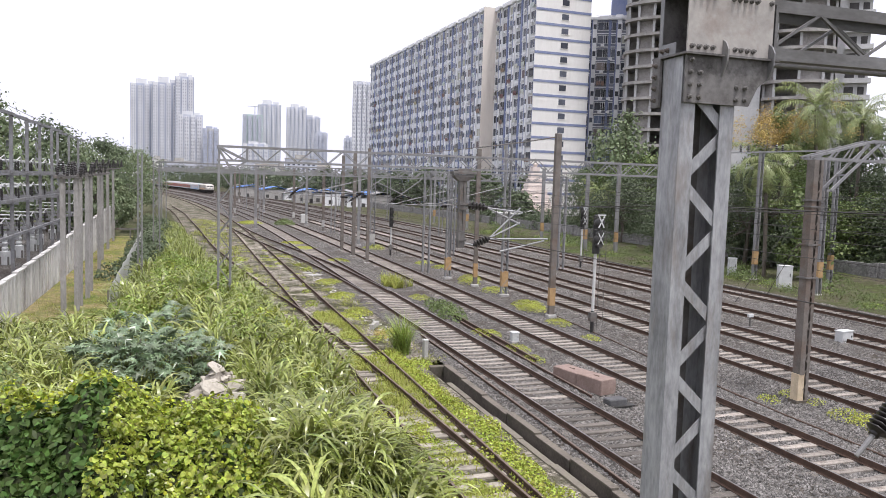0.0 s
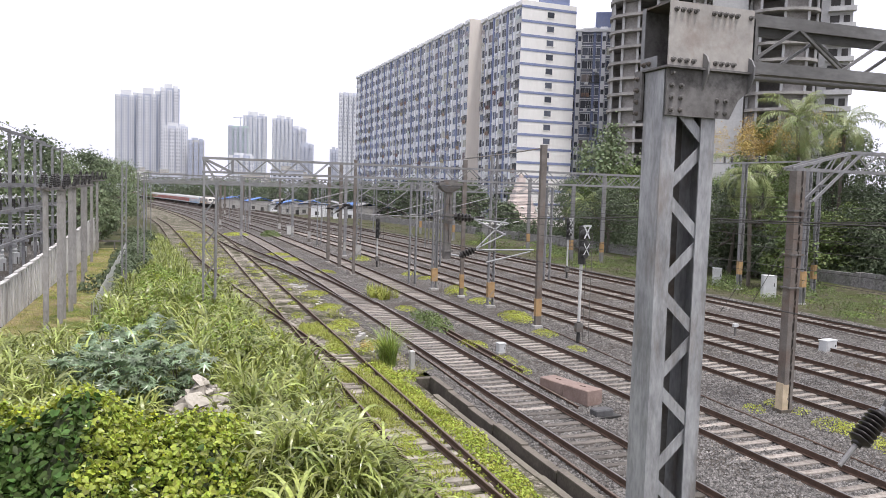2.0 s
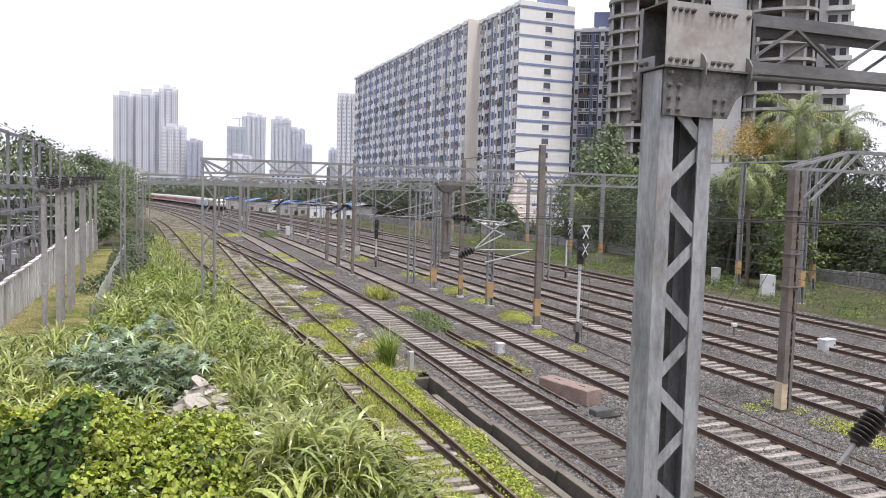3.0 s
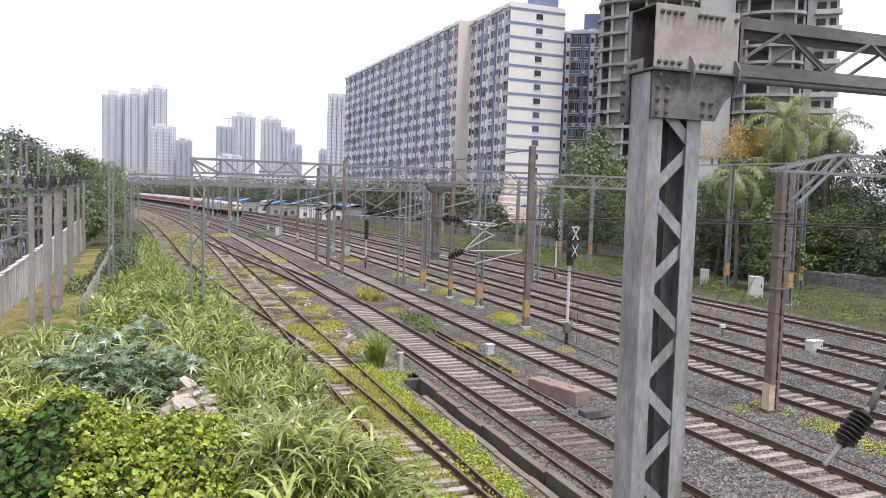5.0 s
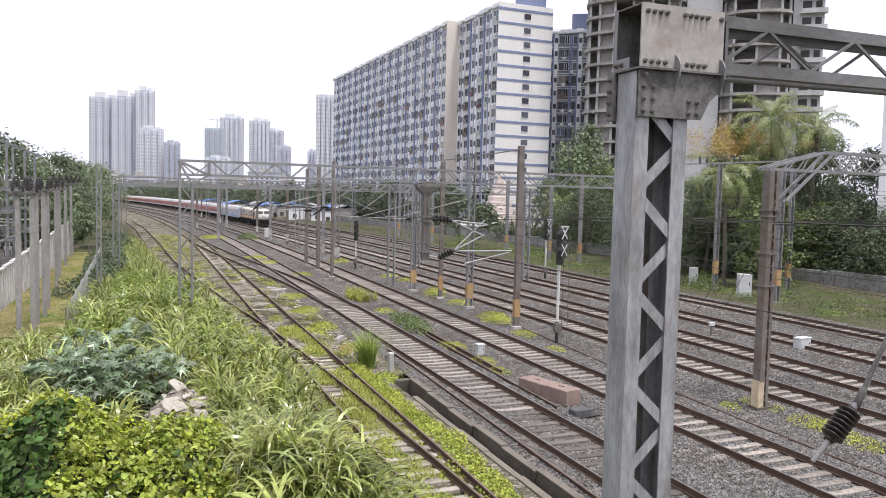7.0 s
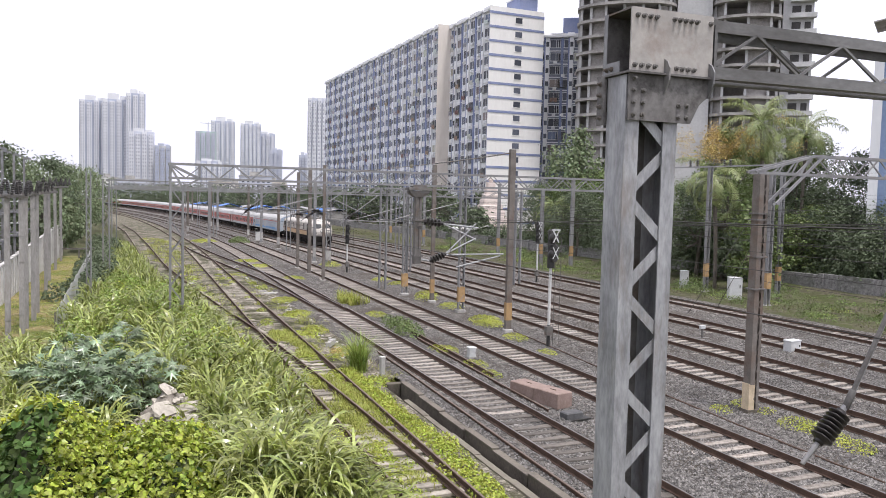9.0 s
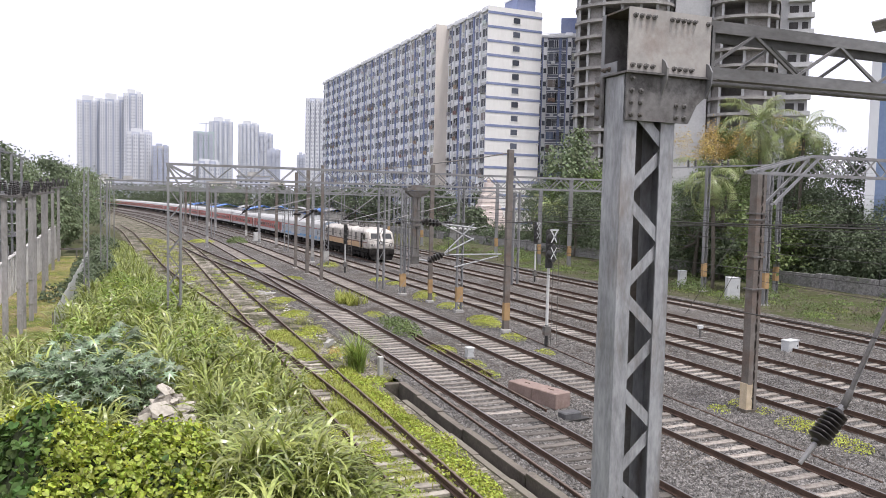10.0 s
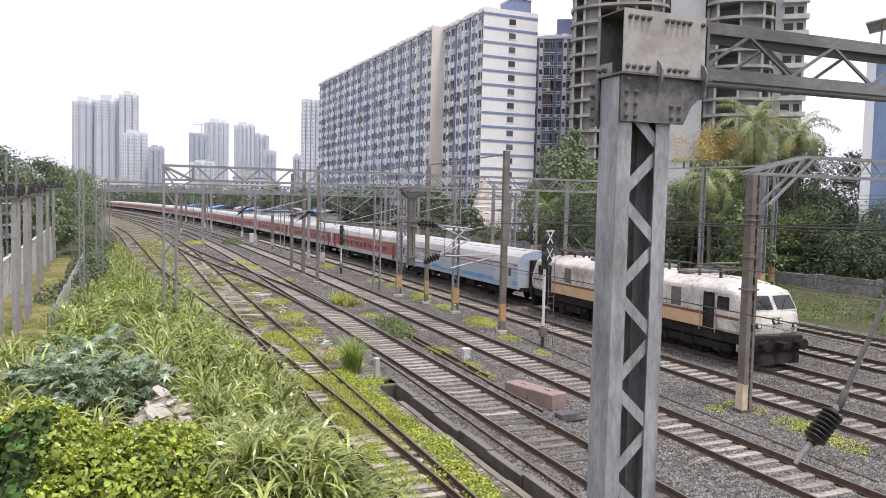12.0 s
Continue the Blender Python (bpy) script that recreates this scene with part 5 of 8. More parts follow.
part("core_wall", Shape().box(-22.5, 4.2, -2, 22.5, 16, TF * TH), M_RAW, tower)
part("blank_wall", Shape().box(-2.6, -1.2, -2, 4.0, 4.2, TF * TH), M_RAWLIGHT, tower, "pale plastered blank wall")
part("side_wall", Shape().box(17.0, 0.5, -2, 22.5, 4.2, TF * TH), M_RAWLIGHT, tower)
part("inner_wall", Shape().box(-22.3, 1.6, -2, -2.7, 1.8, TF * TH), M_RAW, tower)
part("inner_wall", Shape().box(4.1, 1.9, -2, 16.9, 2.1, TF * TH), M_RAW, tower)
for u0, u1, out, cols in ((-22.5, -2.7, 6.5, 8), (4.1, 16.9, 4.5, 4)):
    edge = bow(u0, u1, out)
    for k in range(TF + 1):
        z = k * TH
        ring = edge + [(u1, 4.1), (u0, 4.1)]
        part("floor_slab", Shape().loft([[(x, y, z - 0.3) for x, y in ring], [(x, y, z) for x, y in ring]]), M_RAW, tower)
        rail_ring = edge + [(x, y + 0.18) for x, y in reversed(edge)]
        part("parapet", Shape().loft([[(x, y, z) for x, y in rail_ring], [(x, y, z + 0.24) for x, y in rail_ring]]), M_RAW, tower)
    inner = bow(u0 + 0.5, u1 - 0.5, out - 1.3, cols)
    for x, y in inner:
        part("column", Shape().box(x - 0.24, y - 0.25, -2, x + 0.24, y + 0.25, TF * TH), M_RAWLIGHT, tower)
    for k in range(TF):
        for (xa, ya), (xb, yb) in zip(inner[::2], inner[1::2]):
            part("infill_wall", Shape().beam((xa, ya + 0.6, k * TH + 1.4), (xb, yb + 0.6, k * TH + 1.4), 0.12, 2.7, (0, 0, 1)), M_RAW, tower)
for k in range(TF):
    part("side_balcony", Shape().box(18.2, -0.9, k * TH - 0.1, 22.9, 0.5, k * TH + 0.1).box(18.2, -0.9, k * TH + 0.1, 22.9, -0.78, k * TH + 0.8), M_RAWLIGHT, tower)
    # flat panels on the wall, coloured as interior shade
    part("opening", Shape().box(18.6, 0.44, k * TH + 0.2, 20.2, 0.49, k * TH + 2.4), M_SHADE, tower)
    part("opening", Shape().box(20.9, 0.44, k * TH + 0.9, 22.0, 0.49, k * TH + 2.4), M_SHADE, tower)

# blue painted house at the eastern edge
house = thing("blue_house", "blue painted apartment house with sun shades over windows", "house", at=pose(57.1, 47.7, 0, 0, 0, -54))
M_HOUSEBLUE = mat("faded_blue_paint", (0.20, 0.27, 0.42), (0.28, 0.36, 0.52), rough=0.85, scale=0.4, fine=4, bump=0.08, stain=(0.35, 0.38, 0.44), stain_scale=0.5, stain_amount=0.4)
part("wall", Shape().box(0, 0, -1, 12, 12, 19.4), M_HOUSEBLUE, house)
part("corner_pier", Shape().box(-0.25, -0.2, -1, 0.45, 0.6, 19.4), M_WALLW, house)
part("roof", Shape().box(-0.4, -0.4, 19.4, 12.6, 12.6, 19.65).loft([[(-0.4, -1.4, 22.0), (4, -1.4, 22.8), (4, 3, 22.8), (-0.4, 3, 22.0)], [(-0.4, -1.4, 22.1), (4, -1.4, 22.9), (4, 3, 22.9), (-0.4, 3, 22.1)]]).box(0.6, 0.2, 19.6, 0.75, 0.35, 22.2).box(3.4, 0.2, 19.6, 3.55, 0.35, 22.75), M_RAW, house)
for k in range(5):
    for x in (2.2, 6.2):
        wd = part("window", Shape().box(x, -0.06, 1.2 + 3.2 * k, x + 1.5, -0.01, 2.6 + 3.2 * k), M_PANE, house)
        part("frame", Shape().box(x - 0.1, -0.1, 1.1 + 3.2 * k, x + 1.6, -0.06, 1.2 + 3.2 * k).box(x + 0.7, -0.1, 1.2 + 3.2 * k, x + 0.8, -0.06, 2.6 + 3.2 * k), M_WALLW, wd)
        part("sun_shade", Shape().box(x - 0.3, -0.75, 2.75 + 3.2 * k, x + 1.8, -0.01, 2.87 + 3.2 * k), M_WALLW, wd)

# distant towers; air haze is put into their pale wall and glass colours
M_FARW = mat("hazed_white_tower_paint", (0.60, 0.61, 0.64), (0.70, 0.71, 0.74), rough=0.9, scale=0.05, fine=0.5, bump=0)
M_FARG = mat("hazed_grey_tower_paint", (0.46, 0.48, 0.55), (0.54, 0.56, 0.63), rough=0.9, scale=0.05, fine=0.5, bump=0)
M_FARB = mat("hazed_blue_tower_recess", (0.38, 0.41, 0.50), (0.46, 0.49, 0.58), rough=0.9, scale=0.05, fine=0.5, bump=0)
M_FARWIN = mat("hazed_window_glass", (0.33, 0.34, 0.40), (0.42, 0.43, 0.49), rough=0.4, scale=0.2, fine=1, bump=0)


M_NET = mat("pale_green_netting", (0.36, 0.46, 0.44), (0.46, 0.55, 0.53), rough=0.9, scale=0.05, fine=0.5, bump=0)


def far_tower(label, az, r, width, depth, h, bays=5, crown=3.0, body=M_FARW, recess=M_FARB, floor=3.1, net=False, storeys=True):
    """A tower seen from far off: piers, floor bands and rows of windows, as real relief."""
    a = radians(az)
    t = thing("distant_tower", label, "tower block", "distant towers", pose(r * math.sin(a), r * math.cos(a), -1, 0, 0, -az))
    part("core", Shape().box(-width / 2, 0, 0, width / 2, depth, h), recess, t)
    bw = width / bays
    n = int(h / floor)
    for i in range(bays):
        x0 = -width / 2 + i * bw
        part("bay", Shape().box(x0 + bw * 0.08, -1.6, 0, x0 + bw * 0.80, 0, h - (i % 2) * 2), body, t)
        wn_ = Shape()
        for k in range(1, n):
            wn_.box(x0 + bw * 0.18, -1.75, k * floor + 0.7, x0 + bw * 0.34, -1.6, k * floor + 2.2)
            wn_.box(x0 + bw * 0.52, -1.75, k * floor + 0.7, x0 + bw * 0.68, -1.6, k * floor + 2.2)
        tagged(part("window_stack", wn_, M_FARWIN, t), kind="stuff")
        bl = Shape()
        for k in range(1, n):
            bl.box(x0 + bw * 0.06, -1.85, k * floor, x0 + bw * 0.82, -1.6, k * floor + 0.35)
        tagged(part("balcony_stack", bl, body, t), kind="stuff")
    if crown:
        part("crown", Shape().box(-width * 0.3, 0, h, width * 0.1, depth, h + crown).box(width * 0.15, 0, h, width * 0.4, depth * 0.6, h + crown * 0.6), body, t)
    return t


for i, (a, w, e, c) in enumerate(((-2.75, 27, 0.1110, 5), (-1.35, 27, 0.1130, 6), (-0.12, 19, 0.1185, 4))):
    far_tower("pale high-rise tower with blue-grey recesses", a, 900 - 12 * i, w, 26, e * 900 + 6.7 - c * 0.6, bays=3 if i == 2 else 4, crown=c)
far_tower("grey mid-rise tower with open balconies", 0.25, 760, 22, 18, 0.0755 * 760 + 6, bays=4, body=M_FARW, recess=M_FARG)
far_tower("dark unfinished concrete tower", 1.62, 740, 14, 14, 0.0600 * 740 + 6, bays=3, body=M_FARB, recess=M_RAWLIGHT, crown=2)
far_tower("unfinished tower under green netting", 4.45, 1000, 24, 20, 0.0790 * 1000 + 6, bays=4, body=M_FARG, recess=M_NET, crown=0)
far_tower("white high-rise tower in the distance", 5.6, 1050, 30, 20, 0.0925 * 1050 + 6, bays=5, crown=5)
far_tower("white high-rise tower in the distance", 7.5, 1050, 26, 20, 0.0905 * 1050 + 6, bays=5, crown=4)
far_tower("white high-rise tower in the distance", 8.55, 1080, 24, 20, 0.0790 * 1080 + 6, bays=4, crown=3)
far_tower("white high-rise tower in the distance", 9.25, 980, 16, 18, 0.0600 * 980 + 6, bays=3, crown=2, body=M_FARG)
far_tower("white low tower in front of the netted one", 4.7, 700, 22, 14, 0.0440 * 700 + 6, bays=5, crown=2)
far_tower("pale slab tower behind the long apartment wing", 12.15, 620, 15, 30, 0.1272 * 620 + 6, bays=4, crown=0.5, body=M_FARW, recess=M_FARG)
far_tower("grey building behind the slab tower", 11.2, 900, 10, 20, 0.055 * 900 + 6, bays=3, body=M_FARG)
crane = thing("tower_crane", "thin tower crane above the netted tower", "crane", at=pose(1000 * math.sin(radians(4.6)), 1000 * math.cos(radians(4.6)), 83, 0, 0, -4))
part("mast", Shape().beam((0, 0, -2), (0, 0, 12), 1.2, 1.2), M_FARG, crane)
part("jib", Shape().beam((-9, 0, 11), (7, 0, 11), 0.8, 0.8), M_FARG, crane)

# low houses and sheds beyond the tracks
r_ = random.Random(12)
M_TARP = mat("blue_tarpaulin", (0.04, 0.13, 0.45), (0.12, 0.28, 0.65), rough=0.5, scale=1.5, fine=8, bump=0.3, dist=0.1)
M_SHEET = mat("grey_roof_sheet", (0.25, 0.25, 0.26), (0.42, 0.42, 0.43), rough=0.7, scale=0.6, fine=6, bump=0.2, stain=(0.2, 0.14, 0.1), stain_scale=0.4, stain_amount=0.5)


def shed(label, x, y, w, d, h, roof, wall, turn):
    s = thing("shed", label, "shed", "sheds beyond the tracks", pose(x, y, -1, 0, 0, turn))
    part("wall", Shape().box(-w / 2, -d / 2, 0, w / 2, d / 2, h), wall, s)
    part("roof", Shape().loft([[(-w / 2 - 0.4, y_, h), (0, y_, h + w * 0.13), (w / 2 + 0.4, y_, h), (w / 2 + 0.4, y_, h - 0.12), (0, y_, h + w * 0.13 - 0.12), (-w / 2 - 0.4, y_, h - 0.12)] for y_ in (-d / 2 - 0.4, d / 2 + 0.4)]), roof, s)
    # door and windows are flat panels in the same interior-shade colour
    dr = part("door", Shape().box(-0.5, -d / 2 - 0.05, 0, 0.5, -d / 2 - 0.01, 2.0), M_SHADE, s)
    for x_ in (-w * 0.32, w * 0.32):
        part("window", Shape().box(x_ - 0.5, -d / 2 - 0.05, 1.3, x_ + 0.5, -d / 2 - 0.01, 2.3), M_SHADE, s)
    return s


for i in range(60):
    r = r_.uniform(190, 400)
    a = radians(r_.uniform(3.5, 14.5))
    x, y = r * math.sin(a), r * math.cos(a)
    if x < 41 - curve_offset(y) + 4:
        continue
    tarp = r_.random() < 0.35
    shed("shed roofed with blue tarpaulin" if tarp else "grey sheet-roofed shed beyond the tracks", x, y, r_.uniform(5, 10), r_.uniform(5, 9), r_.uniform(2.6, 4.4), M_TARP if tarp else M_SHEET, M_CONCRETE if r_.random() < 0.6 else M_WALLW, r_.uniform(-20, 20))
for x, y, w, tn in ((34.5, 232, 9, 5), (39.0, 226, 8, -12), (46.5, 206, 8, 10), (50.0, 198, 7, -8), (27.5, 262, 9, 8), (20.5, 285, 9, 0)):
    shed("shed roofed with blue tarpaulin", x, y, w, 6, 3.9, M_TARP, M_CONCRETE, tn)
shed("white canopy shed beside the slope", 52.0, 118, 5.0, 6.0, 3.2, M_WHITE, M_CONCRETE, 15)
for i in range(26):
    a = r_.uniform(-4.2, 9.5)
    r = r_.uniform(470, 640)
    h = r_.uniform(9, 20)
    x, y = r * math.sin(radians(a)), r * math.cos(radians(a))
    hs = thing("low_building", "pale low-rise building in the distance", "building", "low-rise buildings", pose(x, y, -1, 0, 0, -a + r_.uniform(-20, 20)))
    w, d = r_.uniform(9, 22), r_.uniform(8, 14)
    wall = r_.choice((M_WALLW, M_WALLC, M_FARG, M_WALLBEIGE))
    part("wall", Shape().box(-w / 2, 0, 0, w / 2, d, h), wall, hs)
    part("roof", Shape().box(-w / 2 - 0.4, -0.4, h, w / 2 + 0.4, d + 0.4, h + 0.5).box(-w * 0.2, 2, h + 0.5, w * 0.1, 5, h + 2.8), M_CONCRETE, hs)
    wins = Shape()
    for k in range(int(h / 3)):
        for q in range(int(w / 3)):
            wins.box(-w / 2 + 0.8 + 3 * q, -0.1, 0.9 + 3 * k, -w / 2 + 2.2 + 3 * q, -0.02, 2.2 + 3 * k)
    tagged(part("far_windows", wins, M_PANE, hs), kind="stuff")

# temple spire of stepped tiers
M_PINK = mat("pink_white_limewash", (0.55, 0.47, 0.43), (0.70, 0.62, 0.58), rough=0.9, scale=1, fine=8, bump=0.15, stain=(0.4, 0.33, 0.3), stain_scale=0.8, stain_amount=0.4)
tp = thing("temple_spire", "pinkish white stepped temple spire", "temple", at=pose(57.0, 123.0, 0.5, 0, 0, -10))
for k in range(9):
    s = 3.0 - 0.29 * k
    part("tier", Shape().box(-s, -s, 0.95 * k + 1, s, s, 0.95 * k + 1.8, 0.08).box(-s * 0.93, -s * 0.93, 0.95 * k + 1.8, s * 0.93, s * 0.93, 0.95 * k + 1.95), M_PINK, tp)
part("base", Shape().box(-4.5, -4.5, -1.5, 4.5, 4.5, 1.0), M_PINK, tp)
part("finial", Shape().lathe((0, 0, 9.5), (0, 0, 11), [(0, 0.3), (0.3, 0.45), (0.6, 0.15), (1, 0.03)], 10), M_PINK, tp)

# boundary walls along the east side
M_RUBBLE = mat("rubble_masonry", (0.10, 0.10, 0.098), (0.36, 0.35, 0.34), rough=0.95, scale=4.5, fine=11, bump=0.8, dist=0.06, stain=(0.08, 0.09, 0.06), stain_scale=0.5, stain_amount=0.6)
bw_ = thing("boundary_wall", "grey rubble-stone boundary wall along the slope", "wall", kind="structure")
for k in range(34):
    y0 = 30 + 6 * k
    x0 = 52.9 - 0.02 * (y0 - 30) - curve_offset(y0)
    ya = 30 + 6 * (k + 1)
    x1 = 52.9 - 0.02 * (ya - 30) - curve_offset(ya)
    hh = 1.32 + 0.07 * ((k * 7) % 3)
    part("wall_panel", Shape().loft([[(x0, y0, -1), (x0 + 0.5, y0, -1), (x0 + 0.45, y0, hh), (x0 + 0.05, y0, hh)], [(x1, ya - 0.04, -1), (x1 + 0.5, ya - 0.04, -1), (x1 + 0.45, ya - 0.04, hh), (x1 + 0.05, ya - 0.04, hh)]]), M_RUBBLE, bw_)
    part("wall_pier", Shape().box(x0 - 0.12, y0 - 0.25, -1, x0 + 0.6, y0 + 0.25, hh + 0.12), M_RUBBLE, bw_)

# ---- traction substation and yard on the west side ----
M_PANEL = mat("pale_concrete_wall_panel", (0.439, 0.427, 0.415), (0.634, 0.622, 0.604), rough=0.9, scale=0.7, fine=10, bump=0.2, stain=(0.20, 0.19, 0.175), stain_scale=0.8, stain_amount=0.75, stretch=(1, 1, 0.35), objspread=0.08)
rw = thing("retaining_wall", "pale precast concrete wall panels in a long row", "wall", kind="structure")
for k in range(25):
    y0, y1 = 33.0 + 2.4 * k, 33.0 + 2.4 * (k + 1) - 0.035
    h = 1.75 + 0.028 * (y0 - 36) if y0 > 36 else 1.75
    part("wall_panel", Shape().box(-7.62, y0, -1.0, -7.5 + 0.012 * (k % 3), y1, h, 0.012), M_PANEL, rw)
    for q in range(3):
        part("panel_rib", Shape().box(-7.5, y0 + 0.2 + 0.8 * q, -0.9, -7.44, y0 + 0.32 + 0.8 * q, h - 0.05, 0.01), M_PANEL, rw)
    part("coping", Shape().box(-7.68, y0, h, -7.44, y1, h + 0.09, 0.012), M_PANEL, rw)
sheet("substation_floor", lambda y: (-40, -7.6), 10, list(np.arange(30, 96, 3.0)), lambda x, y: 0.9, M_BALLAST, "gravel floor of the switchyard", "yard")

fence = thing("sheet_fence", "bent white corrugated sheet fence beside the yard", "fence")
for k in range(24):
    y0 = 38.5 + 1.6 * k
    x0, x1 = -3.36 - 0.016 * (y0 - 38) + 0.008 * math.sin(k * 1.7), -3.36 - 0.016 * (y0 + 1.6 - 38) + 0.008 * math.sin((k + 1) * 1.7)
    ring = []
    for i in range(13):
        u = i / 12
        ring.append((x0 + (x1 - x0) * u + (0.008 if i % 2 else -0.008), y0 + 1.62 * u))
    sh = Shape().loft([[(x, y, -0.3) for x, y in ring] + [(x - 0.012, y, -0.3) for x, y in reversed(ring)], [(x + (0.03 + 0.008 * math.sin(k)), y, 1.4 + 0.06 * math.sin(2.3 * k)) for x, y in ring] + [(x - 0.012 + (0.03 + 0.008 * math.sin(k)), y, 1.4 + 0.06 * math.sin(2.3 * k)) for x, y in reversed(ring)]])
    part("fence_sheet", sh, M_WHITE, fence)
    part("fence_post", Shape().tube((x0 - 0.06, y0, -0.3), (x0 - 0.06, y0, 1.3), 0.03, n=6), M_STEEL_DARK, fence)

M_POLE = mat("grey_concrete_pole", (0.218, 0.209, 0.2), (0.419, 0.404, 0.391), rough=0.8, scale=1.2, fine=14, bump=0.15, stain=(0.12, 0.095, 0.075), stain_scale=1.2, stain_amount=0.5, stretch=(1, 1, 0.3))


def yard_pole(x, y, h, w=0.26):
    ob = thing("yard_pole", "grey steel pole in the switchyard row", "pole", "yard poles")
    part("shaft", channel((x - w / 2, y, -0.3), (x - w / 2, y, h), 0.22, w, 0.02, (-1, 0, 0)), M_POLE, ob)
    part("face_plate", Shape().box(x - w / 2, y - 0.115, -0.3, x + w / 2 - 0.06, y - 0.105, h), M_POLE, ob)
    for z in np.arange(0.8, h - 0.5, 1.25):
        part("batten", Shape().box(x - w / 2 - 0.01, y - 0.13, z, x + w / 2 + 0.01, y - 0.116, z + 0.09), M_POLE, ob)
    part("cap", Shape().box(x - 0.3, y - 0.2, h, x + 0.3, y + 0.2, h + 0.07), M_STEEL_DARK, ob)
    for s in (-0.2, 0.2):
        part("insulator", insulator(Shape(), (x + s, y, h + 0.07), (x + s * 1.3, y, h + 0.55), 0.075, 5), M_INSUL, ob, "dark post insulator", True)


for x, y, h in ((-5.45, 39.7, 6.35), (-5.08, 41.4, 6.35), (-5.1, 42.9, 6.45), (-5.05, 45.5, 6.5), (-5.2, 48.4, 6.6), (-5.8, 59.1, 6.8), (-6.24, 65.7, 6.85), (-6.6, 74.6, 6.95), (-6.95, 84.2, 7.05)):
    yard_pole(x, y, h, 0.22)
for x, y0, y1, z in ((-5.2, 38.6, 60, 6.4), (-5.6, 38.6, 60, 6.42), (-6.0, 58, 86, 6.9)):
    bt = thing("busbar_beam", "dark steel beam carrying insulators along the poles", "beam", "yard beams")
    part("beam", Shape().beam((x, y0, z), (x - 0.45 * (y1 > 70), y1, z + 0.25), 0.14, 0.12), M_STEEL_DARK, bt)
    for k in range(int((y1 - y0) / 2.2)):
        yy = y0 + 0.6 + 2.2 * k
        part("insulator", insulator(Shape(), (x, yy, z + 0.06 + 0.012 * (yy - y0)), (x + 0.1 * (-1) ** k, yy + 0.15, z + 0.72 + 0.012 * (yy - y0)), 0.08, 6), M_INSUL, bt, "dark post insulator", True)


M_YARD = mat("dull_dark_yard_steel", (0.161, 0.162, 0.171), (0.308, 0.311, 0.322), rough=0.65, metal=0.2, scale=2, fine=20, bump=0.12, stain=(0.10, 0.075, 0.055), stain_scale=1.3, stain_amount=0.5)


def gantry_bay(x, y, h):
    ob = thing("switchyard_gantry", "grey steel switchyard frame with insulators and busbars", "gantry", "switchyard gantries")
    for dx in (0, -3.4):
        part("column", channel((x + dx - 0.13, y, 0.9), (x + dx - 0.13, y, h), 0.2, 0.16, 0.02, (-1, 0, 0)), M_YARD, ob)
        part("column_plate", Shape().box(x + dx - 0.13, y - 0.115, 0.9, x + dx + 0.03, y - 0.103, h), M_YARD, ob)
    for z in (3.0, 4.9, 6.45):
        part("cross_beam", Shape().beam((x + 0.3, y - 0.15, z), (x - 3.8, y - 0.15, z), 0.1, 0.16), M_YARD, ob)
        part("long_beam", Shape().beam((x, y, z + 0.12), (x, y + 4.2, z + 0.12), 0.12, 0.14), M_YARD, ob)
        for k in range(4):
            xx = x - 0.5 - 0.9 * k
            part("insulator", insulator(Shape(), (xx, y - 0.15, z + 0.08), (xx, y - 0.15, z + 0.75), 0.08, 6), M_INSUL, ob, "dark post insulator", True)
        part("busbar", Shape().tube((x - 0.5, y - 0.15, z + 0.78), (x - 3.2, y - 0.15, z + 0.82), 0.05, n=6), M_GREYPAINT, ob)
        part("bent_bus", Shape().tube((x - 0.6, y - 0.15, z + 0.78), (x - 0.6, y + 1.0, z + 1.0), 0.03, n=6).tube((x - 0.6, y + 1.0, z + 1.0), (x - 0.6, y + 2.2, z + 0.3), 0.045, n=6), M_GREYPAINT, ob)
    part("top_beam", Shape().beam((x, y, h), (x, y + 4.2, h + 0.05), 0.14, 0.16), M_YARD, ob)
    part("breaker", Shape().lathe((x - 1.6, y + 1.6, 0.9), (x - 1.6, y + 1.6, 2.9), [(0, 0.3), (0.4, 0.3), (0.42, 0.16), (0.5, 0.2), (0.55, 0.13), (0.65, 0.2), (0.7, 0.13), (0.8, 0.2), (0.85, 0.13), (1, 0.13)], 12), M_GREYPAINT, ob)
    part("support", Shape().beam((x - 1.6, y + 1.6, 0.9), (x - 1.6, y + 1.6, 1.4), 0.5, 0.5), M_STEEL_DARK, ob)


for i, y in enumerate((38.5, 43.0, 47.2, 51.6, 55.8, 60.5, 66.0, 72.0, 78.0)):
    gantry_bay(-8.9 if y < 64 else -9.3, y, 9.6)
for y in (44, 52, 60):
    gantry_bay(-13.6, y, 9.4)
for i, (x, z) in enumerate(((-9.2, 9.9), (-8.6, 10.1), (-12.0, 10.3))):
    wire("transmission_wire", "thin high-voltage wire sagging over the yard", [(x - 0.03 * (s - 20), s, z + 0.45 * ((s - 90) / 70) ** 2) for s in range(20, 170, 10)], 0.016)
gate = thing("yard_barrier", "low dark steel barrier across the yard", "barrier")
part("rail_bar", Shape().beam((-7.2, 88, 0.85), (-3.9, 88, 0.85), 0.12, 0.16), M_STEEL_DARK, gate)
for x in (-7.2, -5.6, -3.9):
    part("post", Shape().beam((x, 88, -0.3), (x, 88, 0.9), 0.14, 0.14), M_STEEL_DARK, gate)

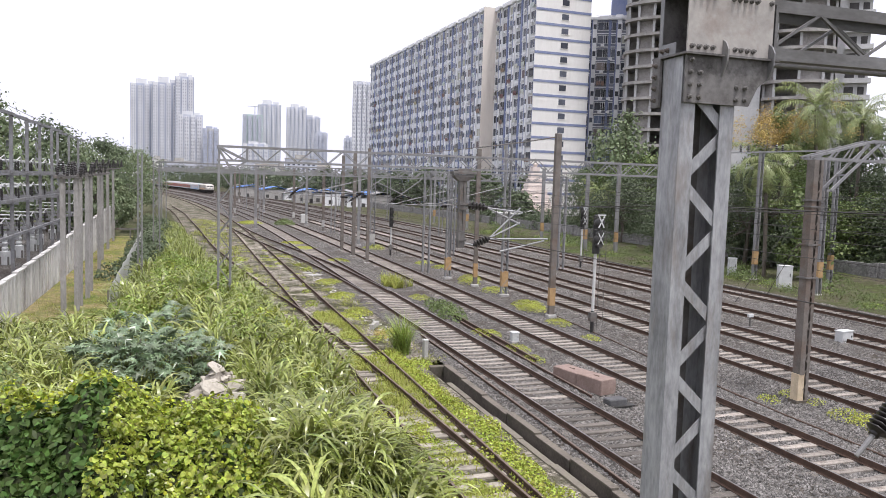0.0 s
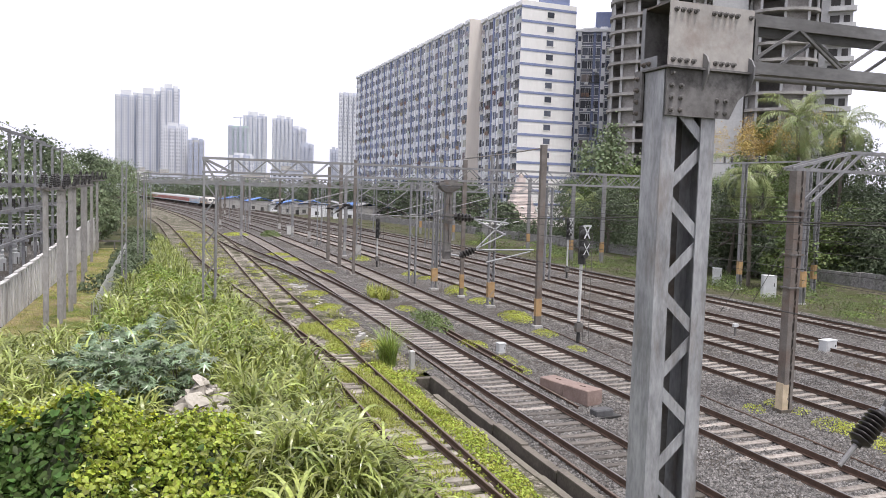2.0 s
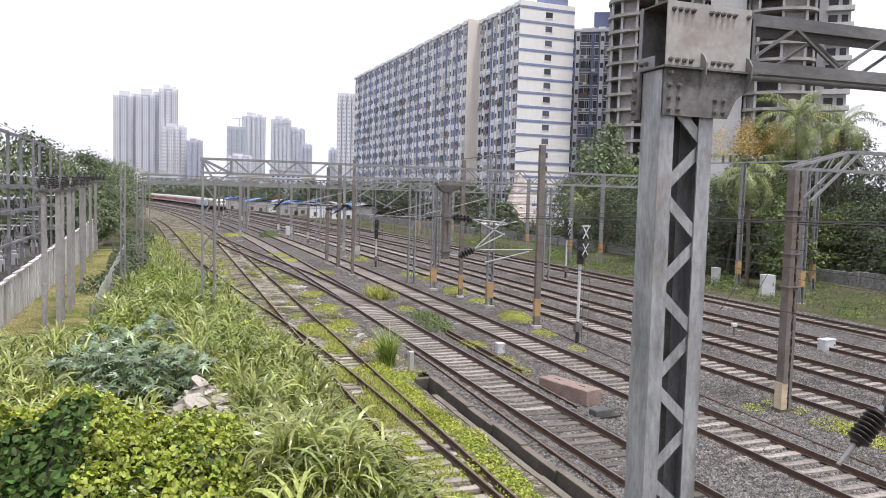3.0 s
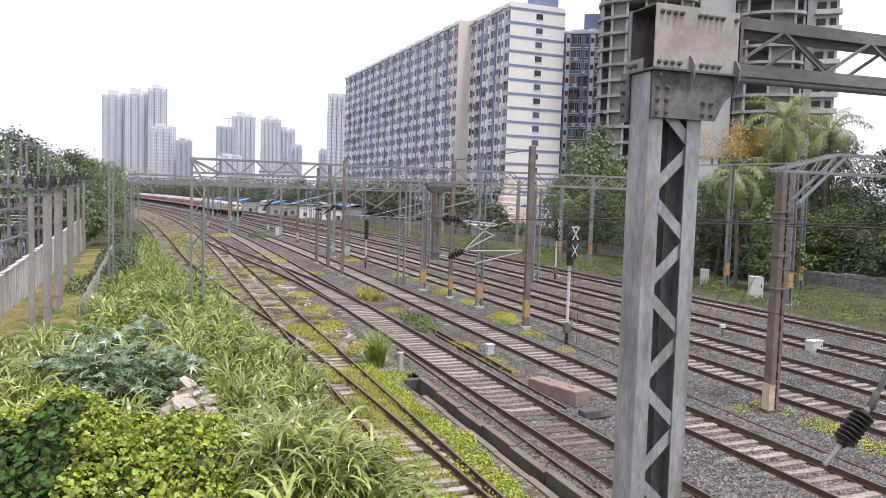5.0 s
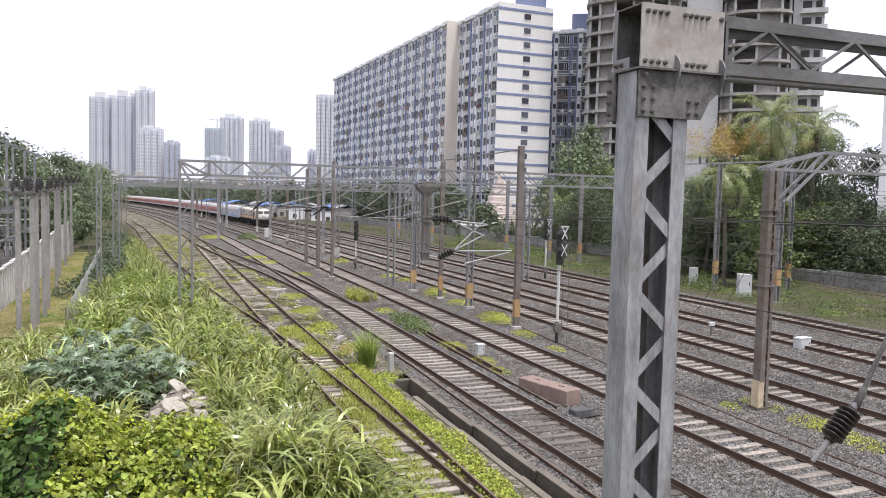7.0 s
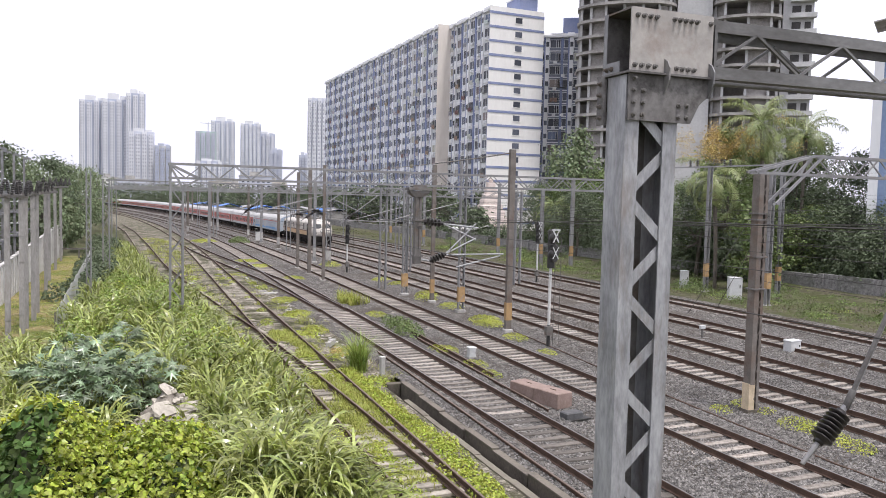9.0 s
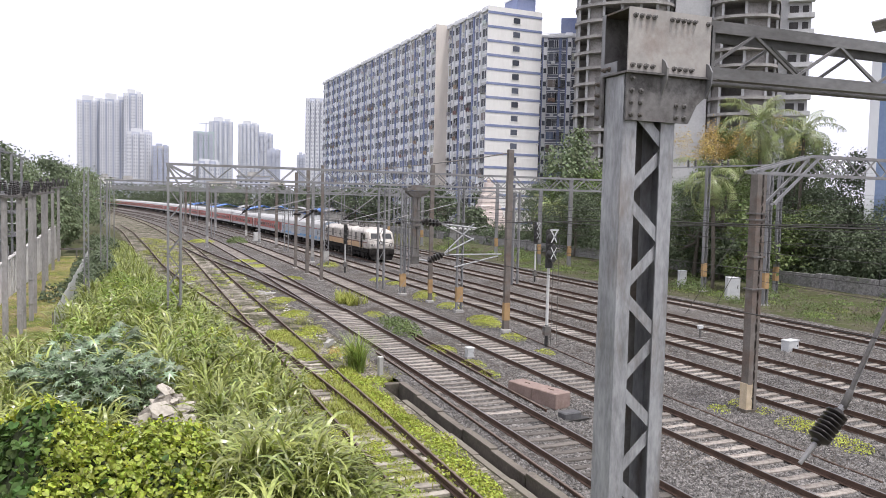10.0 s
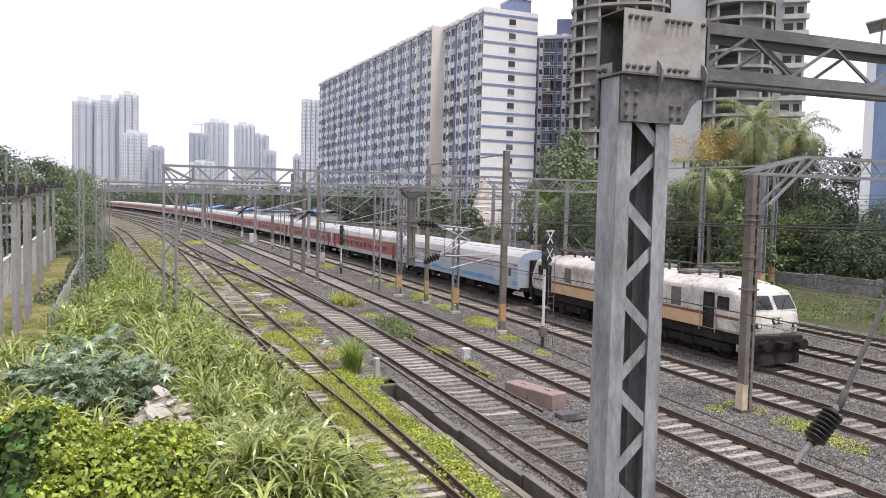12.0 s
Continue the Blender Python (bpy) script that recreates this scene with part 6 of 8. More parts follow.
# ---- plants ----
M_GRASS = leaf_mat("tall_grass_blades", (0.08, 0.11, 0.02), (0.46, 0.50, 0.14), through=0.24, spread=0.014, island=0.42, rough=0.3, scale=0.8, spec=0.7)
M_SLOPE = leaf_mat("dull_slope_weeds", (0.07, 0.082, 0.033), (0.18, 0.185, 0.075), through=0.2, spread=0.04, island=0.5, rough=0.6)
M_GRASS_DRY = leaf_mat("yellow_green_grass", (0.241, 0.27, 0.0517), (0.471, 0.483, 0.132), through=0.3, spread=0.02, island=0.3, rough=0.5)
M_VINE = leaf_mat("bright_vine_leaves", (0.10, 0.15, 0.018), (0.47, 0.52, 0.085), through=0.3, spread=0.018, island=0.5, rough=0.34, scale=1.6, spec=0.5)
M_VINE_TIP = leaf_mat("lit_yellow_vine_tips", (0.33, 0.40, 0.03), (0.60, 0.62, 0.06), through=0.35, spread=0.02, island=0.3, rough=0.4)
M_VINE_DARK = leaf_mat("shade_darkened_broad_leaves", (0.02, 0.042, 0.010), (0.085, 0.145, 0.034), through=0.15, spread=0.02, island=0.5, rough=0.5, spec=0.2)
M_CASTOR = leaf_mat("castor_leaves", (0.09, 0.14, 0.065), (0.31, 0.39, 0.24), through=0.18, spread=0.02, island=0.5, rough=0.3, spec=0.6)
M_BUSH = leaf_mat("leafy_bank_bushes", (0.10, 0.155, 0.03), (0.40, 0.48, 0.11), through=0.28, spread=0.02, island=0.4, rough=0.4, scale=1.0, spec=0.5)
M_WEED = leaf_mat("low_weed_leaves", (0.233, 0.292, 0.0408), (0.549, 0.583, 0.117), through=0.3, spread=0.025, island=0.4)
M_CREEPER = leaf_mat("yellow_green_creeper", (0.30, 0.34, 0.045), (0.58, 0.60, 0.12), through=0.3, spread=0.02, island=0.4)
M_TREE = leaf_mat("dark_tree_leaves", (0.075, 0.100, 0.058), (0.155, 0.190, 0.108), through=0.22, spread=0.012, island=0.22)
M_TREE2 = leaf_mat("fresh_tree_leaves", (0.095, 0.135, 0.045), (0.205, 0.26, 0.095), through=0.25, spread=0.02, island=0.28)
M_TREE_GREY = leaf_mat("grey_green_feathery_leaves", (0.134, 0.175, 0.0941), (0.242, 0.289, 0.161), through=0.28, spread=0.02, island=0.3)
M_ORANGE = leaf_mat("orange_blossom", (0.42, 0.29, 0.09), (0.60, 0.46, 0.19), through=0.25, spread=0.015, island=0.3)
M_PALM = leaf_mat("palm_fronds", (0.157, 0.202, 0.0728), (0.381, 0.414, 0.185), through=0.25, spread=0.02, island=0.3, rough=0.35, spec=0.5)
M_BARK = mat("grey_brown_bark", (0.09, 0.075, 0.06), (0.17, 0.15, 0.125), rough=0.95, scale=3, fine=20, bump=0.6, dist=0.03, stretch=(1, 1, 0.3))
# litter under the vines, its shade put into the near-black colour
M_LITTER_SHADE = mat("shaded_leaf_litter", (0.015, 0.02, 0.008), (0.035, 0.045, 0.015), rough=1.0, scale=3, fine=15, bump=0.4)
vr = np.random.default_rng(21)


def blades(name, label, spots, per, height, width, material, droop=0.75, segs=4, spread=0.12, kind="stuff", category="grass"):
    """Arching grass blades in tufts: spots are rows of x, y, z, scale."""
    spots = np.asarray(spots, float)
    n = len(spots) * per
    base = np.repeat(spots, per, 0)
    ang = vr.uniform(0, math.tau, n)
    h = height * base[:, 3] * vr.uniform(0.55, 1.15, n)
    lean = vr.uniform(0.25, 1.1, n)
    w = width * vr.uniform(0.6, 1.3, n)
    off = vr.normal(0, spread, (n, 2)) * base[:, 3:4]
    rows = []
    for k in range(segs + 1):
        u = k / segs
        out = h * lean * (0.18 * u + 0.72 * u ** 2.0)
        up = h * (1.22 * u - droop * lean * 1.0 * u ** 2.2 - 0.12 * u * u)
        ww = w * (1 - 0.9 * u ** 1.6) * (0.75 + 0.5 * min(1, 2 * u))
        cx = base[:, 0] + off[:, 0] + np.cos(ang) * out
        cy = base[:, 1] + off[:, 1] + np.sin(ang) * out
        cz = base[:, 2] + up
        sx, sy = -np.sin(ang) * ww / 2, np.cos(ang) * ww / 2
        rows += [np.stack([cx - sx, cy - sy, cz], 1), np.stack([cx + sx, cy + sy, cz], 1)]
    v = np.stack(rows, 1).reshape(-1, 3)
    k = (segs + 1) * 2
    q = np.array([(2 * i, 2 * i + 1, 2 * i + 3, 2 * i + 2) for i in range(segs)])
    f = (q[None] + k * np.arange(n)[:, None, None]).reshape(-1, 4)
    return tagged(new(name, bulk(name, v, f, material, True)), label, category, kind=kind)


def cane_grass(label, clumps, stalks, per, height, length, width, material, segs=6, spread=0.3):
    """Tall leafy grass: clumps of stalks, each sending out long blades that arch over and hang."""
    clumps = np.asarray(clumps, float)
    m = len(clumps) * stalks
    cl = np.repeat(clumps, stalks, 0)
    off = vr.normal(0, spread, (m, 2)) * cl[:, 3:4]
    far = np.clip(np.linalg.norm(off, axis=1) / (2.2 * spread * cl[:, 3]), 0, 1)
    tall = height * cl[:, 3] * (1 - 0.5 * far ** 2) * vr.uniform(0.7, 1.1, m)
    n = m * per
    k0 = np.repeat(np.arange(m), per)
    up0 = vr.uniform(0.25, 1.0, n) ** 0.8
    z0 = tall[k0] * up0
    cx = cl[k0, 0] + off[k0, 0] * (1 + 0.45 * up0)
    cy = cl[k0, 1] + off[k0, 1] * (1 + 0.45 * up0)
    cz = cl[k0, 2] + z0
    away = np.arctan2(off[k0, 1], off[k0, 0])
    ang = away + vr.normal(0, 1.1, n)
    L = length * cl[k0, 3] ** 0.5 * vr.uniform(0.55, 1.15, n)
    el = vr.uniform(0.65, 1.4, n)
    curl = vr.uniform(2.0, 3.1, n)
    w = width * vr.uniform(0.6, 1.25, n)
    roll = vr.normal(0, 0.35, n)
    bend = vr.normal(0, 0.22, n)
    rows = []
    for k in range(segs + 1):
        u = k / segs
        a = ang + bend * u
        ww = w * min(1.0, 0.45 + 2.2 * u) * (1 - u ** 2.2 * 0.97) / 2
        sx, sy, sz = -np.sin(a) * np.cos(roll) * ww, np.cos(a) * np.cos(roll) * ww, np.sin(roll) * ww
        rows += [np.stack([cx - sx, cy - sy, cz - sz], 1), np.stack([cx + sx, cy + sy, cz + sz], 1)]
        e = el - curl * u ** 1.7
        cx = cx + np.cos(a) * np.cos(e) * L / segs
        cy = cy + np.sin(a) * np.cos(e) * L / segs
        cz = np.maximum(cz + np.sin(e) * L / segs, cl[k0, 2] + 0.02)
    v = np.stack(rows, 1).reshape(-1, 3)
    k = (segs + 1) * 2
    q = np.array([(2 * i, 2 * i + 1, 2 * i + 3, 2 * i + 2) for i in range(segs)])
    f = (q[None] + k * np.arange(n)[:, None, None]).reshape(-1, 4)
    return tagged(new("tall_grass", bulk("tall_grass", v, f, material, True)), label, "grass", kind="stuff")


def lobed_leaves(name, pos, nrm, size, material):
    """Five-lobed vine leaves, folded at the midrib: two six-sided halves each."""
    n = len(pos)
    nrm = nrm / np.linalg.norm(nrm, axis=1, keepdims=True)
    a = np.cross(nrm, vr.normal(0, 1, (n, 3)))
    a /= np.linalg.norm(a, axis=1, keepdims=True)
    b = np.cross(nrm, a)
    s = np.asarray(size)[:, None]
    fold = vr.uniform(0.02, 0.22, (n, 1))
    half = ((-0.26, 0.0), (-0.40, 0.30), (-0.14, 0.46), (0.10, 0.40), (0.30, 0.26), (0.56, 0.0))
    pts = []
    for sg in (1, -1):
        for x, y in half if sg > 0 else half[::-1]:
            pts.append(pos + a * s * x + b * s * y * sg + nrm * s * (fold * y * 2 - 0.25 * x * x))
    v = np.stack(pts, 1).reshape(-1, 3)
    f = (np.arange(12).reshape(2, 6)[None] + 12 * np.arange(n)[:, None, None]).reshape(-1, 6)
    return bulk(name, v, f, material)


def leaf_faces(pos, nrm, size, aspect=1.0):
    """Folded pointed leaves: six points, two quads each, facing nrm."""
    n = len(pos)
    nrm = nrm / np.linalg.norm(nrm, axis=1, keepdims=True)
    ref = vr.normal(0, 1, (n, 3))
    a = np.cross(nrm, ref)
    a /= np.linalg.norm(a, axis=1, keepdims=True)
    b = np.cross(nrm, a)
    size = np.asarray(size)[:, None]
    pts = [pos - a * size * 0.5, pos - a * size * 0.18 + b * size * 0.46 * aspect + nrm * size * 0.10, pos + a * size * 0.22 + b * size * 0.30 * aspect + nrm * size * 0.10, pos + a * size * 0.55, pos + a * size * 0.22 - b * size * 0.30 * aspect + nrm * size * 0.10, pos - a * size * 0.18 - b * size * 0.46 * aspect + nrm * size * 0.10]
    v = np.stack(pts, 1).reshape(-1, 3)
    q = np.array([(0, 3, 2, 1), (0, 5, 4, 3)])
    f = (q[None] + 6 * np.arange(n)[:, None, None]).reshape(-1, 4)
    return v, f


def leaves(name, pos, nrm, size, material, aspect=1.0):
    v, f = leaf_faces(pos, nrm, size, aspect)
    return bulk(name, v, f, material)


def small_leaves(name, pos, nrm, size, material):
    """Pointed four-sided leaves for crowns and low weeds."""
    n = len(pos)
    nrm = nrm / np.linalg.norm(nrm, axis=1, keepdims=True)
    a = np.cross(nrm, vr.normal(0, 1, (n, 3)))
    a /= np.linalg.norm(a, axis=1, keepdims=True)
    b = np.cross(nrm, a)
    s = np.asarray(size)[:, None]
    v = np.stack([pos - a * s * 0.5, pos + b * s * 0.36 - a * s * 0.08 + nrm * s * 0.1, pos + a * s * 0.55, pos - b * s * 0.36 - a * s * 0.08 + nrm * s * 0.1], 1).reshape(-1, 3)
    return bulk(name, v, np.arange(4 * n).reshape(-1, 4), material)


# the vine-covered mound
def mound_h(x, y):
    ridge = float(np.interp(x, [-8, -5.5, -3.3, -2.2, -1.9, -1.62, -1.3, -0.95, -0.45, 0.1, 0.65, 1.2, 1.55, 1.8, 2.1], [1.6, 2.1, 2.25, 2.22, 2.42, 2.72, 2.55, 2.25, 1.85, 1.9, 1.95, 1.72, 1.2, 0.5, 0.1]))
    yc = 16.2 + 0.3 * math.sin(x * 1.3)
    s = ridge * math.exp(-abs((y - yc) / (3.6 if y < yc else 1.25)) ** 2.6)
    return s + (0.14 * noise.noise((x * 0.9, y * 0.9, 1)) + 0.26 * noise.noise((x * 2.0, y * 2.0, 5)) + 0.19 * noise.noise((x * 4.2, y * 4.2, 9))) * min(1, s) - 0.1


mx, my = np.linspace(-8, 2.6, 70), np.linspace(11.5, 19.5, 56)
mv = [(x, y, mound_h(x, y)) for y in my for x in mx]
mf = [(j * 70 + i, j * 70 + i + 1, (j + 1) * 70 + i + 1, (j + 1) * 70 + i) for j in range(55) for i in range(69)]
mound = thing("vine_mound", "bushes smothered in bright green creeping vines", "vines")
part("mound_body", bulk("mound_body", mv, mf, M_LITTER_SHADE, True), None, mound)
N = 70000
px_, py_ = vr.uniform(-7.8, 2.4, N), vr.uniform(11.8, 19.2, N)
hz = np.array([mound_h(x, y) for x, y in zip(px_, py_)])
gx = np.array([mound_h(x + 0.08, y) for x, y in zip(px_, py_)]) - hz
gy = np.array([mound_h(x, y + 0.08) for x, y in zip(px_, py_)]) - hz
thin = np.array([noise.noise((x * 4.2, y * 4.2, 9)) for x, y in zip(px_, py_)])
keep = (hz > 0.05) & ((thin > -0.16) | (vr.random(N) < 0.3))
nr = np.stack([-gx / 0.08, -gy / 0.08, np.ones(N)], 1)
nr /= np.linalg.norm(nr, axis=1, keepdims=True)
pos = np.stack([px_, py_, hz], 1) + nr * vr.uniform(-0.08, 0.30, (N, 1))
nr2 = nr + vr.normal(0, 0.7, (N, 3)) + (0, -0.2, 0.3)
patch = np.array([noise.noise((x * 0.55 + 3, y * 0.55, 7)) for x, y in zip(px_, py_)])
# west flank: dark-leaved plants, with the flank's shade put into their colour
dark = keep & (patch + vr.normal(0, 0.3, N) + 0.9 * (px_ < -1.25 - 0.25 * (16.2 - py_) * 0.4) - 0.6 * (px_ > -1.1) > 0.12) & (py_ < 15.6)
# yellow tips on upward faces; the crest's top light is in their colour
tip = keep & ~dark & (vr.random(N) < np.clip(0.06 + 0.9 * (hz - np.array([mound_h(x, y + 0.9) for x, y in zip(px_, py_)]) - 0.25), 0.03, 0.45)) & (nr[:, 2] > 0.55)
bright = keep & ~dark & ~tip
tagged(part("bright_leaves", lobed_leaves("bright_leaves", pos[bright], nr2[bright], vr.uniform(0.06, 0.15, bright.sum()), M_VINE), None, mound, "small bright green vine leaves"), kind="stuff")
tagged(part("young_leaves", leaves("young_leaves", pos[tip] + nr[tip] * 0.06, nr2[tip], vr.uniform(0.04, 0.09, tip.sum()), M_VINE_TIP, 1.1), None, mound, "yellow-green vine tips, brightened along the lit crest"), kind="stuff")
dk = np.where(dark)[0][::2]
tagged(part("broad_leaves", lobed_leaves("broad_leaves", pos[dk], nr2[dk], vr.uniform(0.08, 0.20, len(dk)), M_VINE_DARK), None, mound, "broad dark green leaves, darkened further for shade"), kind="stuff")
big = np.where(bright & (vr.random(N) < 0.0022))[0]
tagged(part("large_leaves", lobed_leaves("large_leaves", pos[big] + nr[big] * 0.1, nr2[big], vr.uniform(0.13, 0.22, len(big)), M_VINE_DARK), None, mound, "large pale heart-shaped leaves"), kind="stuff")


def spots(n, x0, x1, y0, y1, lo=0.7, hi=1.2, z=-0.3, ok=None):
    out = []
    while len(out) < n:
        x, y = vr.uniform(x0, x1), vr.uniform(y0, y1)
        if ok is None or ok(x, y):
            out.append((x, y, z, vr.uniform(lo, hi)))
    return out


def right_edge(y):
    return float(np.interp(y, [14, 20, 25, 30, 34, 40, 45, 60, 108], [3.9, 4.0, 4.1, 4.1, 3.9, 3.4, 3.0, 2.0, -1.2]))


def clear(x, y):
    return x < right_edge(y) - 0.1 and mound_h(x, y) < 0.3 and not (-0.6 < x < 1.9 and 17.6 < y < 23.8) and not (-3.0 < x < 0.8 and 20.4 < y < 26.2 and vr.random() < 0.93)


def domes(n, x0, x1, y0, y1, lo, hi, ok, gap=0.8):
    """Clump centres that keep their distance, taller and lower by patches."""
    out = []
    for _ in range(n * 12):
        x, y = vr.uniform(x0, x1), vr.uniform(y0, y1)
        s = vr.uniform(lo, hi) * (1.0 + 0.45 * noise.noise((x * 0.4, y * 0.32, 12)))
        if len(out) < n and ok(x, y) and all((x - a) ** 2 + (y - b) ** 2 > (gap * (s + d) / 2) ** 2 for a, b, c, d in out):
            out.append((x, y, -0.3, s))
    return out


cane_grass("tall glossy green grass arching over the bank", [(2.2, 15.5, -0.3, 1.3), (2.75, 15.3, -0.3, 1.42), (3.25, 15.8, -0.3, 1.3), (2.6, 16.3, -0.3, 1.4), (3.6, 15.0, -0.3, 1.1), (2.1, 14.6, -0.3, 1.2), (3.0, 14.4, -0.3, 1.15)] + domes(44, 1.6, 5.1, 12.4, 20.0, 0.7, 1.05, clear, 0.95), 36, 8, 1.45, 1.3, 0.088, M_GRASS, 7, 0.30)
cane_grass("tall green grass covering the bank", domes(170, -3.0, 5.0, 19.5, 50, 0.75, 1.35, lambda x, y: clear(x, y) and (x > -2.5 or y < 31) and (y < 31 or x > right_edge(y) - 1.6 or vr.random() < 0.3), 1.25), 26, 7, 1.25, 1.2, 0.088, M_GRASS, 5, 0.32)
cane_grass("tall green grass on the bank near the yard", domes(110, -12, -3.0, 17.5, 34, 0.75, 1.3, lambda x, y: clear(x, y) and (y < 29 or vr.random() < 0.4), 1.15), 24, 7, 1.2, 1.15, 0.08, M_GRASS, 5, 0.32)
blades("tall_grass", "yellowish grass along the siding in the distance", spots(800, -3.0, 3.0, 48, 112, 0.6, 1.1, ok=lambda x, y: x < right_edge(y) and x > -2.6 - 0.03 * (y - 48)), 18, 1.15, 0.07, M_GRASS, spread=0.3, segs=3)
blades("tall_grass", "young light green grass at the edge of the siding", spots(230, 3.6, 5.35, 13, 34, 0.5, 0.9, ok=lambda x, y: right_edge(y) - 0.4 < x < right_edge(y) + 1.25), 22, 0.75, 0.02, M_GRASS_DRY, spread=0.14)
blades("short_grass", "yellow-green grass between the two sidings", spots(260, 0.5, 6.0, 44, 130, 0.5, 1.2, z=-0.3, ok=lambda x, y: np.interp(y, [44, 60, 78, 107, 146], [5.3, 4.0, 2.7, 1.6, -0.1]) < x < np.interp(y, [44, 80, 107, 130], [5.5, 5.4, 5.0, 4.0]) or noise.noise((x * 0.3, y * 0.1, 8)) > 0.25), 16, 0.4, 0.04, M_GRASS_DRY, spread=0.35, segs=2)
# weeds on and beside the siding
blades("short_grass", "short bright grass between the siding rails", spots(900, 5.7, 8.0, 22.0, 40, 0.5, 1.1, z=-0.25, ok=lambda x, y: (22.5 < y < 29.5 and noise.noise((x * 0.9, y * 0.35, 6)) > -0.3) or noise.noise((x * 0.8, y * 0.3, 6)) > 0.22), 18, 0.30, 0.028, M_GRASS_DRY, spread=0.14, segs=2)
blades("short_grass", "thin grass between siding sleepers", spots(900, 4.5, 7.5, 11, 24, 0.4, 1.0, z=-0.25, ok=lambda x, y: noise.noise((x * 1.1, y * 0.8, 16)) > 0.02), 15, 0.2, 0.026, M_GRASS_DRY, spread=0.14, segs=3)
blades("short_grass", "patchy yellow grass between siding and main line", spots(190, 7.6, 9.9, 28, 75, 0.4, 1.1, z=-0.3, ok=lambda x, y: noise.noise((x * 0.5, y * 0.16, 4)) > -0.1), 18, 0.32, 0.018, M_GRASS_DRY, spread=0.2, segs=3)
blades("short_grass", "dry mown grass of the yard", spots(900, -7.4, -3.6, 36, 88, 0.5, 1.0, z=-0.1, ok=lambda x, y: x < -3.7 - 0.016 * (y - 38)), 14, 0.13, 0.02, M_GRASS_DRY, spread=0.3, segs=2)
blades("slope_grass", "rank brownish weeds over the eastern slope", spots(4200, 39.3, 53, 24, 170, 0.4, 1.6, z=-0.1, ok=lambda x, y: x + curve_offset(y) > 39.5), 8, 0.22, 0.04, M_SLOPE, spread=0.4, segs=2)


def weeds(name, label, rows, count, size, material, flat=0.5):
    """Low leafy patches: rows of x, y, radius, height."""
    ps, ns = [], []
    for x, y, r, h in rows:
        n = max(20, int(count * r * r * 3.14))
        a, d = vr.uniform(0, math.tau, n), np.sqrt(vr.random(n)) * r
        z = -0.3 + h * np.sqrt(np.clip(1 - (d / r) ** 2, 0, 1)) * vr.uniform(0.35, 1.05, n)
        ps.append(np.stack([x + np.cos(a) * d, y + np.sin(a) * d * 1.2, z], 1))
        ns.append(np.stack([np.cos(a) * d / r, np.sin(a) * d / r, np.full(n, 0.8)], 1) + vr.normal(0, flat, (n, 3)))
    p, q = np.concatenate(ps), np.concatenate(ns)
    return tagged(new(name, small_leaves(name, p, q, vr.uniform(0.65, 1.35, len(p)) * size, material)), label, "weeds", kind="stuff")


weeds("low_weeds", "low leafy weeds between siding and drain", [(7.72 + vr.normal(0, 0.18), y, 0.52, 0.22 + 0.15 * vr.random()) for y in np.arange(11, 30, 0.36)], 330, 0.075, M_WEED)
weeds("low_weeds", "leafy weeds creeping between the siding rails", [(vr.uniform(5.6, 7.3), y, 0.4, 0.2) for y in np.arange(11.5, 21, 0.22)] + [(vr.uniform(4.6, 5.6), y, 0.4, 0.3) for y in np.arange(12, 34, 0.4)] + [(7.3, y, 0.25, 0.16) for y in np.arange(20, 33, 0.7)], 330, 0.06, M_WEED)
weeds("low_weeds", "scattered leafy weeds over the old siding", [(vr.uniform(2.2 if y > 46 else 4.4, 8.9), y, vr.uniform(0.25, 0.7), vr.uniform(0.1, 0.3)) for y in vr.uniform(27, 75, 80)], 210, 0.075, M_WEED)
weeds("low_weeds", "yellow-green creepers on the ballast by the masts", [(19.9, 21.3, 0.4, 0.25), (18.7, 21.0, 0.35, 0.25), (20.0, 20.2, 0.35, 0.22), (19.8, 18.7, 0.6, 0.32), (19.9, 18.0, 0.6, 0.35), (19.7, 17.2, 0.5, 0.3), (19.6, 16.3, 0.5, 0.3), (19.0, 41.2, 1.0, 0.35), (18.6, 39.8, 0.9, 0.35), (19.2, 47.0, 0.9, 0.35), (18.0, 35.4, 0.7, 0.3), (17.7, 31.5, 0.5, 0.25), (19.5, 52.5, 0.9, 0.5), (18.9, 51.0, 0.8, 0.45), (20.0, 60.5, 0.9, 0.3), (19.6, 64.0, 0.9, 0.3), (18.4, 78.2, 1.2, 0.5), (11.3, 78.0, 1.3, 0.3), (10.8, 84.0, 1.5, 0.3), (12.4, 66, 1.0, 0.3), (13.3, 44.5, 0.7, 0.3), (13.2, 33.3, 0.8, 0.28), (13.4, 30.0, 0.6, 0.25), (9.1, 120, 2.0, 0.5), (13.2, 28.0, 0.5, 0.25), (9.0, 46, 0.9, 0.25), (9.2, 52, 1.0, 0.3), (8.6, 40, 0.8, 0.3), (8.9, 34, 0.7, 0.3)], 520, 0.05, M_CREEPER)
weeds("low_weeds", "bushy green weeds on the ballast", [(13.1, 39.3, 0.8, 0.75), (12.95, 37.3, 0.8, 0.8), (13.1, 41.2, 0.55, 0.6), (14.0, 118, 1.6, 1.0)], 300, 0.11, M_TREE2)
blades("grass_clump", "yellow-green grass clump on the ballast", [(13.0 + vr.normal(0, 0.35), 50.3 + vr.normal(0, 0.7), -0.3, vr.uniform(0.7, 1.2)) for _ in range(34)], 26, 1.0, 0.035, M_GRASS_DRY, spread=0.12)
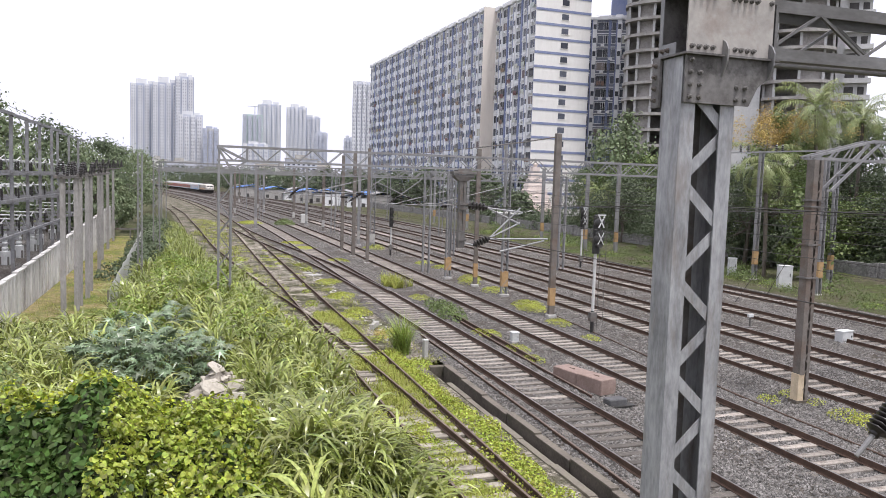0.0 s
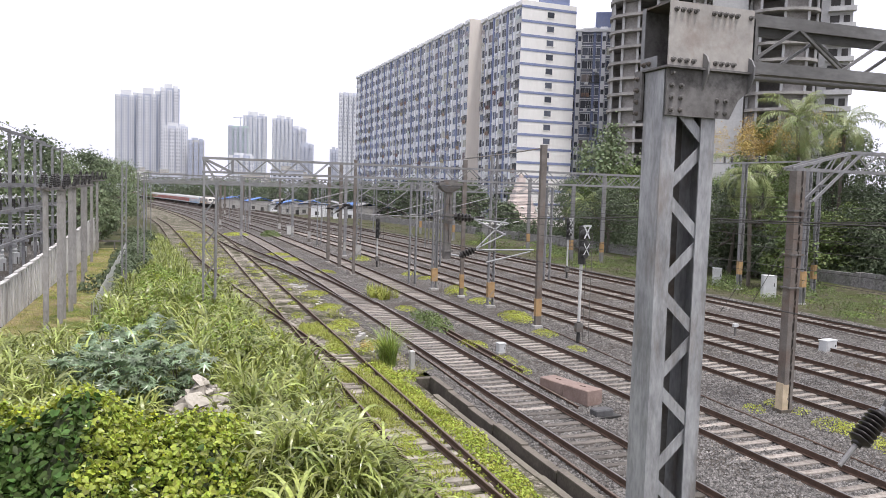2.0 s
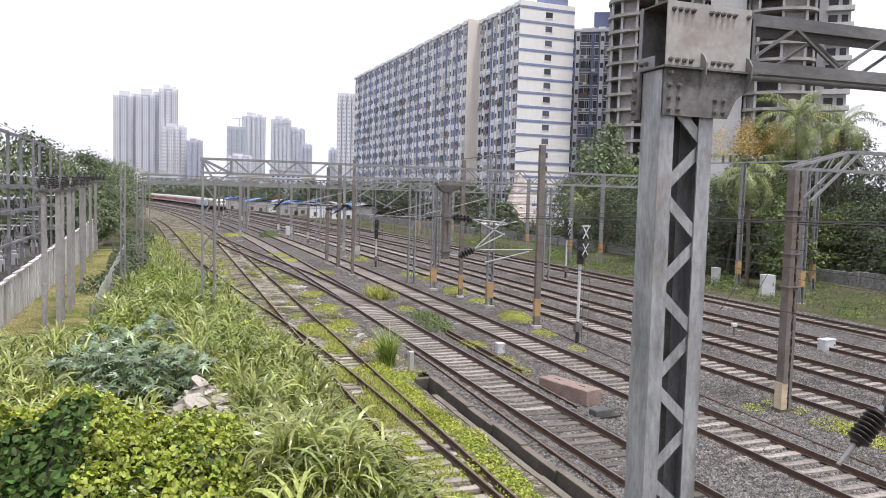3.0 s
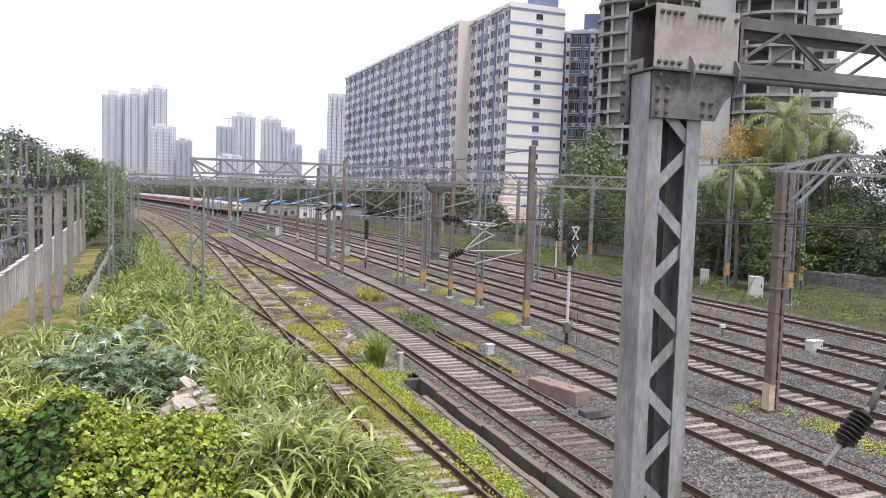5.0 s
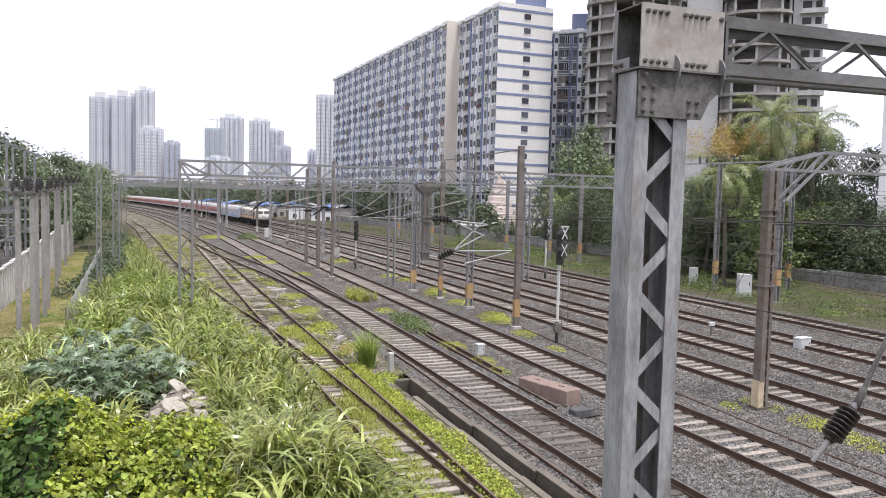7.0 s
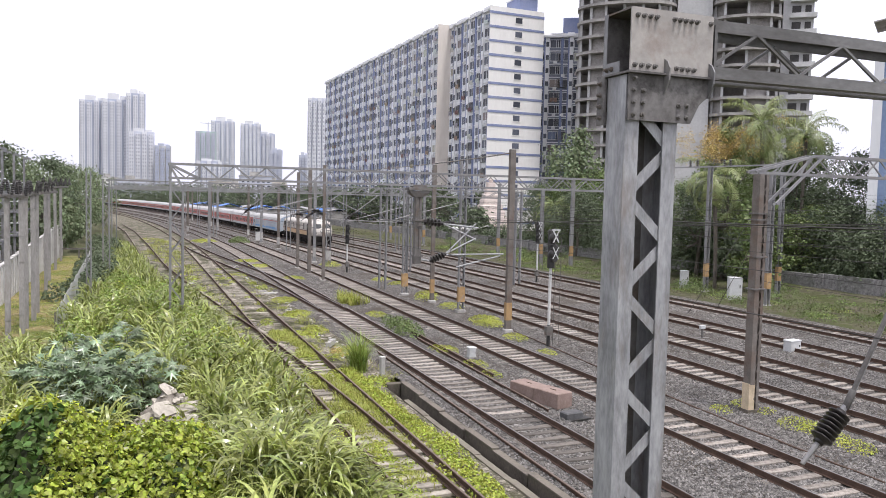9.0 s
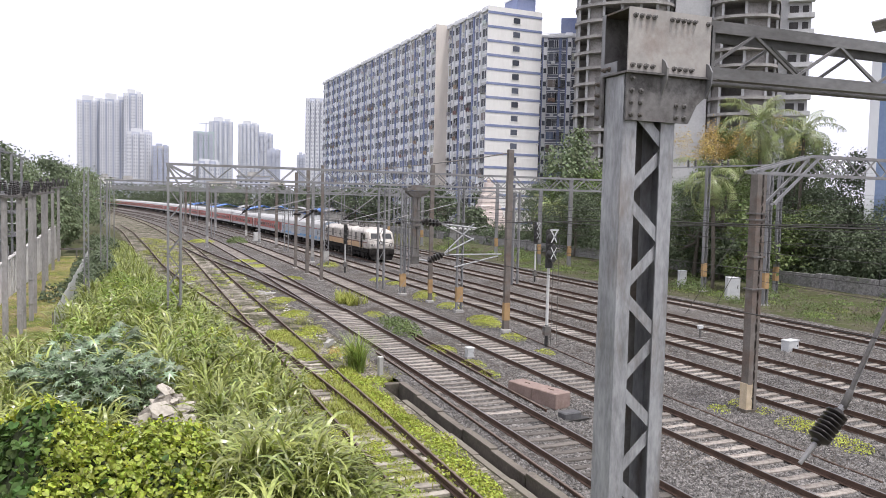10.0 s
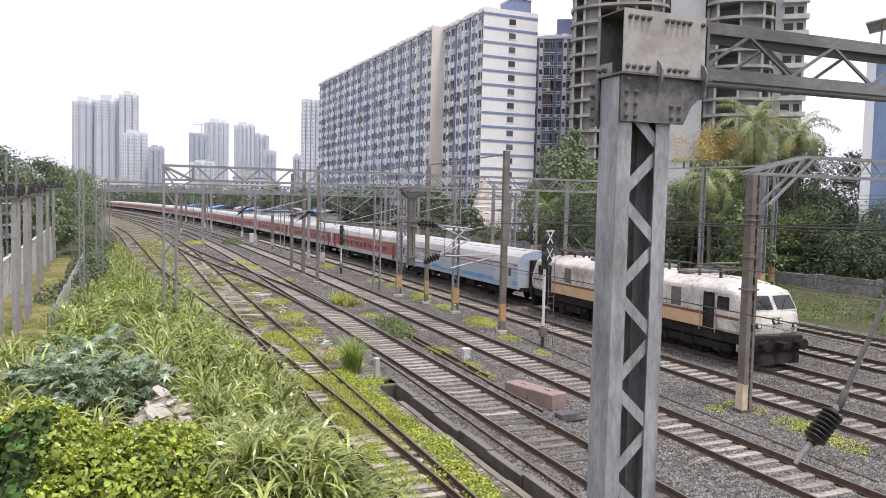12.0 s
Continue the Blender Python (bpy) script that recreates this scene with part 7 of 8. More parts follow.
blades("grass_clump", "reedy green plant clump beside the drain", [(8.35 + vr.normal(0, 0.16), 30.4 + vr.normal(0, 0.25), -0.3, vr.uniform(0.8, 1.2)) for _ in range(14)], 26, 1.45, 0.03, M_BUSH, droop=0.4, spread=0.08)
weeds("low_weeds", "orange wilted plant beside the drain", [(8.15, 33.2, 0.32, 0.55)], 260, 0.10, M_ORANGE)
weeds("low_weeds", "leafy bushes on the eastern slope", [(vr.uniform(43, 54), y, vr.uniform(0.8, 1.6), vr.uniform(0.5, 1.2)) for y in np.arange(28, 120, 1.6)], 90, 0.14, M_TREE2)
weeds("low_weeds", "bushes growing along the west bank", [(-1.9 - 0.02 * y + vr.normal(0, 0.5), y, vr.uniform(0.8, 1.5), vr.uniform(1.2, 2.2)) for y in np.arange(54, 112, 2.2)], 90, 0.2, M_TREE)

weeds("bank_bush", "leafy bright green bushes covering the bank", [(x, y, 0.7 + 0.6 * vr.random(), 0.9 + 1.0 * vr.random()) for x, y, z, s in spots(95, -2.5, 3.2, 28, 56, ok=lambda x, y: clear(x, y) and x < right_edge(y) - 1.0)], 230, 0.15, M_BUSH, 0.8)
weeds("low_weeds", "broad-leaved weeds growing through the grass", [(x, y, 0.35 + 0.4 * vr.random(), 0.8 + 0.9 * vr.random()) for x, y, z, s in spots(80, -2.6, 4.4, 21, 52, ok=clear)], 190, 0.12, M_WEED, 0.8)
weeds("low_weeds", "dark bushy weeds growing through the grass", [(x, y, 0.4 + 0.5 * vr.random(), 0.9 + 0.9 * vr.random()) for x, y, z, s in spots(24, -8.0, 4.0, 18, 48, ok=lambda x, y: clear(x, y) and (x > -2.4 or y < 29))], 170, 0.14, M_TREE2, 0.8)

weeds("undergrowth", "dark undergrowth behind the boundary wall", [(53.9 - 0.02 * (y - 30) - curve_offset(y) + vr.uniform(0, 1.6), y, vr.uniform(1.2, 2.0), vr.uniform(2.2, 4.2)) for y in np.arange(29, 130, 1.5)], 70, 0.26, M_TREE, 0.7)
for m_, k_, lab_ in ((M_TREE2, 150, "dark green creeping weeds on the eastern slope"), (M_BUSH, 45, "light green creeping weeds on the eastern slope")):
    weeds("low_weeds", lab_, [(vr.uniform(39.8, 46.5 if k < k_ // 2 else 54.0), vr.uniform(24, 110), vr.uniform(0.5, 1.5), vr.uniform(0.15, 0.4) + 0.35 * (k >= k_ // 2)) for k in range(k_)], 80, 0.085, m_, 0.6)

# castor plants with lobed leaves
def castor(x, y, h, n, seed):
    r = random.Random(seed)
    ob = thing("castor_plant", "castor plant with large lobed grey-green leaves", "plant", "castor plants", pose(x, y, -0.3))
    for k in range(3):
        a = r.uniform(0, 6.28)
        part("stem", Shape().tube((0, 0, 0), (math.cos(a) * 0.4, math.sin(a) * 0.4, h * 0.8), 0.03, 0.015, 6), M_BARK, ob)
    sh = Shape()
    for k in range(n):
        a, d = r.uniform(0, 6.28), math.sqrt(r.random()) * 1.0
        z = h * (1 - 0.62 * r.random() ** 1.6) * (1.05 - 0.3 * d)
        s = r.uniform(0.2, 0.36)
        tilt = Euler((r.uniform(-0.7, 0.7), r.uniform(-0.7, 0.7), r.uniform(0, 6.28))).to_matrix()
        c = Vector((math.cos(a) * d, math.sin(a) * d, z))
        pts = []
        for i in range(16):
            t = (i / 16) * math.tau * 0.92 + 0.25
            rad = s * ((1.0 if i % 2 else 0.34) * (0.75 + 0.25 * math.sin(t / 2)))
            pts.append(c + tilt @ Vector((math.cos(t) * rad, math.sin(t) * rad, -0.25 * rad * rad / s)))
        m = len(sh.v)
        sh.v += [tuple(c + tilt @ Vector((0, 0, 0.03)))] + [tuple(p) for p in pts]
        sh.f += [(m, m + 1 + i, m + 1 + (i + 1) % 16) for i in range(16)]
    tagged(part("leaf_canopy", sh, M_CASTOR, ob), kind="stuff")


for i, (x, y, h, n) in enumerate(((-0.5, 24.2, 2.0, 60), (-1.6, 24.8, 2.0, 70), (-2.4, 25.6, 1.8, 55), (0.35, 25.0, 1.8, 40), (-0.9, 23.3, 1.6, 40), (-1.9, 28.3, 1.9, 50), (-0.5, 31.0, 1.7, 50))):
    castor(x, y, h + 0.45, int(n * 2.1), i)

# broken concrete on the bank
M_RUB = mat("broken_pale_concrete", (0.33, 0.30, 0.255), (0.58, 0.535, 0.465), rough=0.95, scale=1.6, fine=14, bump=0.5, dist=0.03, stain=(0.22, 0.19, 0.16), stain_scale=1.6, stain_amount=0.6)
rr = random.Random(4)


def rubble(x, y, z, s, flat=0.6, tilt=None, label="broken chunk of pale concrete on the bank"):
    bm = bmesh.new()
    for _ in range(26 if s > 0.4 else 14):
        a = rr.uniform(0, math.tau)
        d = rr.uniform(0.7, 1.05)
        bm.verts.new((math.cos(a) * d * s, math.sin(a) * d * s * 0.75, rr.choice((-1, 1)) * s * flat * rr.uniform(0.6, 1.0)))
    bmesh.ops.convex_hull(bm, input=bm.verts)
    bmesh.ops.delete(bm, geom=[v for v in bm.verts if not v.link_faces], context="VERTS")
    me = bpy.data.meshes.new("rubble_chunk")
    bm.to_mesh(me)
    bm.free()
    me.materials.append(M_RUB)
    ob = tagged(new("rubble_chunk", me), label, "rubble", "broken concrete on the bank")
    ob.matrix_basis = pose(x, y, z, *(tilt or (rr.uniform(-35, 35), rr.uniform(-35, 35), rr.uniform(0, 360))))


heap = []
for j in range(25):
    for i in range(25):
        x, y = -1 + i / 12, -1 + j / 12
        d = math.hypot(x, y)
        heap.append((0.85 + x * 1.5, 22.7 + y * 1.9, -0.4 + 1.75 * max(0.0, 1 - d) ** 0.9 + 0.16 * noise.noise((x * 4, y * 4, 2)) + 0.1 * noise.noise((x * 11, y * 11, 5))))
M_CRUMB = mat("crumbled_concrete_and_earth", (0.13, 0.115, 0.095), (0.40, 0.365, 0.32), rough=0.95, scale=3.0, fine=16, bump=0.7, dist=0.04, stain=(0.10, 0.085, 0.065), stain_scale=2.2, stain_amount=0.7)
single("rubble_mound", bulk("rubble_mound", heap, [(j * 25 + i, j * 25 + i + 1, j * 25 + i + 26, j * 25 + i + 25) for j in range(24) for i in range(24)], M_CRUMB, False), None, "low mound of crumbled concrete and earth on the bank", "rubble")
# slabs that lie against the mound: x, y, size, thickness, tilt
for x, y, q, fl, tl in ((0.32, 22.0, 0.30, 0.16, (58, 18, 20)), (0.72, 22.05, 0.46, 0.10, (46, 10, 35)), (1.22, 21.75, 0.42, 0.10, (48, -16, -40)), (1.3, 22.35, 0.36, 0.14, (40, -24, 15)), (0.75, 22.6, 0.34, 0.16, (30, 8, 60)), (0.85, 21.45, 0.34, 0.12, (44, 4, 80)), (0.25, 21.5, 0.26, 0.2, (40, 20, 10)), (1.75, 21.9, 0.28, 0.2, (35, -25, 50))):
    d = math.hypot((x - 0.85) / 1.5, (y - 22.7) / 1.9)
    rubble(x, y, -0.32 + 1.75 * max(0.0, 1 - d) ** 0.9, q, fl, tl, "broken slab of pale concrete leaning on the mound")
for k in range(110):
    a, d = rr.uniform(0, math.tau), math.sqrt(rr.random()) * 0.95
    rubble(0.85 + math.cos(a) * d * 1.5, 22.7 + math.sin(a) * d * 1.9, -0.36 + 1.75 * (1 - d) ** 0.9, rr.uniform(0.04, 0.13), 0.6)


# trees
def tree(label, x, y, h, r, n=2600, leaf=0.34, material=None, clumps=46, trunk=0.22, low=0.3, seed=0, hang=0.0, z=-0.5, group="trees beside the line"):
    rd = np.random.default_rng(seed + 100)
    ob = thing("tree", label, "tree", group, pose(x, y, z))
    s = Shape()
    top = Vector((rd.normal(0, 0.3), rd.normal(0, 0.3), h * 0.62))
    s.lathe((0, 0, 0), top, [(0, trunk * 1.3), (0.1, trunk), (0.6, trunk * 0.7), (1, trunk * 0.3)], 8)
    cl = []
    for k in range(clumps):
        a = rd.uniform(0, math.tau)
        u = rd.uniform(-0.85, 1)
        d = math.sqrt(max(0, 1 - u * u)) * rd.uniform(0.35, 1.08)
        zc = h * (low + (1 - low) / 2) + u * h * (1 - low) / 2 * rd.uniform(0.75, 1.02)
        cl.append((math.cos(a) * d * r, math.sin(a) * d * r, zc, rd.uniform(0.5, 1.0) * r * 0.36))
    for c in cl[:9]:
        st = top * rd.uniform(0.45, 0.95)
        s.tube(st, (c[0] * 0.8, c[1] * 0.8, c[2] * 0.95), trunk * 0.35, trunk * 0.1, 5)
    part("trunk", s, M_BARK, ob)
    cl = np.array(cl)
    idx = rd.integers(0, clumps, n)
    g = rd.normal(0, 0.5, (n, 3)) * cl[idx, 3:4]
    g[:, 2] *= 0.7
    p = cl[idx, :3] + g
    p[:, 2] -= hang * rd.random(n) ** 2 * h * 0.4
    nn = g / (np.linalg.norm(g, axis=1, keepdims=True) + 1e-6) + rd.normal(0, 0.5, (n, 3)) + (0, 0, 0.5)
    tagged(part("crown", small_leaves("crown", p, nn, rd.uniform(0.6, 1.3, n) * leaf, material or M_TREE), None, ob), kind="stuff")
    return ob


EAST = [(55.5, 53, 7.5, 3.4), (58.5, 46.5, 8.0, 3.8), (55.2, 45.5, 6.0, 2.8), (55.6, 41.5, 6.2, 3.0), (56.2, 36.5, 6.5, 3.0), (53.6, 62, 8, 3.4), (50.8, 55.5, 5.0, 2.2), (49.5, 60.0, 9.5, 3.8), (52, 66, 10, 4.2), (50.5, 72, 9, 3.8), (54, 78, 11, 4.5), (51, 84, 9.5, 4), (55, 92, 12, 4.8), (57, 50, 8.5, 3.8), (60, 55, 9.5, 4.4), (62, 45, 8.5, 4.2), (58, 41, 8.0, 3.6), (63, 62, 11, 4.6), (56, 104, 10, 4.4), (60, 98, 12, 5), (66, 70, 12, 5), (61, 36, 8, 4), (57.5, 30, 7.5, 3.6), (66, 52, 10.5, 4.6), (54, 57, 8.5, 3.4), (56.5, 38, 8.5, 3.2), (60.5, 59, 14.8, 3.4), (64, 60.5, 15.4, 3.4), (57.5, 63, 13.0, 3.6), (62, 52, 12.6, 3.2)]
for i, (x, y, h, r) in enumerate(EAST):
    tree("dense dark green tree behind the boundary wall", x, y, h, r, 9500, 0.21, M_TREE2 if i % 4 == 0 else M_TREE, 90, seed=i, low=0.04)
for i, (x, y, h, r) in enumerate(((59, 132, 9, 4.6), (57, 146, 10, 5), (60, 160, 10.5, 5), (55, 176, 11, 5.5), (52, 192, 10, 5.5), (50, 210, 10, 5.5), (47, 232, 10, 6), (44, 258, 11, 6), (52, 118, 6, 3.2), (56, 270, 11, 6), (36, 290, 10, 6), (30, 325, 11, 7), (40, 340, 11, 7), (20, 372, 11, 7), (10, 400, 12, 7), (62, 205, 10, 6), (56, 225, 10, 6), (52, 246, 11, 6), (47, 285, 12, 7), (43, 310, 12, 7), (33, 350, 12, 8), (26, 390, 12, 8), (16, 420, 12, 8), (4, 430, 12, 8), (-6, 440, 12, 8))):
    tree("dark tree at the foot of the apartment blocks", x, y, h, r, 2600, 0.55, M_TREE, 44, seed=40 + i, low=0.03)
for i, (x, y, h, r) in enumerate(((-14, 64, 11.5, 4), (-17, 72, 12.5, 4.6), (-12.5, 82, 10.5, 4), (-19, 88, 12, 5), (-13, 96, 10, 4.4), (-10, 104, 10, 4), (-15, 112, 11, 5), (-9.5, 118, 9.5, 4.4), (-12, 130, 10.5, 5), (-9, 138, 9.5, 4.6), (-8.5, 152, 10, 5), (-16, 58, 11, 3.6), (-20, 66, 13, 4.4), (-23, 78, 13, 5), (-12, 168, 11, 6), (-9.5, 90, 6.5, 2.8), (-8.4, 100, 5.5, 2.6))):
    tree("green tree behind the switchyard", x, y, h + 1.4, r, 4200, 0.32, (M_TREE_GREY, M_TREE_GREY, M_TREE)[i % 3], 56, seed=70 + i, low=0.06)
tree("feathery grey-green tree before the unfinished tower", 55.5, 92.0, 17.2, 4.6, 4200, 0.5, M_TREE_GREY, 44, 0.3, 0.2, 130, 0.5)
tree("leafy dark tree before the unfinished tower", 58.0, 88.0, 12.5, 5.0, 3800, 0.42, M_TREE2, 50, 0.3, 0.1, 131)
bt = tree("tree with orange blossom on its upper branches", 50.9, 57.8, 14.6, 3.2, 8200, 0.20, M_TREE2, 50, 0.25, 0.15, 132)
oc = vr.normal(0, 1, (60, 3)) * (1.9, 1.3, 0.95) + (-0.3, -0.3, 12.7)
op = oc[vr.integers(0, 60, 6500)] + vr.normal(0, 0.36, (6500, 3))
tagged(part("blossom", small_leaves("blossom", op, vr.normal(0, 1, (6500, 3)) + (0, 0, 1), vr.uniform(0.10, 0.18, 6500), M_ORANGE), None, bt, "orange blossom"), kind="stuff")
tree("creeper-hung green tree beside the palms", 46.8, 49.5, 8.2, 2.2, 2600, 0.28, M_TREE2, 40, 0.2, 0.1, 133, 0.3)
tree("creeper-hung green tree beside the wall", 44.5, 60.5, 10.5, 1.9, 2400, 0.3, M_TREE2, 40, 0.2, 0.1, 134, 0.5)


def palm(x, y, h, seed, fr=22, fl=3.6, droop=1.0):
    """A palm: ringed trunk, arching fronds with narrow hanging leaflets, and a bunch of nuts."""
    r = random.Random(seed)
    ob = thing("coconut_palm", "coconut palm with long drooping fronds", "palm tree", "coconut palms", pose(x, y, -0.5))
    lean = r.uniform(-0.6, 0.6)
    pts = [Vector((lean * (k / 6) ** 2, 0.3 * (k / 6) ** 2, h * k / 6)) for k in range(7)]
    s = Shape()
    for a, b in zip(pts[:-1], pts[1:]):
        s.lathe(a, b, [(q / 4 + (0.0 if e else 0.001), 0.165 if e else 0.15) for q in range(4) for e in (0, 1)] + [(1, 0.15)], 8)
    part("trunk", s, M_BARK, ob)
    for k in range(fr):
        a = k * 2.4 + r.uniform(-0.25, 0.25)
        age = (k + 0.5) / fr
        d = 1.45 - 1.75 * age + r.uniform(-0.15, 0.15)
        bend = droop * (0.9 + 0.9 * age) * r.uniform(0.8, 1.2)
        L = fl * r.uniform(0.85, 1.15)
        f = Shape()
        cur = pts[-1].copy()
        dirv, side = Vector((math.cos(a), math.sin(a), 0)), Vector((-math.sin(a), math.cos(a), 0))
        twist = r.uniform(-2.0, 2.0)
        n = 30
        for i in range(n):
            u = i / n
            d -= bend * 1.6 / n
            nxt = cur + (dirv * math.cos(d) + Vector((0, 0, 1)) * math.sin(d)) * L / n
            f.beam(cur, nxt, 0.05 * (1 - 0.8 * u), 0.035 * (1 - 0.7 * u))
            if i > 3:
                ln = r.choice((0.55, 0.9, 1.0, 1.1)) * math.sin(math.pi * min(1, 0.12 + 0.86 * u)) ** 0.5 * r.uniform(0.75, 1.1)
                t = (nxt - cur).normalized()
                for sg in (-1, 1):
                    mid = cur + (side * sg + Vector((0, 0, 0.12 * sg * twist))) * ln * 0.5 + t * ln * 0.28 - Vector((0, 0, ln * 0.10))
                    tip = cur + side * sg * ln * 0.72 + t * ln * 0.5 - Vector((0, 0, ln * r.uniform(0.35, 0.95)))
                    w = t * 0.036
                    m = len(f.v)
                    f.v += [tuple(cur - w), tuple(cur + w), tuple(mid + w), tuple(mid - w), tuple(tip)]
                    f.f += [(m, m + 1, m + 2, m + 3), (m + 3, m + 2, m + 4)]
            cur = nxt
        part("frond", f, M_PALM, ob)
    for k in range(6):
        a = k * 1.05
        part("coconut", Shape().lathe(pts[-1] + Vector((math.cos(a) * 0.25, math.sin(a) * 0.25, -0.1)), pts[-1] + Vector((math.cos(a) * 0.3, math.sin(a) * 0.3, -0.42)), [(0, 0.03), (0.3, 0.14), (0.7, 0.14), (1, 0.03)], 8), M_TREE2, ob)


palm(52.3, 54.6, 14.6, 1, 24, 4.2, 0.95)
palm(57.6, 55.5, 14.2, 2, 20, 4.0, 0.95)
palm(45.4, 52.5, 9.6, 3, 18, 4.4, 1.3)
palm(60.0, 62.0, 13.0, 4, 18, 4.0)
palm(50.0, 88.0, 6.5, 5, 16, 3.0)

# woods on the skyline
wp, wnr, ws = [], [], []
for k in range(110):
    a = radians(vr.uniform(-8, 13))
    r = vr.uniform(430, 640)
    hh = vr.uniform(5, 10)
    n = 50
    wp.append(np.stack([r * math.sin(a) + vr.normal(0, 4, n), r * math.cos(a) + vr.normal(0, 4, n), np.abs(vr.normal(hh * 0.6, hh * 0.25, n))], 1))
    wnr.append(vr.normal(0, 1, (n, 3)) + (0, -0.5, 0.8))
    ws.append(vr.uniform(0.9, 1.8, n))
tagged(new("far_woods", leaves("far_woods", np.concatenate(wp), np.concatenate(wnr), np.concatenate(ws), M_TREE)), "dark belt of trees on the skyline", "woods", kind="stuff")

# ---- the express train ----
M_LOCO = mat("dusty_white_loco_paint", (0.40, 0.37, 0.34), (0.66, 0.62, 0.57), rough=0.5, scale=1.0, fine=7, bump=0.03, stain=(0.17, 0.14, 0.115), stain_scale=1.6, stain_amount=0.75)
M_LOCOBEIGE = mat("orange_beige_loco_band", (0.50, 0.33, 0.18), (0.62, 0.43, 0.26), rough=0.5, scale=0.8, fine=8, bump=0.03, stain=(0.30, 0.22, 0.15), stain_scale=1.0, stain_amount=0.4)
M_LOCOBROWN = mat("red_brown_stripe", (0.14, 0.055, 0.035), (0.20, 0.085, 0.055), rough=0.5, scale=1, fine=8, bump=0.03)
M_UNDER = mat("sooty_underframe", (0.012, 0.011, 0.011), (0.035, 0.032, 0.03), rough=0.85, scale=2, fine=12, bump=0.3, stain=(0.05, 0.042, 0.034), stain_scale=1.2, stain_amount=0.4, spec=0.12)
M_RED = mat("coach_red_paint", (0.36, 0.075, 0.06), (0.45, 0.115, 0.095), rough=0.45, scale=0.6, fine=6, bump=0.03, stain=(0.34, 0.11, 0.085), stain_scale=0.5, stain_amount=0.5)
M_COACHGREY = mat("coach_grey_paint", (0.40, 0.41, 0.42), (0.50, 0.51, 0.52), rough=0.5, scale=0.6, fine=6, bump=0.03, stain=(0.27, 0.25, 0.23), stain_scale=0.8, stain_amount=0.5)
M_ROOF = mat("silver_coach_roof", (0.34, 0.335, 0.33), (0.50, 0.495, 0.49), rough=0.55, metal=0.1, scale=0.5, fine=5, bump=0.08, stain=(0.36, 0.33, 0.3), stain_scale=0.7, stain_amount=0.5)
M_PALEBLUE = mat("pale_blue_van_paint", (0.33, 0.37, 0.42), (0.43, 0.46, 0.50), rough=0.55, scale=0.5, fine=5, bump=0.03, stain=(0.15, 0.28, 0.45), stain_scale=0.35, stain_amount=0.75, stretch=(1, 0.4, 1.5))
M_VANBLUE = mat("faded_bright_blue_line", (0.07, 0.24, 0.50), (0.20, 0.38, 0.58), rough=0.55, scale=0.6, fine=6, bump=0.03, stain=(0.35, 0.40, 0.45), stain_scale=0.5, stain_amount=0.6)
M_CABGLASS = mat("windscreen_glass", (0.012, 0.014, 0.016), (0.03, 0.033, 0.036), rough=0.08, bump=0, spec=0.6)
M_COACHPANE = mat("tinted_coach_window", (0.03, 0.03, 0.032), (0.06, 0.058, 0.055), rough=0.15, scale=0.8, bump=0)
M_LAMP = mat("headlamp_glass", (0.6, 0.6, 0.58), (0.75, 0.75, 0.72), rough=0.15, bump=0)


def both(fn):
    for s in (-1, 1):
        fn(s)


def bogie(parent, yc, axles, wheel_r=0.52, base=3.7):
    b = part("bogie", Shape().box(-1.28, yc - base / 2 - 0.7, 0.42, -1.05, yc + base / 2 + 0.7, 0.78, 0.05).box(1.05, yc - base / 2 - 0.7, 0.42, 1.28, yc + base / 2 + 0.7, 0.78, 0.05).box(-1.1, yc - 0.4, 0.4, 1.1, yc + 0.4, 0.8), M_UNDER, parent)
    for i in range(axles):
        y = yc - base / 2 + base * i / (axles - 1)
        for s in (-1, 1):
            part("wheel", Shape().lathe((s * 0.75, y, wheel_r), (s * 0.90, y, wheel_r), [(0, wheel_r + 0.03), (0.2, wheel_r + 0.03), (0.25, wheel_r), (1, wheel_r - 0.01)], 20), M_UNDER, b)
            part("axle_box", Shape().box(s * 1.28 - 0.12, y - 0.2, 0.38, s * 1.28 + 0.12, y + 0.2, 0.72, 0.04).lathe((s * 1.25, y + 0.45, 0.5), (s * 1.25, y + 0.45, 0.85), [(0, 0.1), (1, 0.1)], 8), M_UNDER, b)
    return b


def section(w, zb, zs, zt):
    """Half-rounded cross-section of a car body, from the west sill round to the east sill."""
    pts = [(-w, zb), (-w, zs)]
    for i in range(1, 8):
        a = math.pi * i / 8
        pts.append((-w * math.cos(a) * (1.0 if 1 < i < 7 else 0.985), zs + (zt - zs) * math.sin(a) ** 0.7))
    return pts + [(w, zs), (w, zb)]


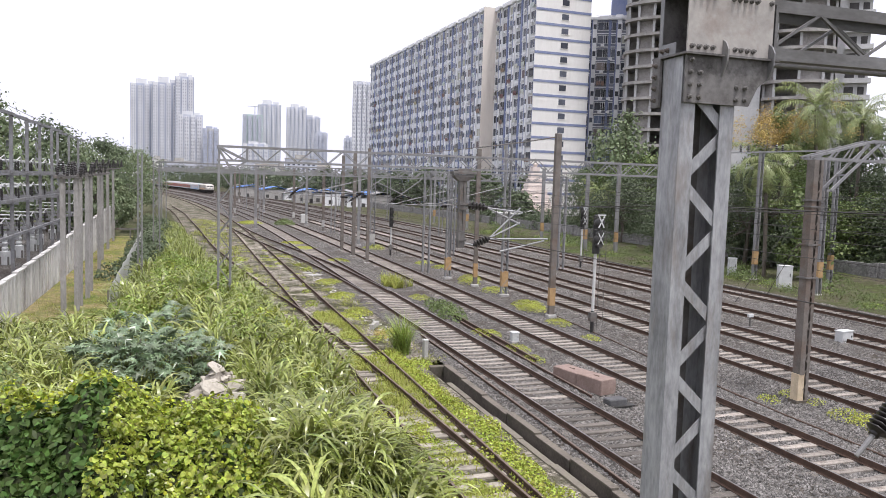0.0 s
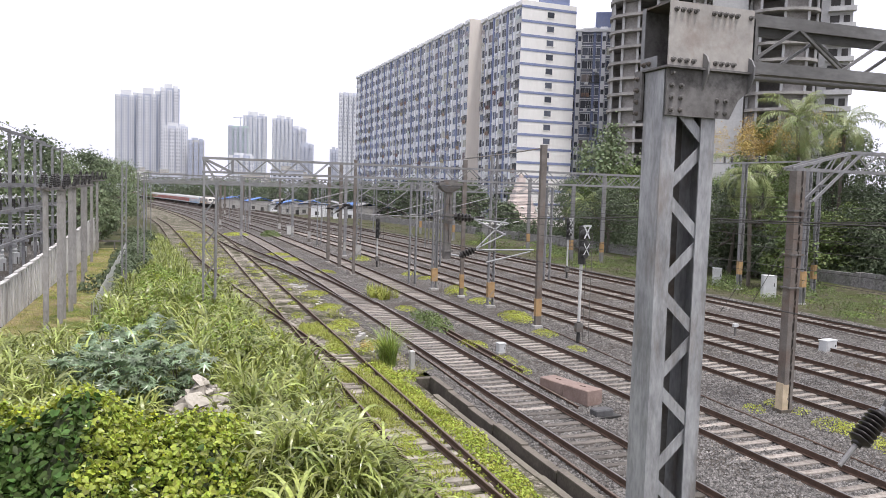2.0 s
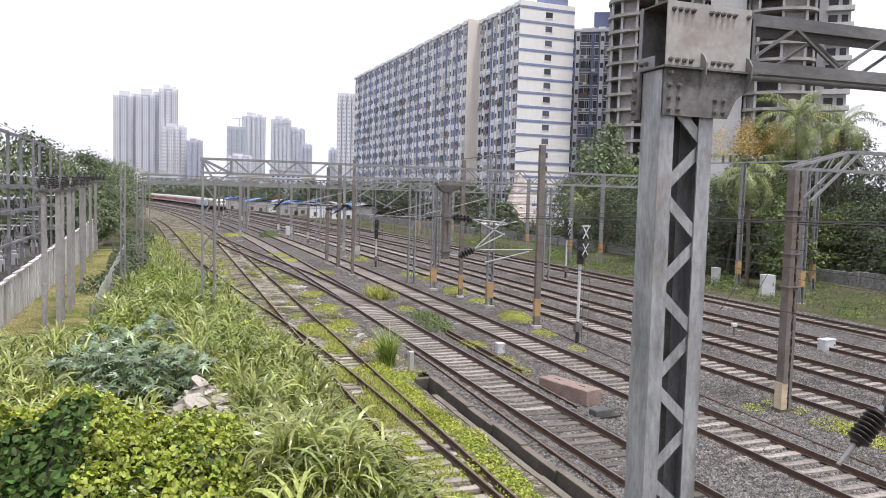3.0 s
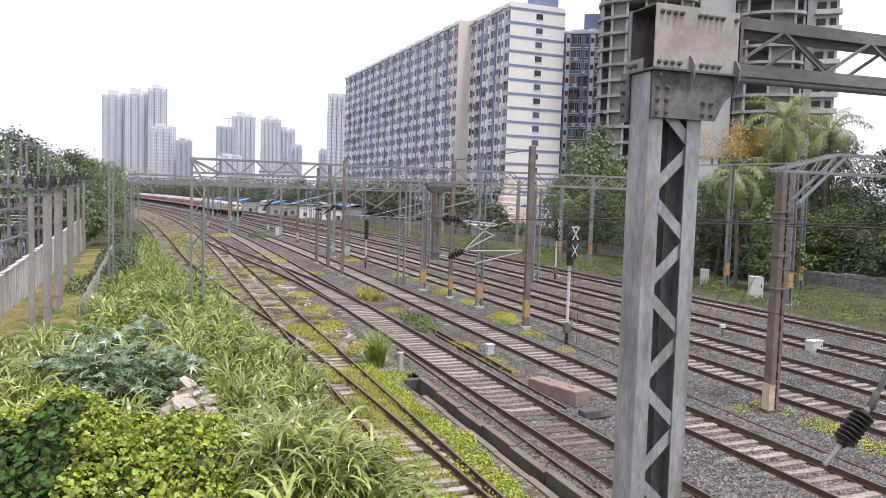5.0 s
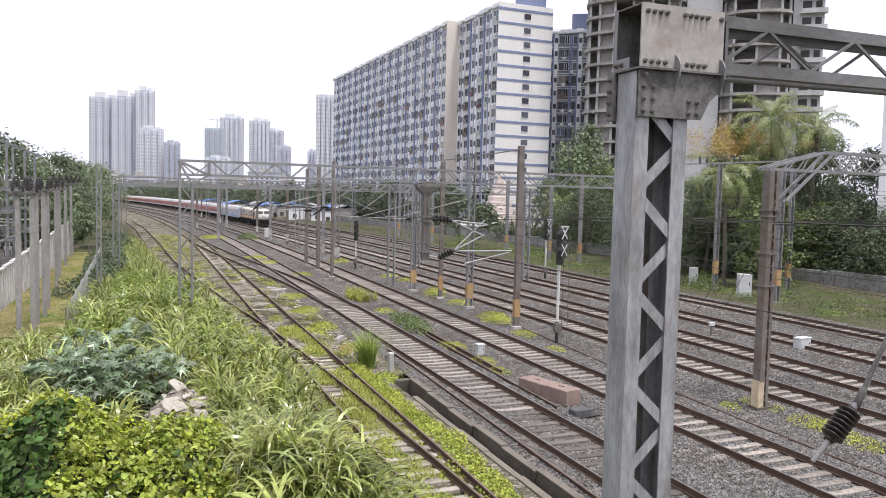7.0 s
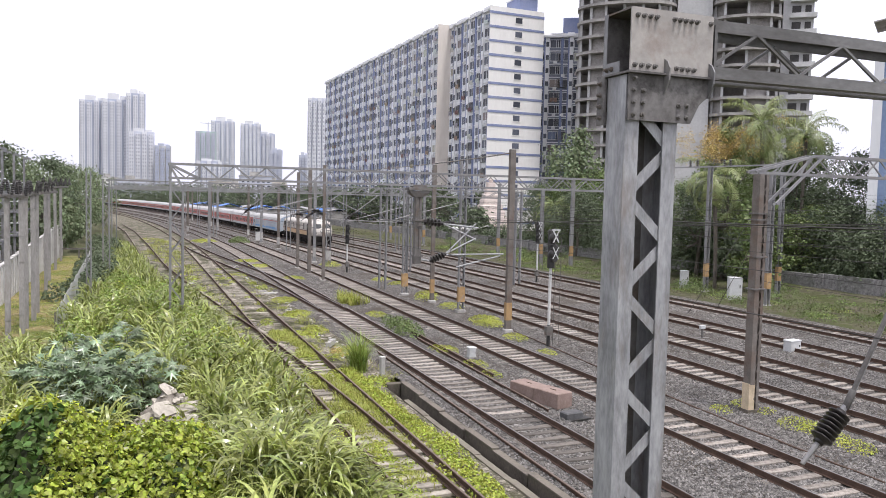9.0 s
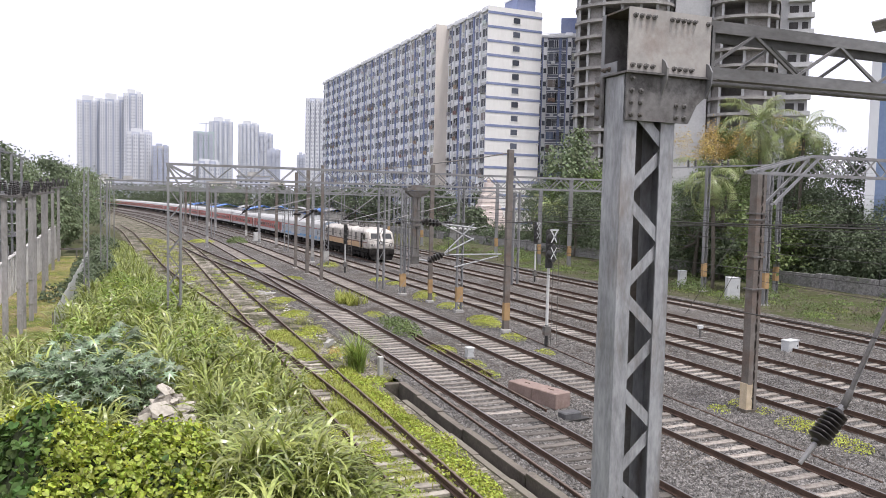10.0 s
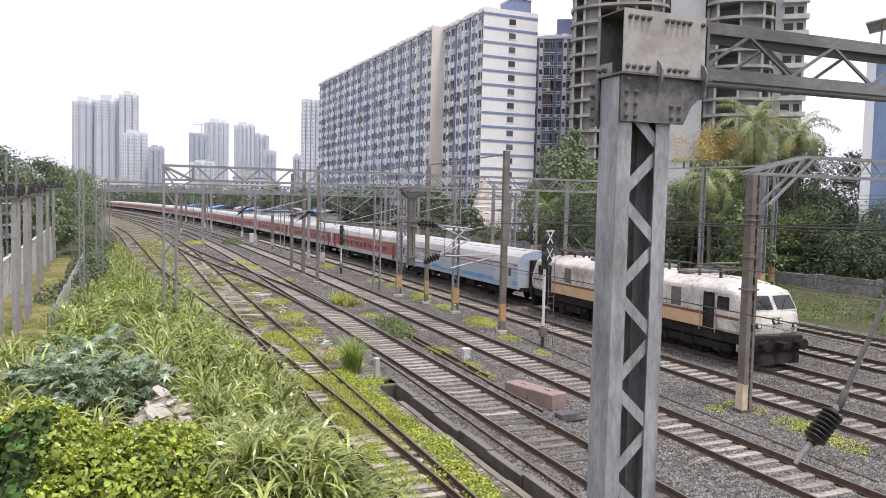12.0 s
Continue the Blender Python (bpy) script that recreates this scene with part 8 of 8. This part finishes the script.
def locomotive():
    ob = thing("electric_locomotive", "white electric locomotive with orange-beige band and brown stripe", "locomotive")
    L = 9.55

    def level(z, w, f):
        """Plan outline of the body at one height, with a faintly curved, round-cornered nose at both ends."""
        nose = [(-w, f - 0.55), (-w + 0.06, f - 0.32), (-w + 0.22, f - 0.14), (-w * 0.55, f - 0.04), (0.0, f)]
        nose += [(-x, y) for x, y in reversed(nose[:-1])]
        return [(x, y, z) for x, y in nose] + [(-x, -y, z) for x, y in nose]
    body = part("body", Shape().loft([level(*q) for q in ((1.30, 1.40, L - 0.02), (1.42, 1.49, L + 0.07), (1.85, 1.525, L + 0.12), (2.22, 1.53, L + 0.03), (2.36, 1.53, L - 0.04), (3.00, 1.53, L - 0.42), (3.12, 1.50, L - 0.50), (3.22, 1.42, L - 0.82), (3.38, 1.22, L - 1.35), (3.52, 0.95, L - 1.9), (3.58, 0.5, L - 2.4))]), M_LOCO, ob)
    for s in (-1, 1):
        part("beige_band", Shape().box(s * 1.536 - 0.006, -L + 1.9, 1.34, s * 1.536 + 0.006, L - 1.9, 1.90), M_LOCOBEIGE, body, "orange-beige band")
        part("brown_stripe", Shape().box(s * 1.538 - 0.006, -L + 0.55, 1.90, s * 1.538 + 0.006, L - 0.55, 2.02), M_LOCOBROWN, body, "red-brown stripe")
        for y, w, z0, z1 in ((-4.9, 0.7, 2.10, 2.95), (4.9, 0.7, 2.10, 2.95), (-1.8, 0.45, 2.2, 2.9), (1.6, 0.45, 2.2, 2.9)):
            lv = part("louvre_panel", Shape().box(s * 1.54 - 0.008, y - w / 2, z0, s * 1.54 + 0.008, y + w / 2, z1), M_STEEL_DARK, body, "dark ventilation grille")
            for k in range(4):
                part("slat", Shape().box(s * 1.552 - 0.008, y - w / 2, z0 + 0.1 + 0.19 * k, s * 1.552 + 0.008, y + w / 2, z0 + 0.14 + 0.19 * k), M_STEEL_DARK, lv)
        for e in (-1, 1):
            dr = part("cab_door", Shape().box(s * 1.54 - 0.008, e * 7.15 - 0.36, 1.36, s * 1.54 + 0.008, e * 7.15 + 0.36, 2.95), M_UNDER, body, "dark cab door")
            part("door_window", Shape().box(s * 1.553 - 0.006, e * 7.15 - 0.24, 2.2, s * 1.553 + 0.006, e * 7.15 + 0.24, 2.8), M_CABGLASS, dr)
            part("cab_window", Shape().box(s * 1.535 - 0.012, e * 8.05 - 0.36, 2.25, s * 1.535 + 0.012, e * 8.05 + 0.36, 2.85), M_CABGLASS, body)
            for k in (-0.5, 0.5):
                part("grab_rail", Shape().tube((s * 1.6, e * 7.15 + k, 1.2), (s * 1.6, e * 7.15 + k, 2.7), 0.02, n=6), M_TUBE, body)
        part("lettering_bar", Shape().box(s * 1.545 - 0.005, -1.8, 1.35, s * 1.545 + 0.005, -1.1, 1.6), M_LOCOBROWN, body)
    for e in (-1, 1):
        for s in (-1, 1):
            # the face leans back from z = 2.36 to 3.00; panes stand a little proud in their frames
            def face(x, z, out):
                return (s * x, e * (L - 0.04 - (z - 2.36) * 0.594 - 0.048 * x + out), z + out * 0.4)
            for nm, x0, x1, z0, z1, o, m_, lab in (("windscreen_frame", 0.06, 1.27, 2.36, 3.02, 0.012, M_LOCO, "white windscreen surround"), ("windscreen", 0.12, 1.20, 2.42, 2.97, 0.035, M_CABGLASS, "dark raked windscreen")):
                ring_ = [(x0, z0), (x1, z0), (x1 - 0.08, z1), (x0, z1)]
                if s * e < 0:
                    ring_.reverse()
                part(nm, Shape().loft([[face(x, z, -0.02) for x, z in ring_], [face(x, z, o) for x, z in ring_]]), m_, body, lab)
            part("wiper", Shape().tube(face(0.35, 2.38, 0.06), face(0.75, 2.78, 0.06), 0.012, n=5), M_BLACK, body)
            part("marker_lamp", Shape().box(s * 1.0 - 0.16, e * (L + 0.05) - 0.05, 1.66, s * 1.0 + 0.16, e * (L + 0.05) + 0.05, 1.86, 0.03), M_BLACK, body)
            part("marker_lamp", Shape().lathe((s * 1.0, e * (L + 0.09), 1.76), (s * 1.0, e * (L + 0.13), 1.76), [(0, 0.085), (1, 0.08)], 10), M_LAMP, body)
            part("front_stripe", Shape().beam((s * 1.50, e * (L - 0.42), 1.98), (s * 1.22, e * (L - 0.045), 1.93), 0.05, 0.20), M_LOCOBROWN, body, "red-brown stripe")
            part("hand_rail", Shape().tube((s * 0.3, e * (L + 0.14), 1.62), (s * 1.25, e * (L + 0.06), 1.62), 0.015, n=6), M_TUBE, body)
        hl = part("headlamp", Shape().box(-0.30, e * (L + 0.07) - 0.07, 1.84, 0.30, e * (L + 0.07) + 0.07, 2.10, 0.05), M_BLACK, body)
        for s in (-1, 1):
            part("lens", Shape().lathe((s * 0.14, e * (L + 0.13), 1.97), (s * 0.14, e * (L + 0.17), 1.97), [(0, 0.11), (1, 0.10)], 12), M_LAMP, hl)
        part("buffer_beam", Shape().box(-1.4, min(e * (L - 0.1), e * (L + 0.18)), 0.72, 1.4, max(e * (L - 0.1), e * (L + 0.18)), 1.30, 0.03), M_UNDER, ob)
        for s in (-1, 1):
            part("buffer", Shape().lathe((s * 0.98, e * (L + 0.15), 1.0), (s * 0.98, e * (L + 0.65), 1.0), [(0, 0.13), (0.75, 0.12), (0.78, 0.24), (1, 0.24)], 12), M_UNDER, ob)
        part("rail_guard", Shape().loft([[(-1.35, e * (L + 0.05), 0.72), (1.35, e * (L + 0.05), 0.72), (1.35, e * (L - 0.25), 0.72), (-1.35, e * (L - 0.25), 0.72)], [(-1.15, e * (L + 0.25), 0.14), (1.15, e * (L + 0.25), 0.14), (1.15, e * (L + 0.05), 0.14), (-1.15, e * (L + 0.05), 0.14)]]), M_UNDER, ob)
        part("coupler", Shape().box(-0.15, min(e * L, e * (L + 0.62)), 0.85, 0.15, max(e * L, e * (L + 0.62)), 1.1, 0.03), M_UNDER, ob)
        bogie(ob, e * 5.7, 3)
        # roof gear: pantograph, insulators
        pg = part("pantograph", Shape().box(-0.9, e * 6.2 - 0.9, 3.88, 0.9, e * 6.2 - 0.82, 3.96).box(-0.9, e * 6.2 + 0.82, 3.88, 0.9, e * 6.2 + 0.9, 3.96).box(-0.9, e * 6.2 - 0.9, 3.88, -0.82, e * 6.2 + 0.9, 3.96).box(0.82, e * 6.2 - 0.9, 3.88, 0.9, e * 6.2 + 0.9, 3.96), M_STEEL_DARK, ob)
        up = e > 0
        zt = 5.42 if up else 4.13
        part("pantograph_arm", Shape().tube((-0.5, e * 6.2, 3.93), (-0.35, e * 6.2 + 1.2, 3.93 + (zt - 3.93) * 0.5), 0.03, n=6).tube((0.5, e * 6.2, 3.93), (0.35, e * 6.2 + 1.2, 3.93 + (zt - 3.93) * 0.5), 0.03, n=6).tube((-0.35, e * 6.2 + 1.2, 3.93 + (zt - 3.93) * 0.5), (-0.3, e * 6.2 - 0.1, zt), 0.025, n=6).tube((0.35, e * 6.2 + 1.2, 3.93 + (zt - 3.93) * 0.5), (0.3, e * 6.2 - 0.1, zt), 0.025, n=6), M_STEEL_DARK, pg)
        part("contact_strip", Shape().beam((-0.85, e * 6.2 - 0.1, zt + 0.03), (0.85, e * 6.2 - 0.1, zt + 0.03), 0.25, 0.04), M_STEEL_DARK, pg)
        for s in (-0.7, 0.7):
            for k in (-0.7, 0.7):
                part("insulator", insulator(Shape(), (s, e * 6.2 + k, 3.50), (s, e * 6.2 + k, 3.90), 0.09, 3), M_INSUL, ob)
    for y in (-3.6, -2.9, -2.2, 0.6, 1.4, 3.9, 4.4, 5.0):
        part("insulator", insulator(Shape(), (-0.4, y, 3.54), (-0.4, y, 4.02), 0.09, 3), M_INSUL, ob)
    part("busbar", Shape().tube((-0.4, -4.6, 4.04), (-0.4, 4.2, 4.04), 0.025, n=6), M_STEEL_DARK, ob)
    for y, l in ((-1.0, 2.2), (2.6, 1.8), (-4.6, 0.9)):
        part("roof_hatch", Shape().box(-0.95, y - l / 2, 3.48, 0.95, y + l / 2, 3.74, 0.08), M_STEEL_DARK, ob)
    part("underframe", Shape().box(-1.40, -9.1, 0.86, 1.40, 9.1, 1.31), M_UNDER, ob)
    part("transformer_case", Shape().box(-1.3, -2.1, 0.25, 1.3, 2.1, 0.85, 0.08), M_UNDER, ob)
    for y in (-2.6, 2.6):
        part("air_tank", Shape().lathe((-1.2, y, 0.55), (1.2, y, 0.55), [(0, 0.22), (1, 0.22)], 12), M_UNDER, ob)
    return ob


def coach(label, side_paint, low_paint, van=False):
    """An all-steel coach: rounded silver roof, side bands, windows, doors, bogies and gear below."""
    ob = thing("passenger_coach" if not van else "generator_van", label, "railway coach", "coaches of the express train")
    L = 11.75
    sec = section(1.60, 0.98, 2.68, 3.55)
    body = part("body", Shape().loft([[(x, y, z) for x, z in sec] for y in (-L, L)]), low_paint, ob)
    roof = [(x, z + 0.012) for x, z in section(1.612, 2.64, 2.68, 3.55)]
    part("roof", Shape().loft([[(x, y, z) for x, z in roof] for y in (-L + 0.05, L - 0.05)]), M_ROOF, ob, "silver-white curved roof")
    for k in range(7):
        y = -L + 1.6 + 3.4 * k
        part("roof_rib", Shape().loft([[(x * 1.004, yy, z + 0.03) for x, z in section(1.60, 2.7, 2.7, 3.55)] for yy in (y, y + 0.12)]), M_ROOF, ob)
    for e in (-1, 1):
        part("gangway", Shape().box(-0.75, min(e * L, e * (L + 0.35)), 1.1, 0.75, max(e * L, e * (L + 0.35)), 2.95, 0.03), M_UNDER, ob)
        part("buffer_beam", Shape().box(-1.45, min(e * (L - 0.3), e * (L + 0.05)), 0.85, 1.45, max(e * (L - 0.3), e * (L + 0.05)), 1.1), M_UNDER, ob)
        part("coupler", Shape().box(-0.14, min(e * L, e * (L + 0.55)), 0.9, 0.14, max(e * L, e * (L + 0.55)), 1.12), M_UNDER, ob)
        bogie(ob, e * 7.45, 2, 0.46, 2.56)
    for s in (-1, 1):
        sd = part("side_band", Shape().box(s * 1.604 - 0.006, -L + 0.02, 1.42 if not van else 1.2, s * 1.604 + 0.006, L - 0.02, 2.67), side_paint, body)
        if not van:
            for k in range(11):
                y = -8.0 + 1.6 * k
                wd = part("window", Shape().box(s * 1.612 - 0.006, y - 0.45, 1.70, s * 1.612 + 0.006, y + 0.45, 2.22), M_COACHPANE, body)
                if s > 0:
                    continue
                part("frame", Shape().box(s * 1.618 - 0.006, y - 0.5, 2.20, s * 1.618 + 0.006, y + 0.5, 2.26).box(s * 1.618 - 0.006, y - 0.03, 1.70, s * 1.618 + 0.006, y + 0.03, 2.22), M_COACHGREY, wd)
        else:
            for y, w in ((-8.6, 0.9), (0.6, 1.9), (4.4, 1.6), (9.6, 0.9)):
                part("louvre_panel", Shape().box(s * 1.613 - 0.006, y - w / 2, 1.35, s * 1.613 + 0.006, y + w / 2, 2.5), M_COACHGREY, body)
            part("red_line", Shape().box(s * 1.61 - 0.005, -L + 0.1, 2.52, s * 1.61 + 0.005, L - 0.1, 2.63), M_RED, body, "thin red line")
            part("blue_line", Shape().box(s * 1.611 - 0.005, -L + 0.1, 1.22, s * 1.611 + 0.005, L - 0.1, 1.52), M_VANBLUE, body, "bright blue painted line")
            part("notice", Shape().box(s * 1.612 - 0.005, 5.6, 1.9, s * 1.612 + 0.005, 6.5, 2.25), M_WHITE, body)
        for e in (-1, 1):
            dr = part("door", Shape().box(s * 1.612 - 0.006, e * 10.6 - 0.42, 1.05, s * 1.612 + 0.006, e * 10.6 + 0.42, 2.6), M_LOCOBROWN if not van else M_COACHGREY, body, "dark end door")
            part("door_window", Shape().box(s * 1.622 - 0.005, e * 10.6 - 0.2, 1.8, s * 1.622 + 0.005, e * 10.6 + 0.2, 2.35), M_PANE, dr)
    for y, w, h in ((-3.6, 1.6, 0.5), (-1.2, 1.2, 0.6), (1.4, 2.0, 0.5), (4.0, 1.0, 0.4)):
        part("equipment_box", Shape().box(-1.35, y - w / 2, 1.0 - h, 1.35, y + w / 2, 0.99, 0.03), M_UNDER, ob)
    return ob


TRAIN = [(locomotive(), 10.2)]
van = coach("pale blue generator van with red line and silver roof", M_PALEBLUE, M_PALEBLUE, True)
TRAIN.append((van, 20.9 + 12.1))
first = coach("red passenger coach with grey skirt and silver roof", M_RED, M_COACHGREY)
for i in range(17):
    TRAIN.append((first if i == 0 else copy_thing(first, pose(0, 0, 0)), 20.9 + 24.1 * (i + 1) + 12.1))


def motions():
    """The train runs south along its curving track, gathering speed to 28 m/s."""
    for car, back in TRAIN:
        half = 7.45 if back > 15 else 5.7
        rows = []
        for k in range(25):
            t = k / 2
            u = 12 - t
            s = 24.65 + 28.49 * u - 0.367 * u * u + back
            a, _ = curve_at(25.58, s - half)
            b, _ = curve_at(25.58, s + half)
            m = (a + b) / 2
            rows.append((t, pose(m.x, m.y, 0, 0, 0, math.degrees(math.atan2(-(b.x - a.x), b.y - a.y)))))
        walk(car, rows)


motions()
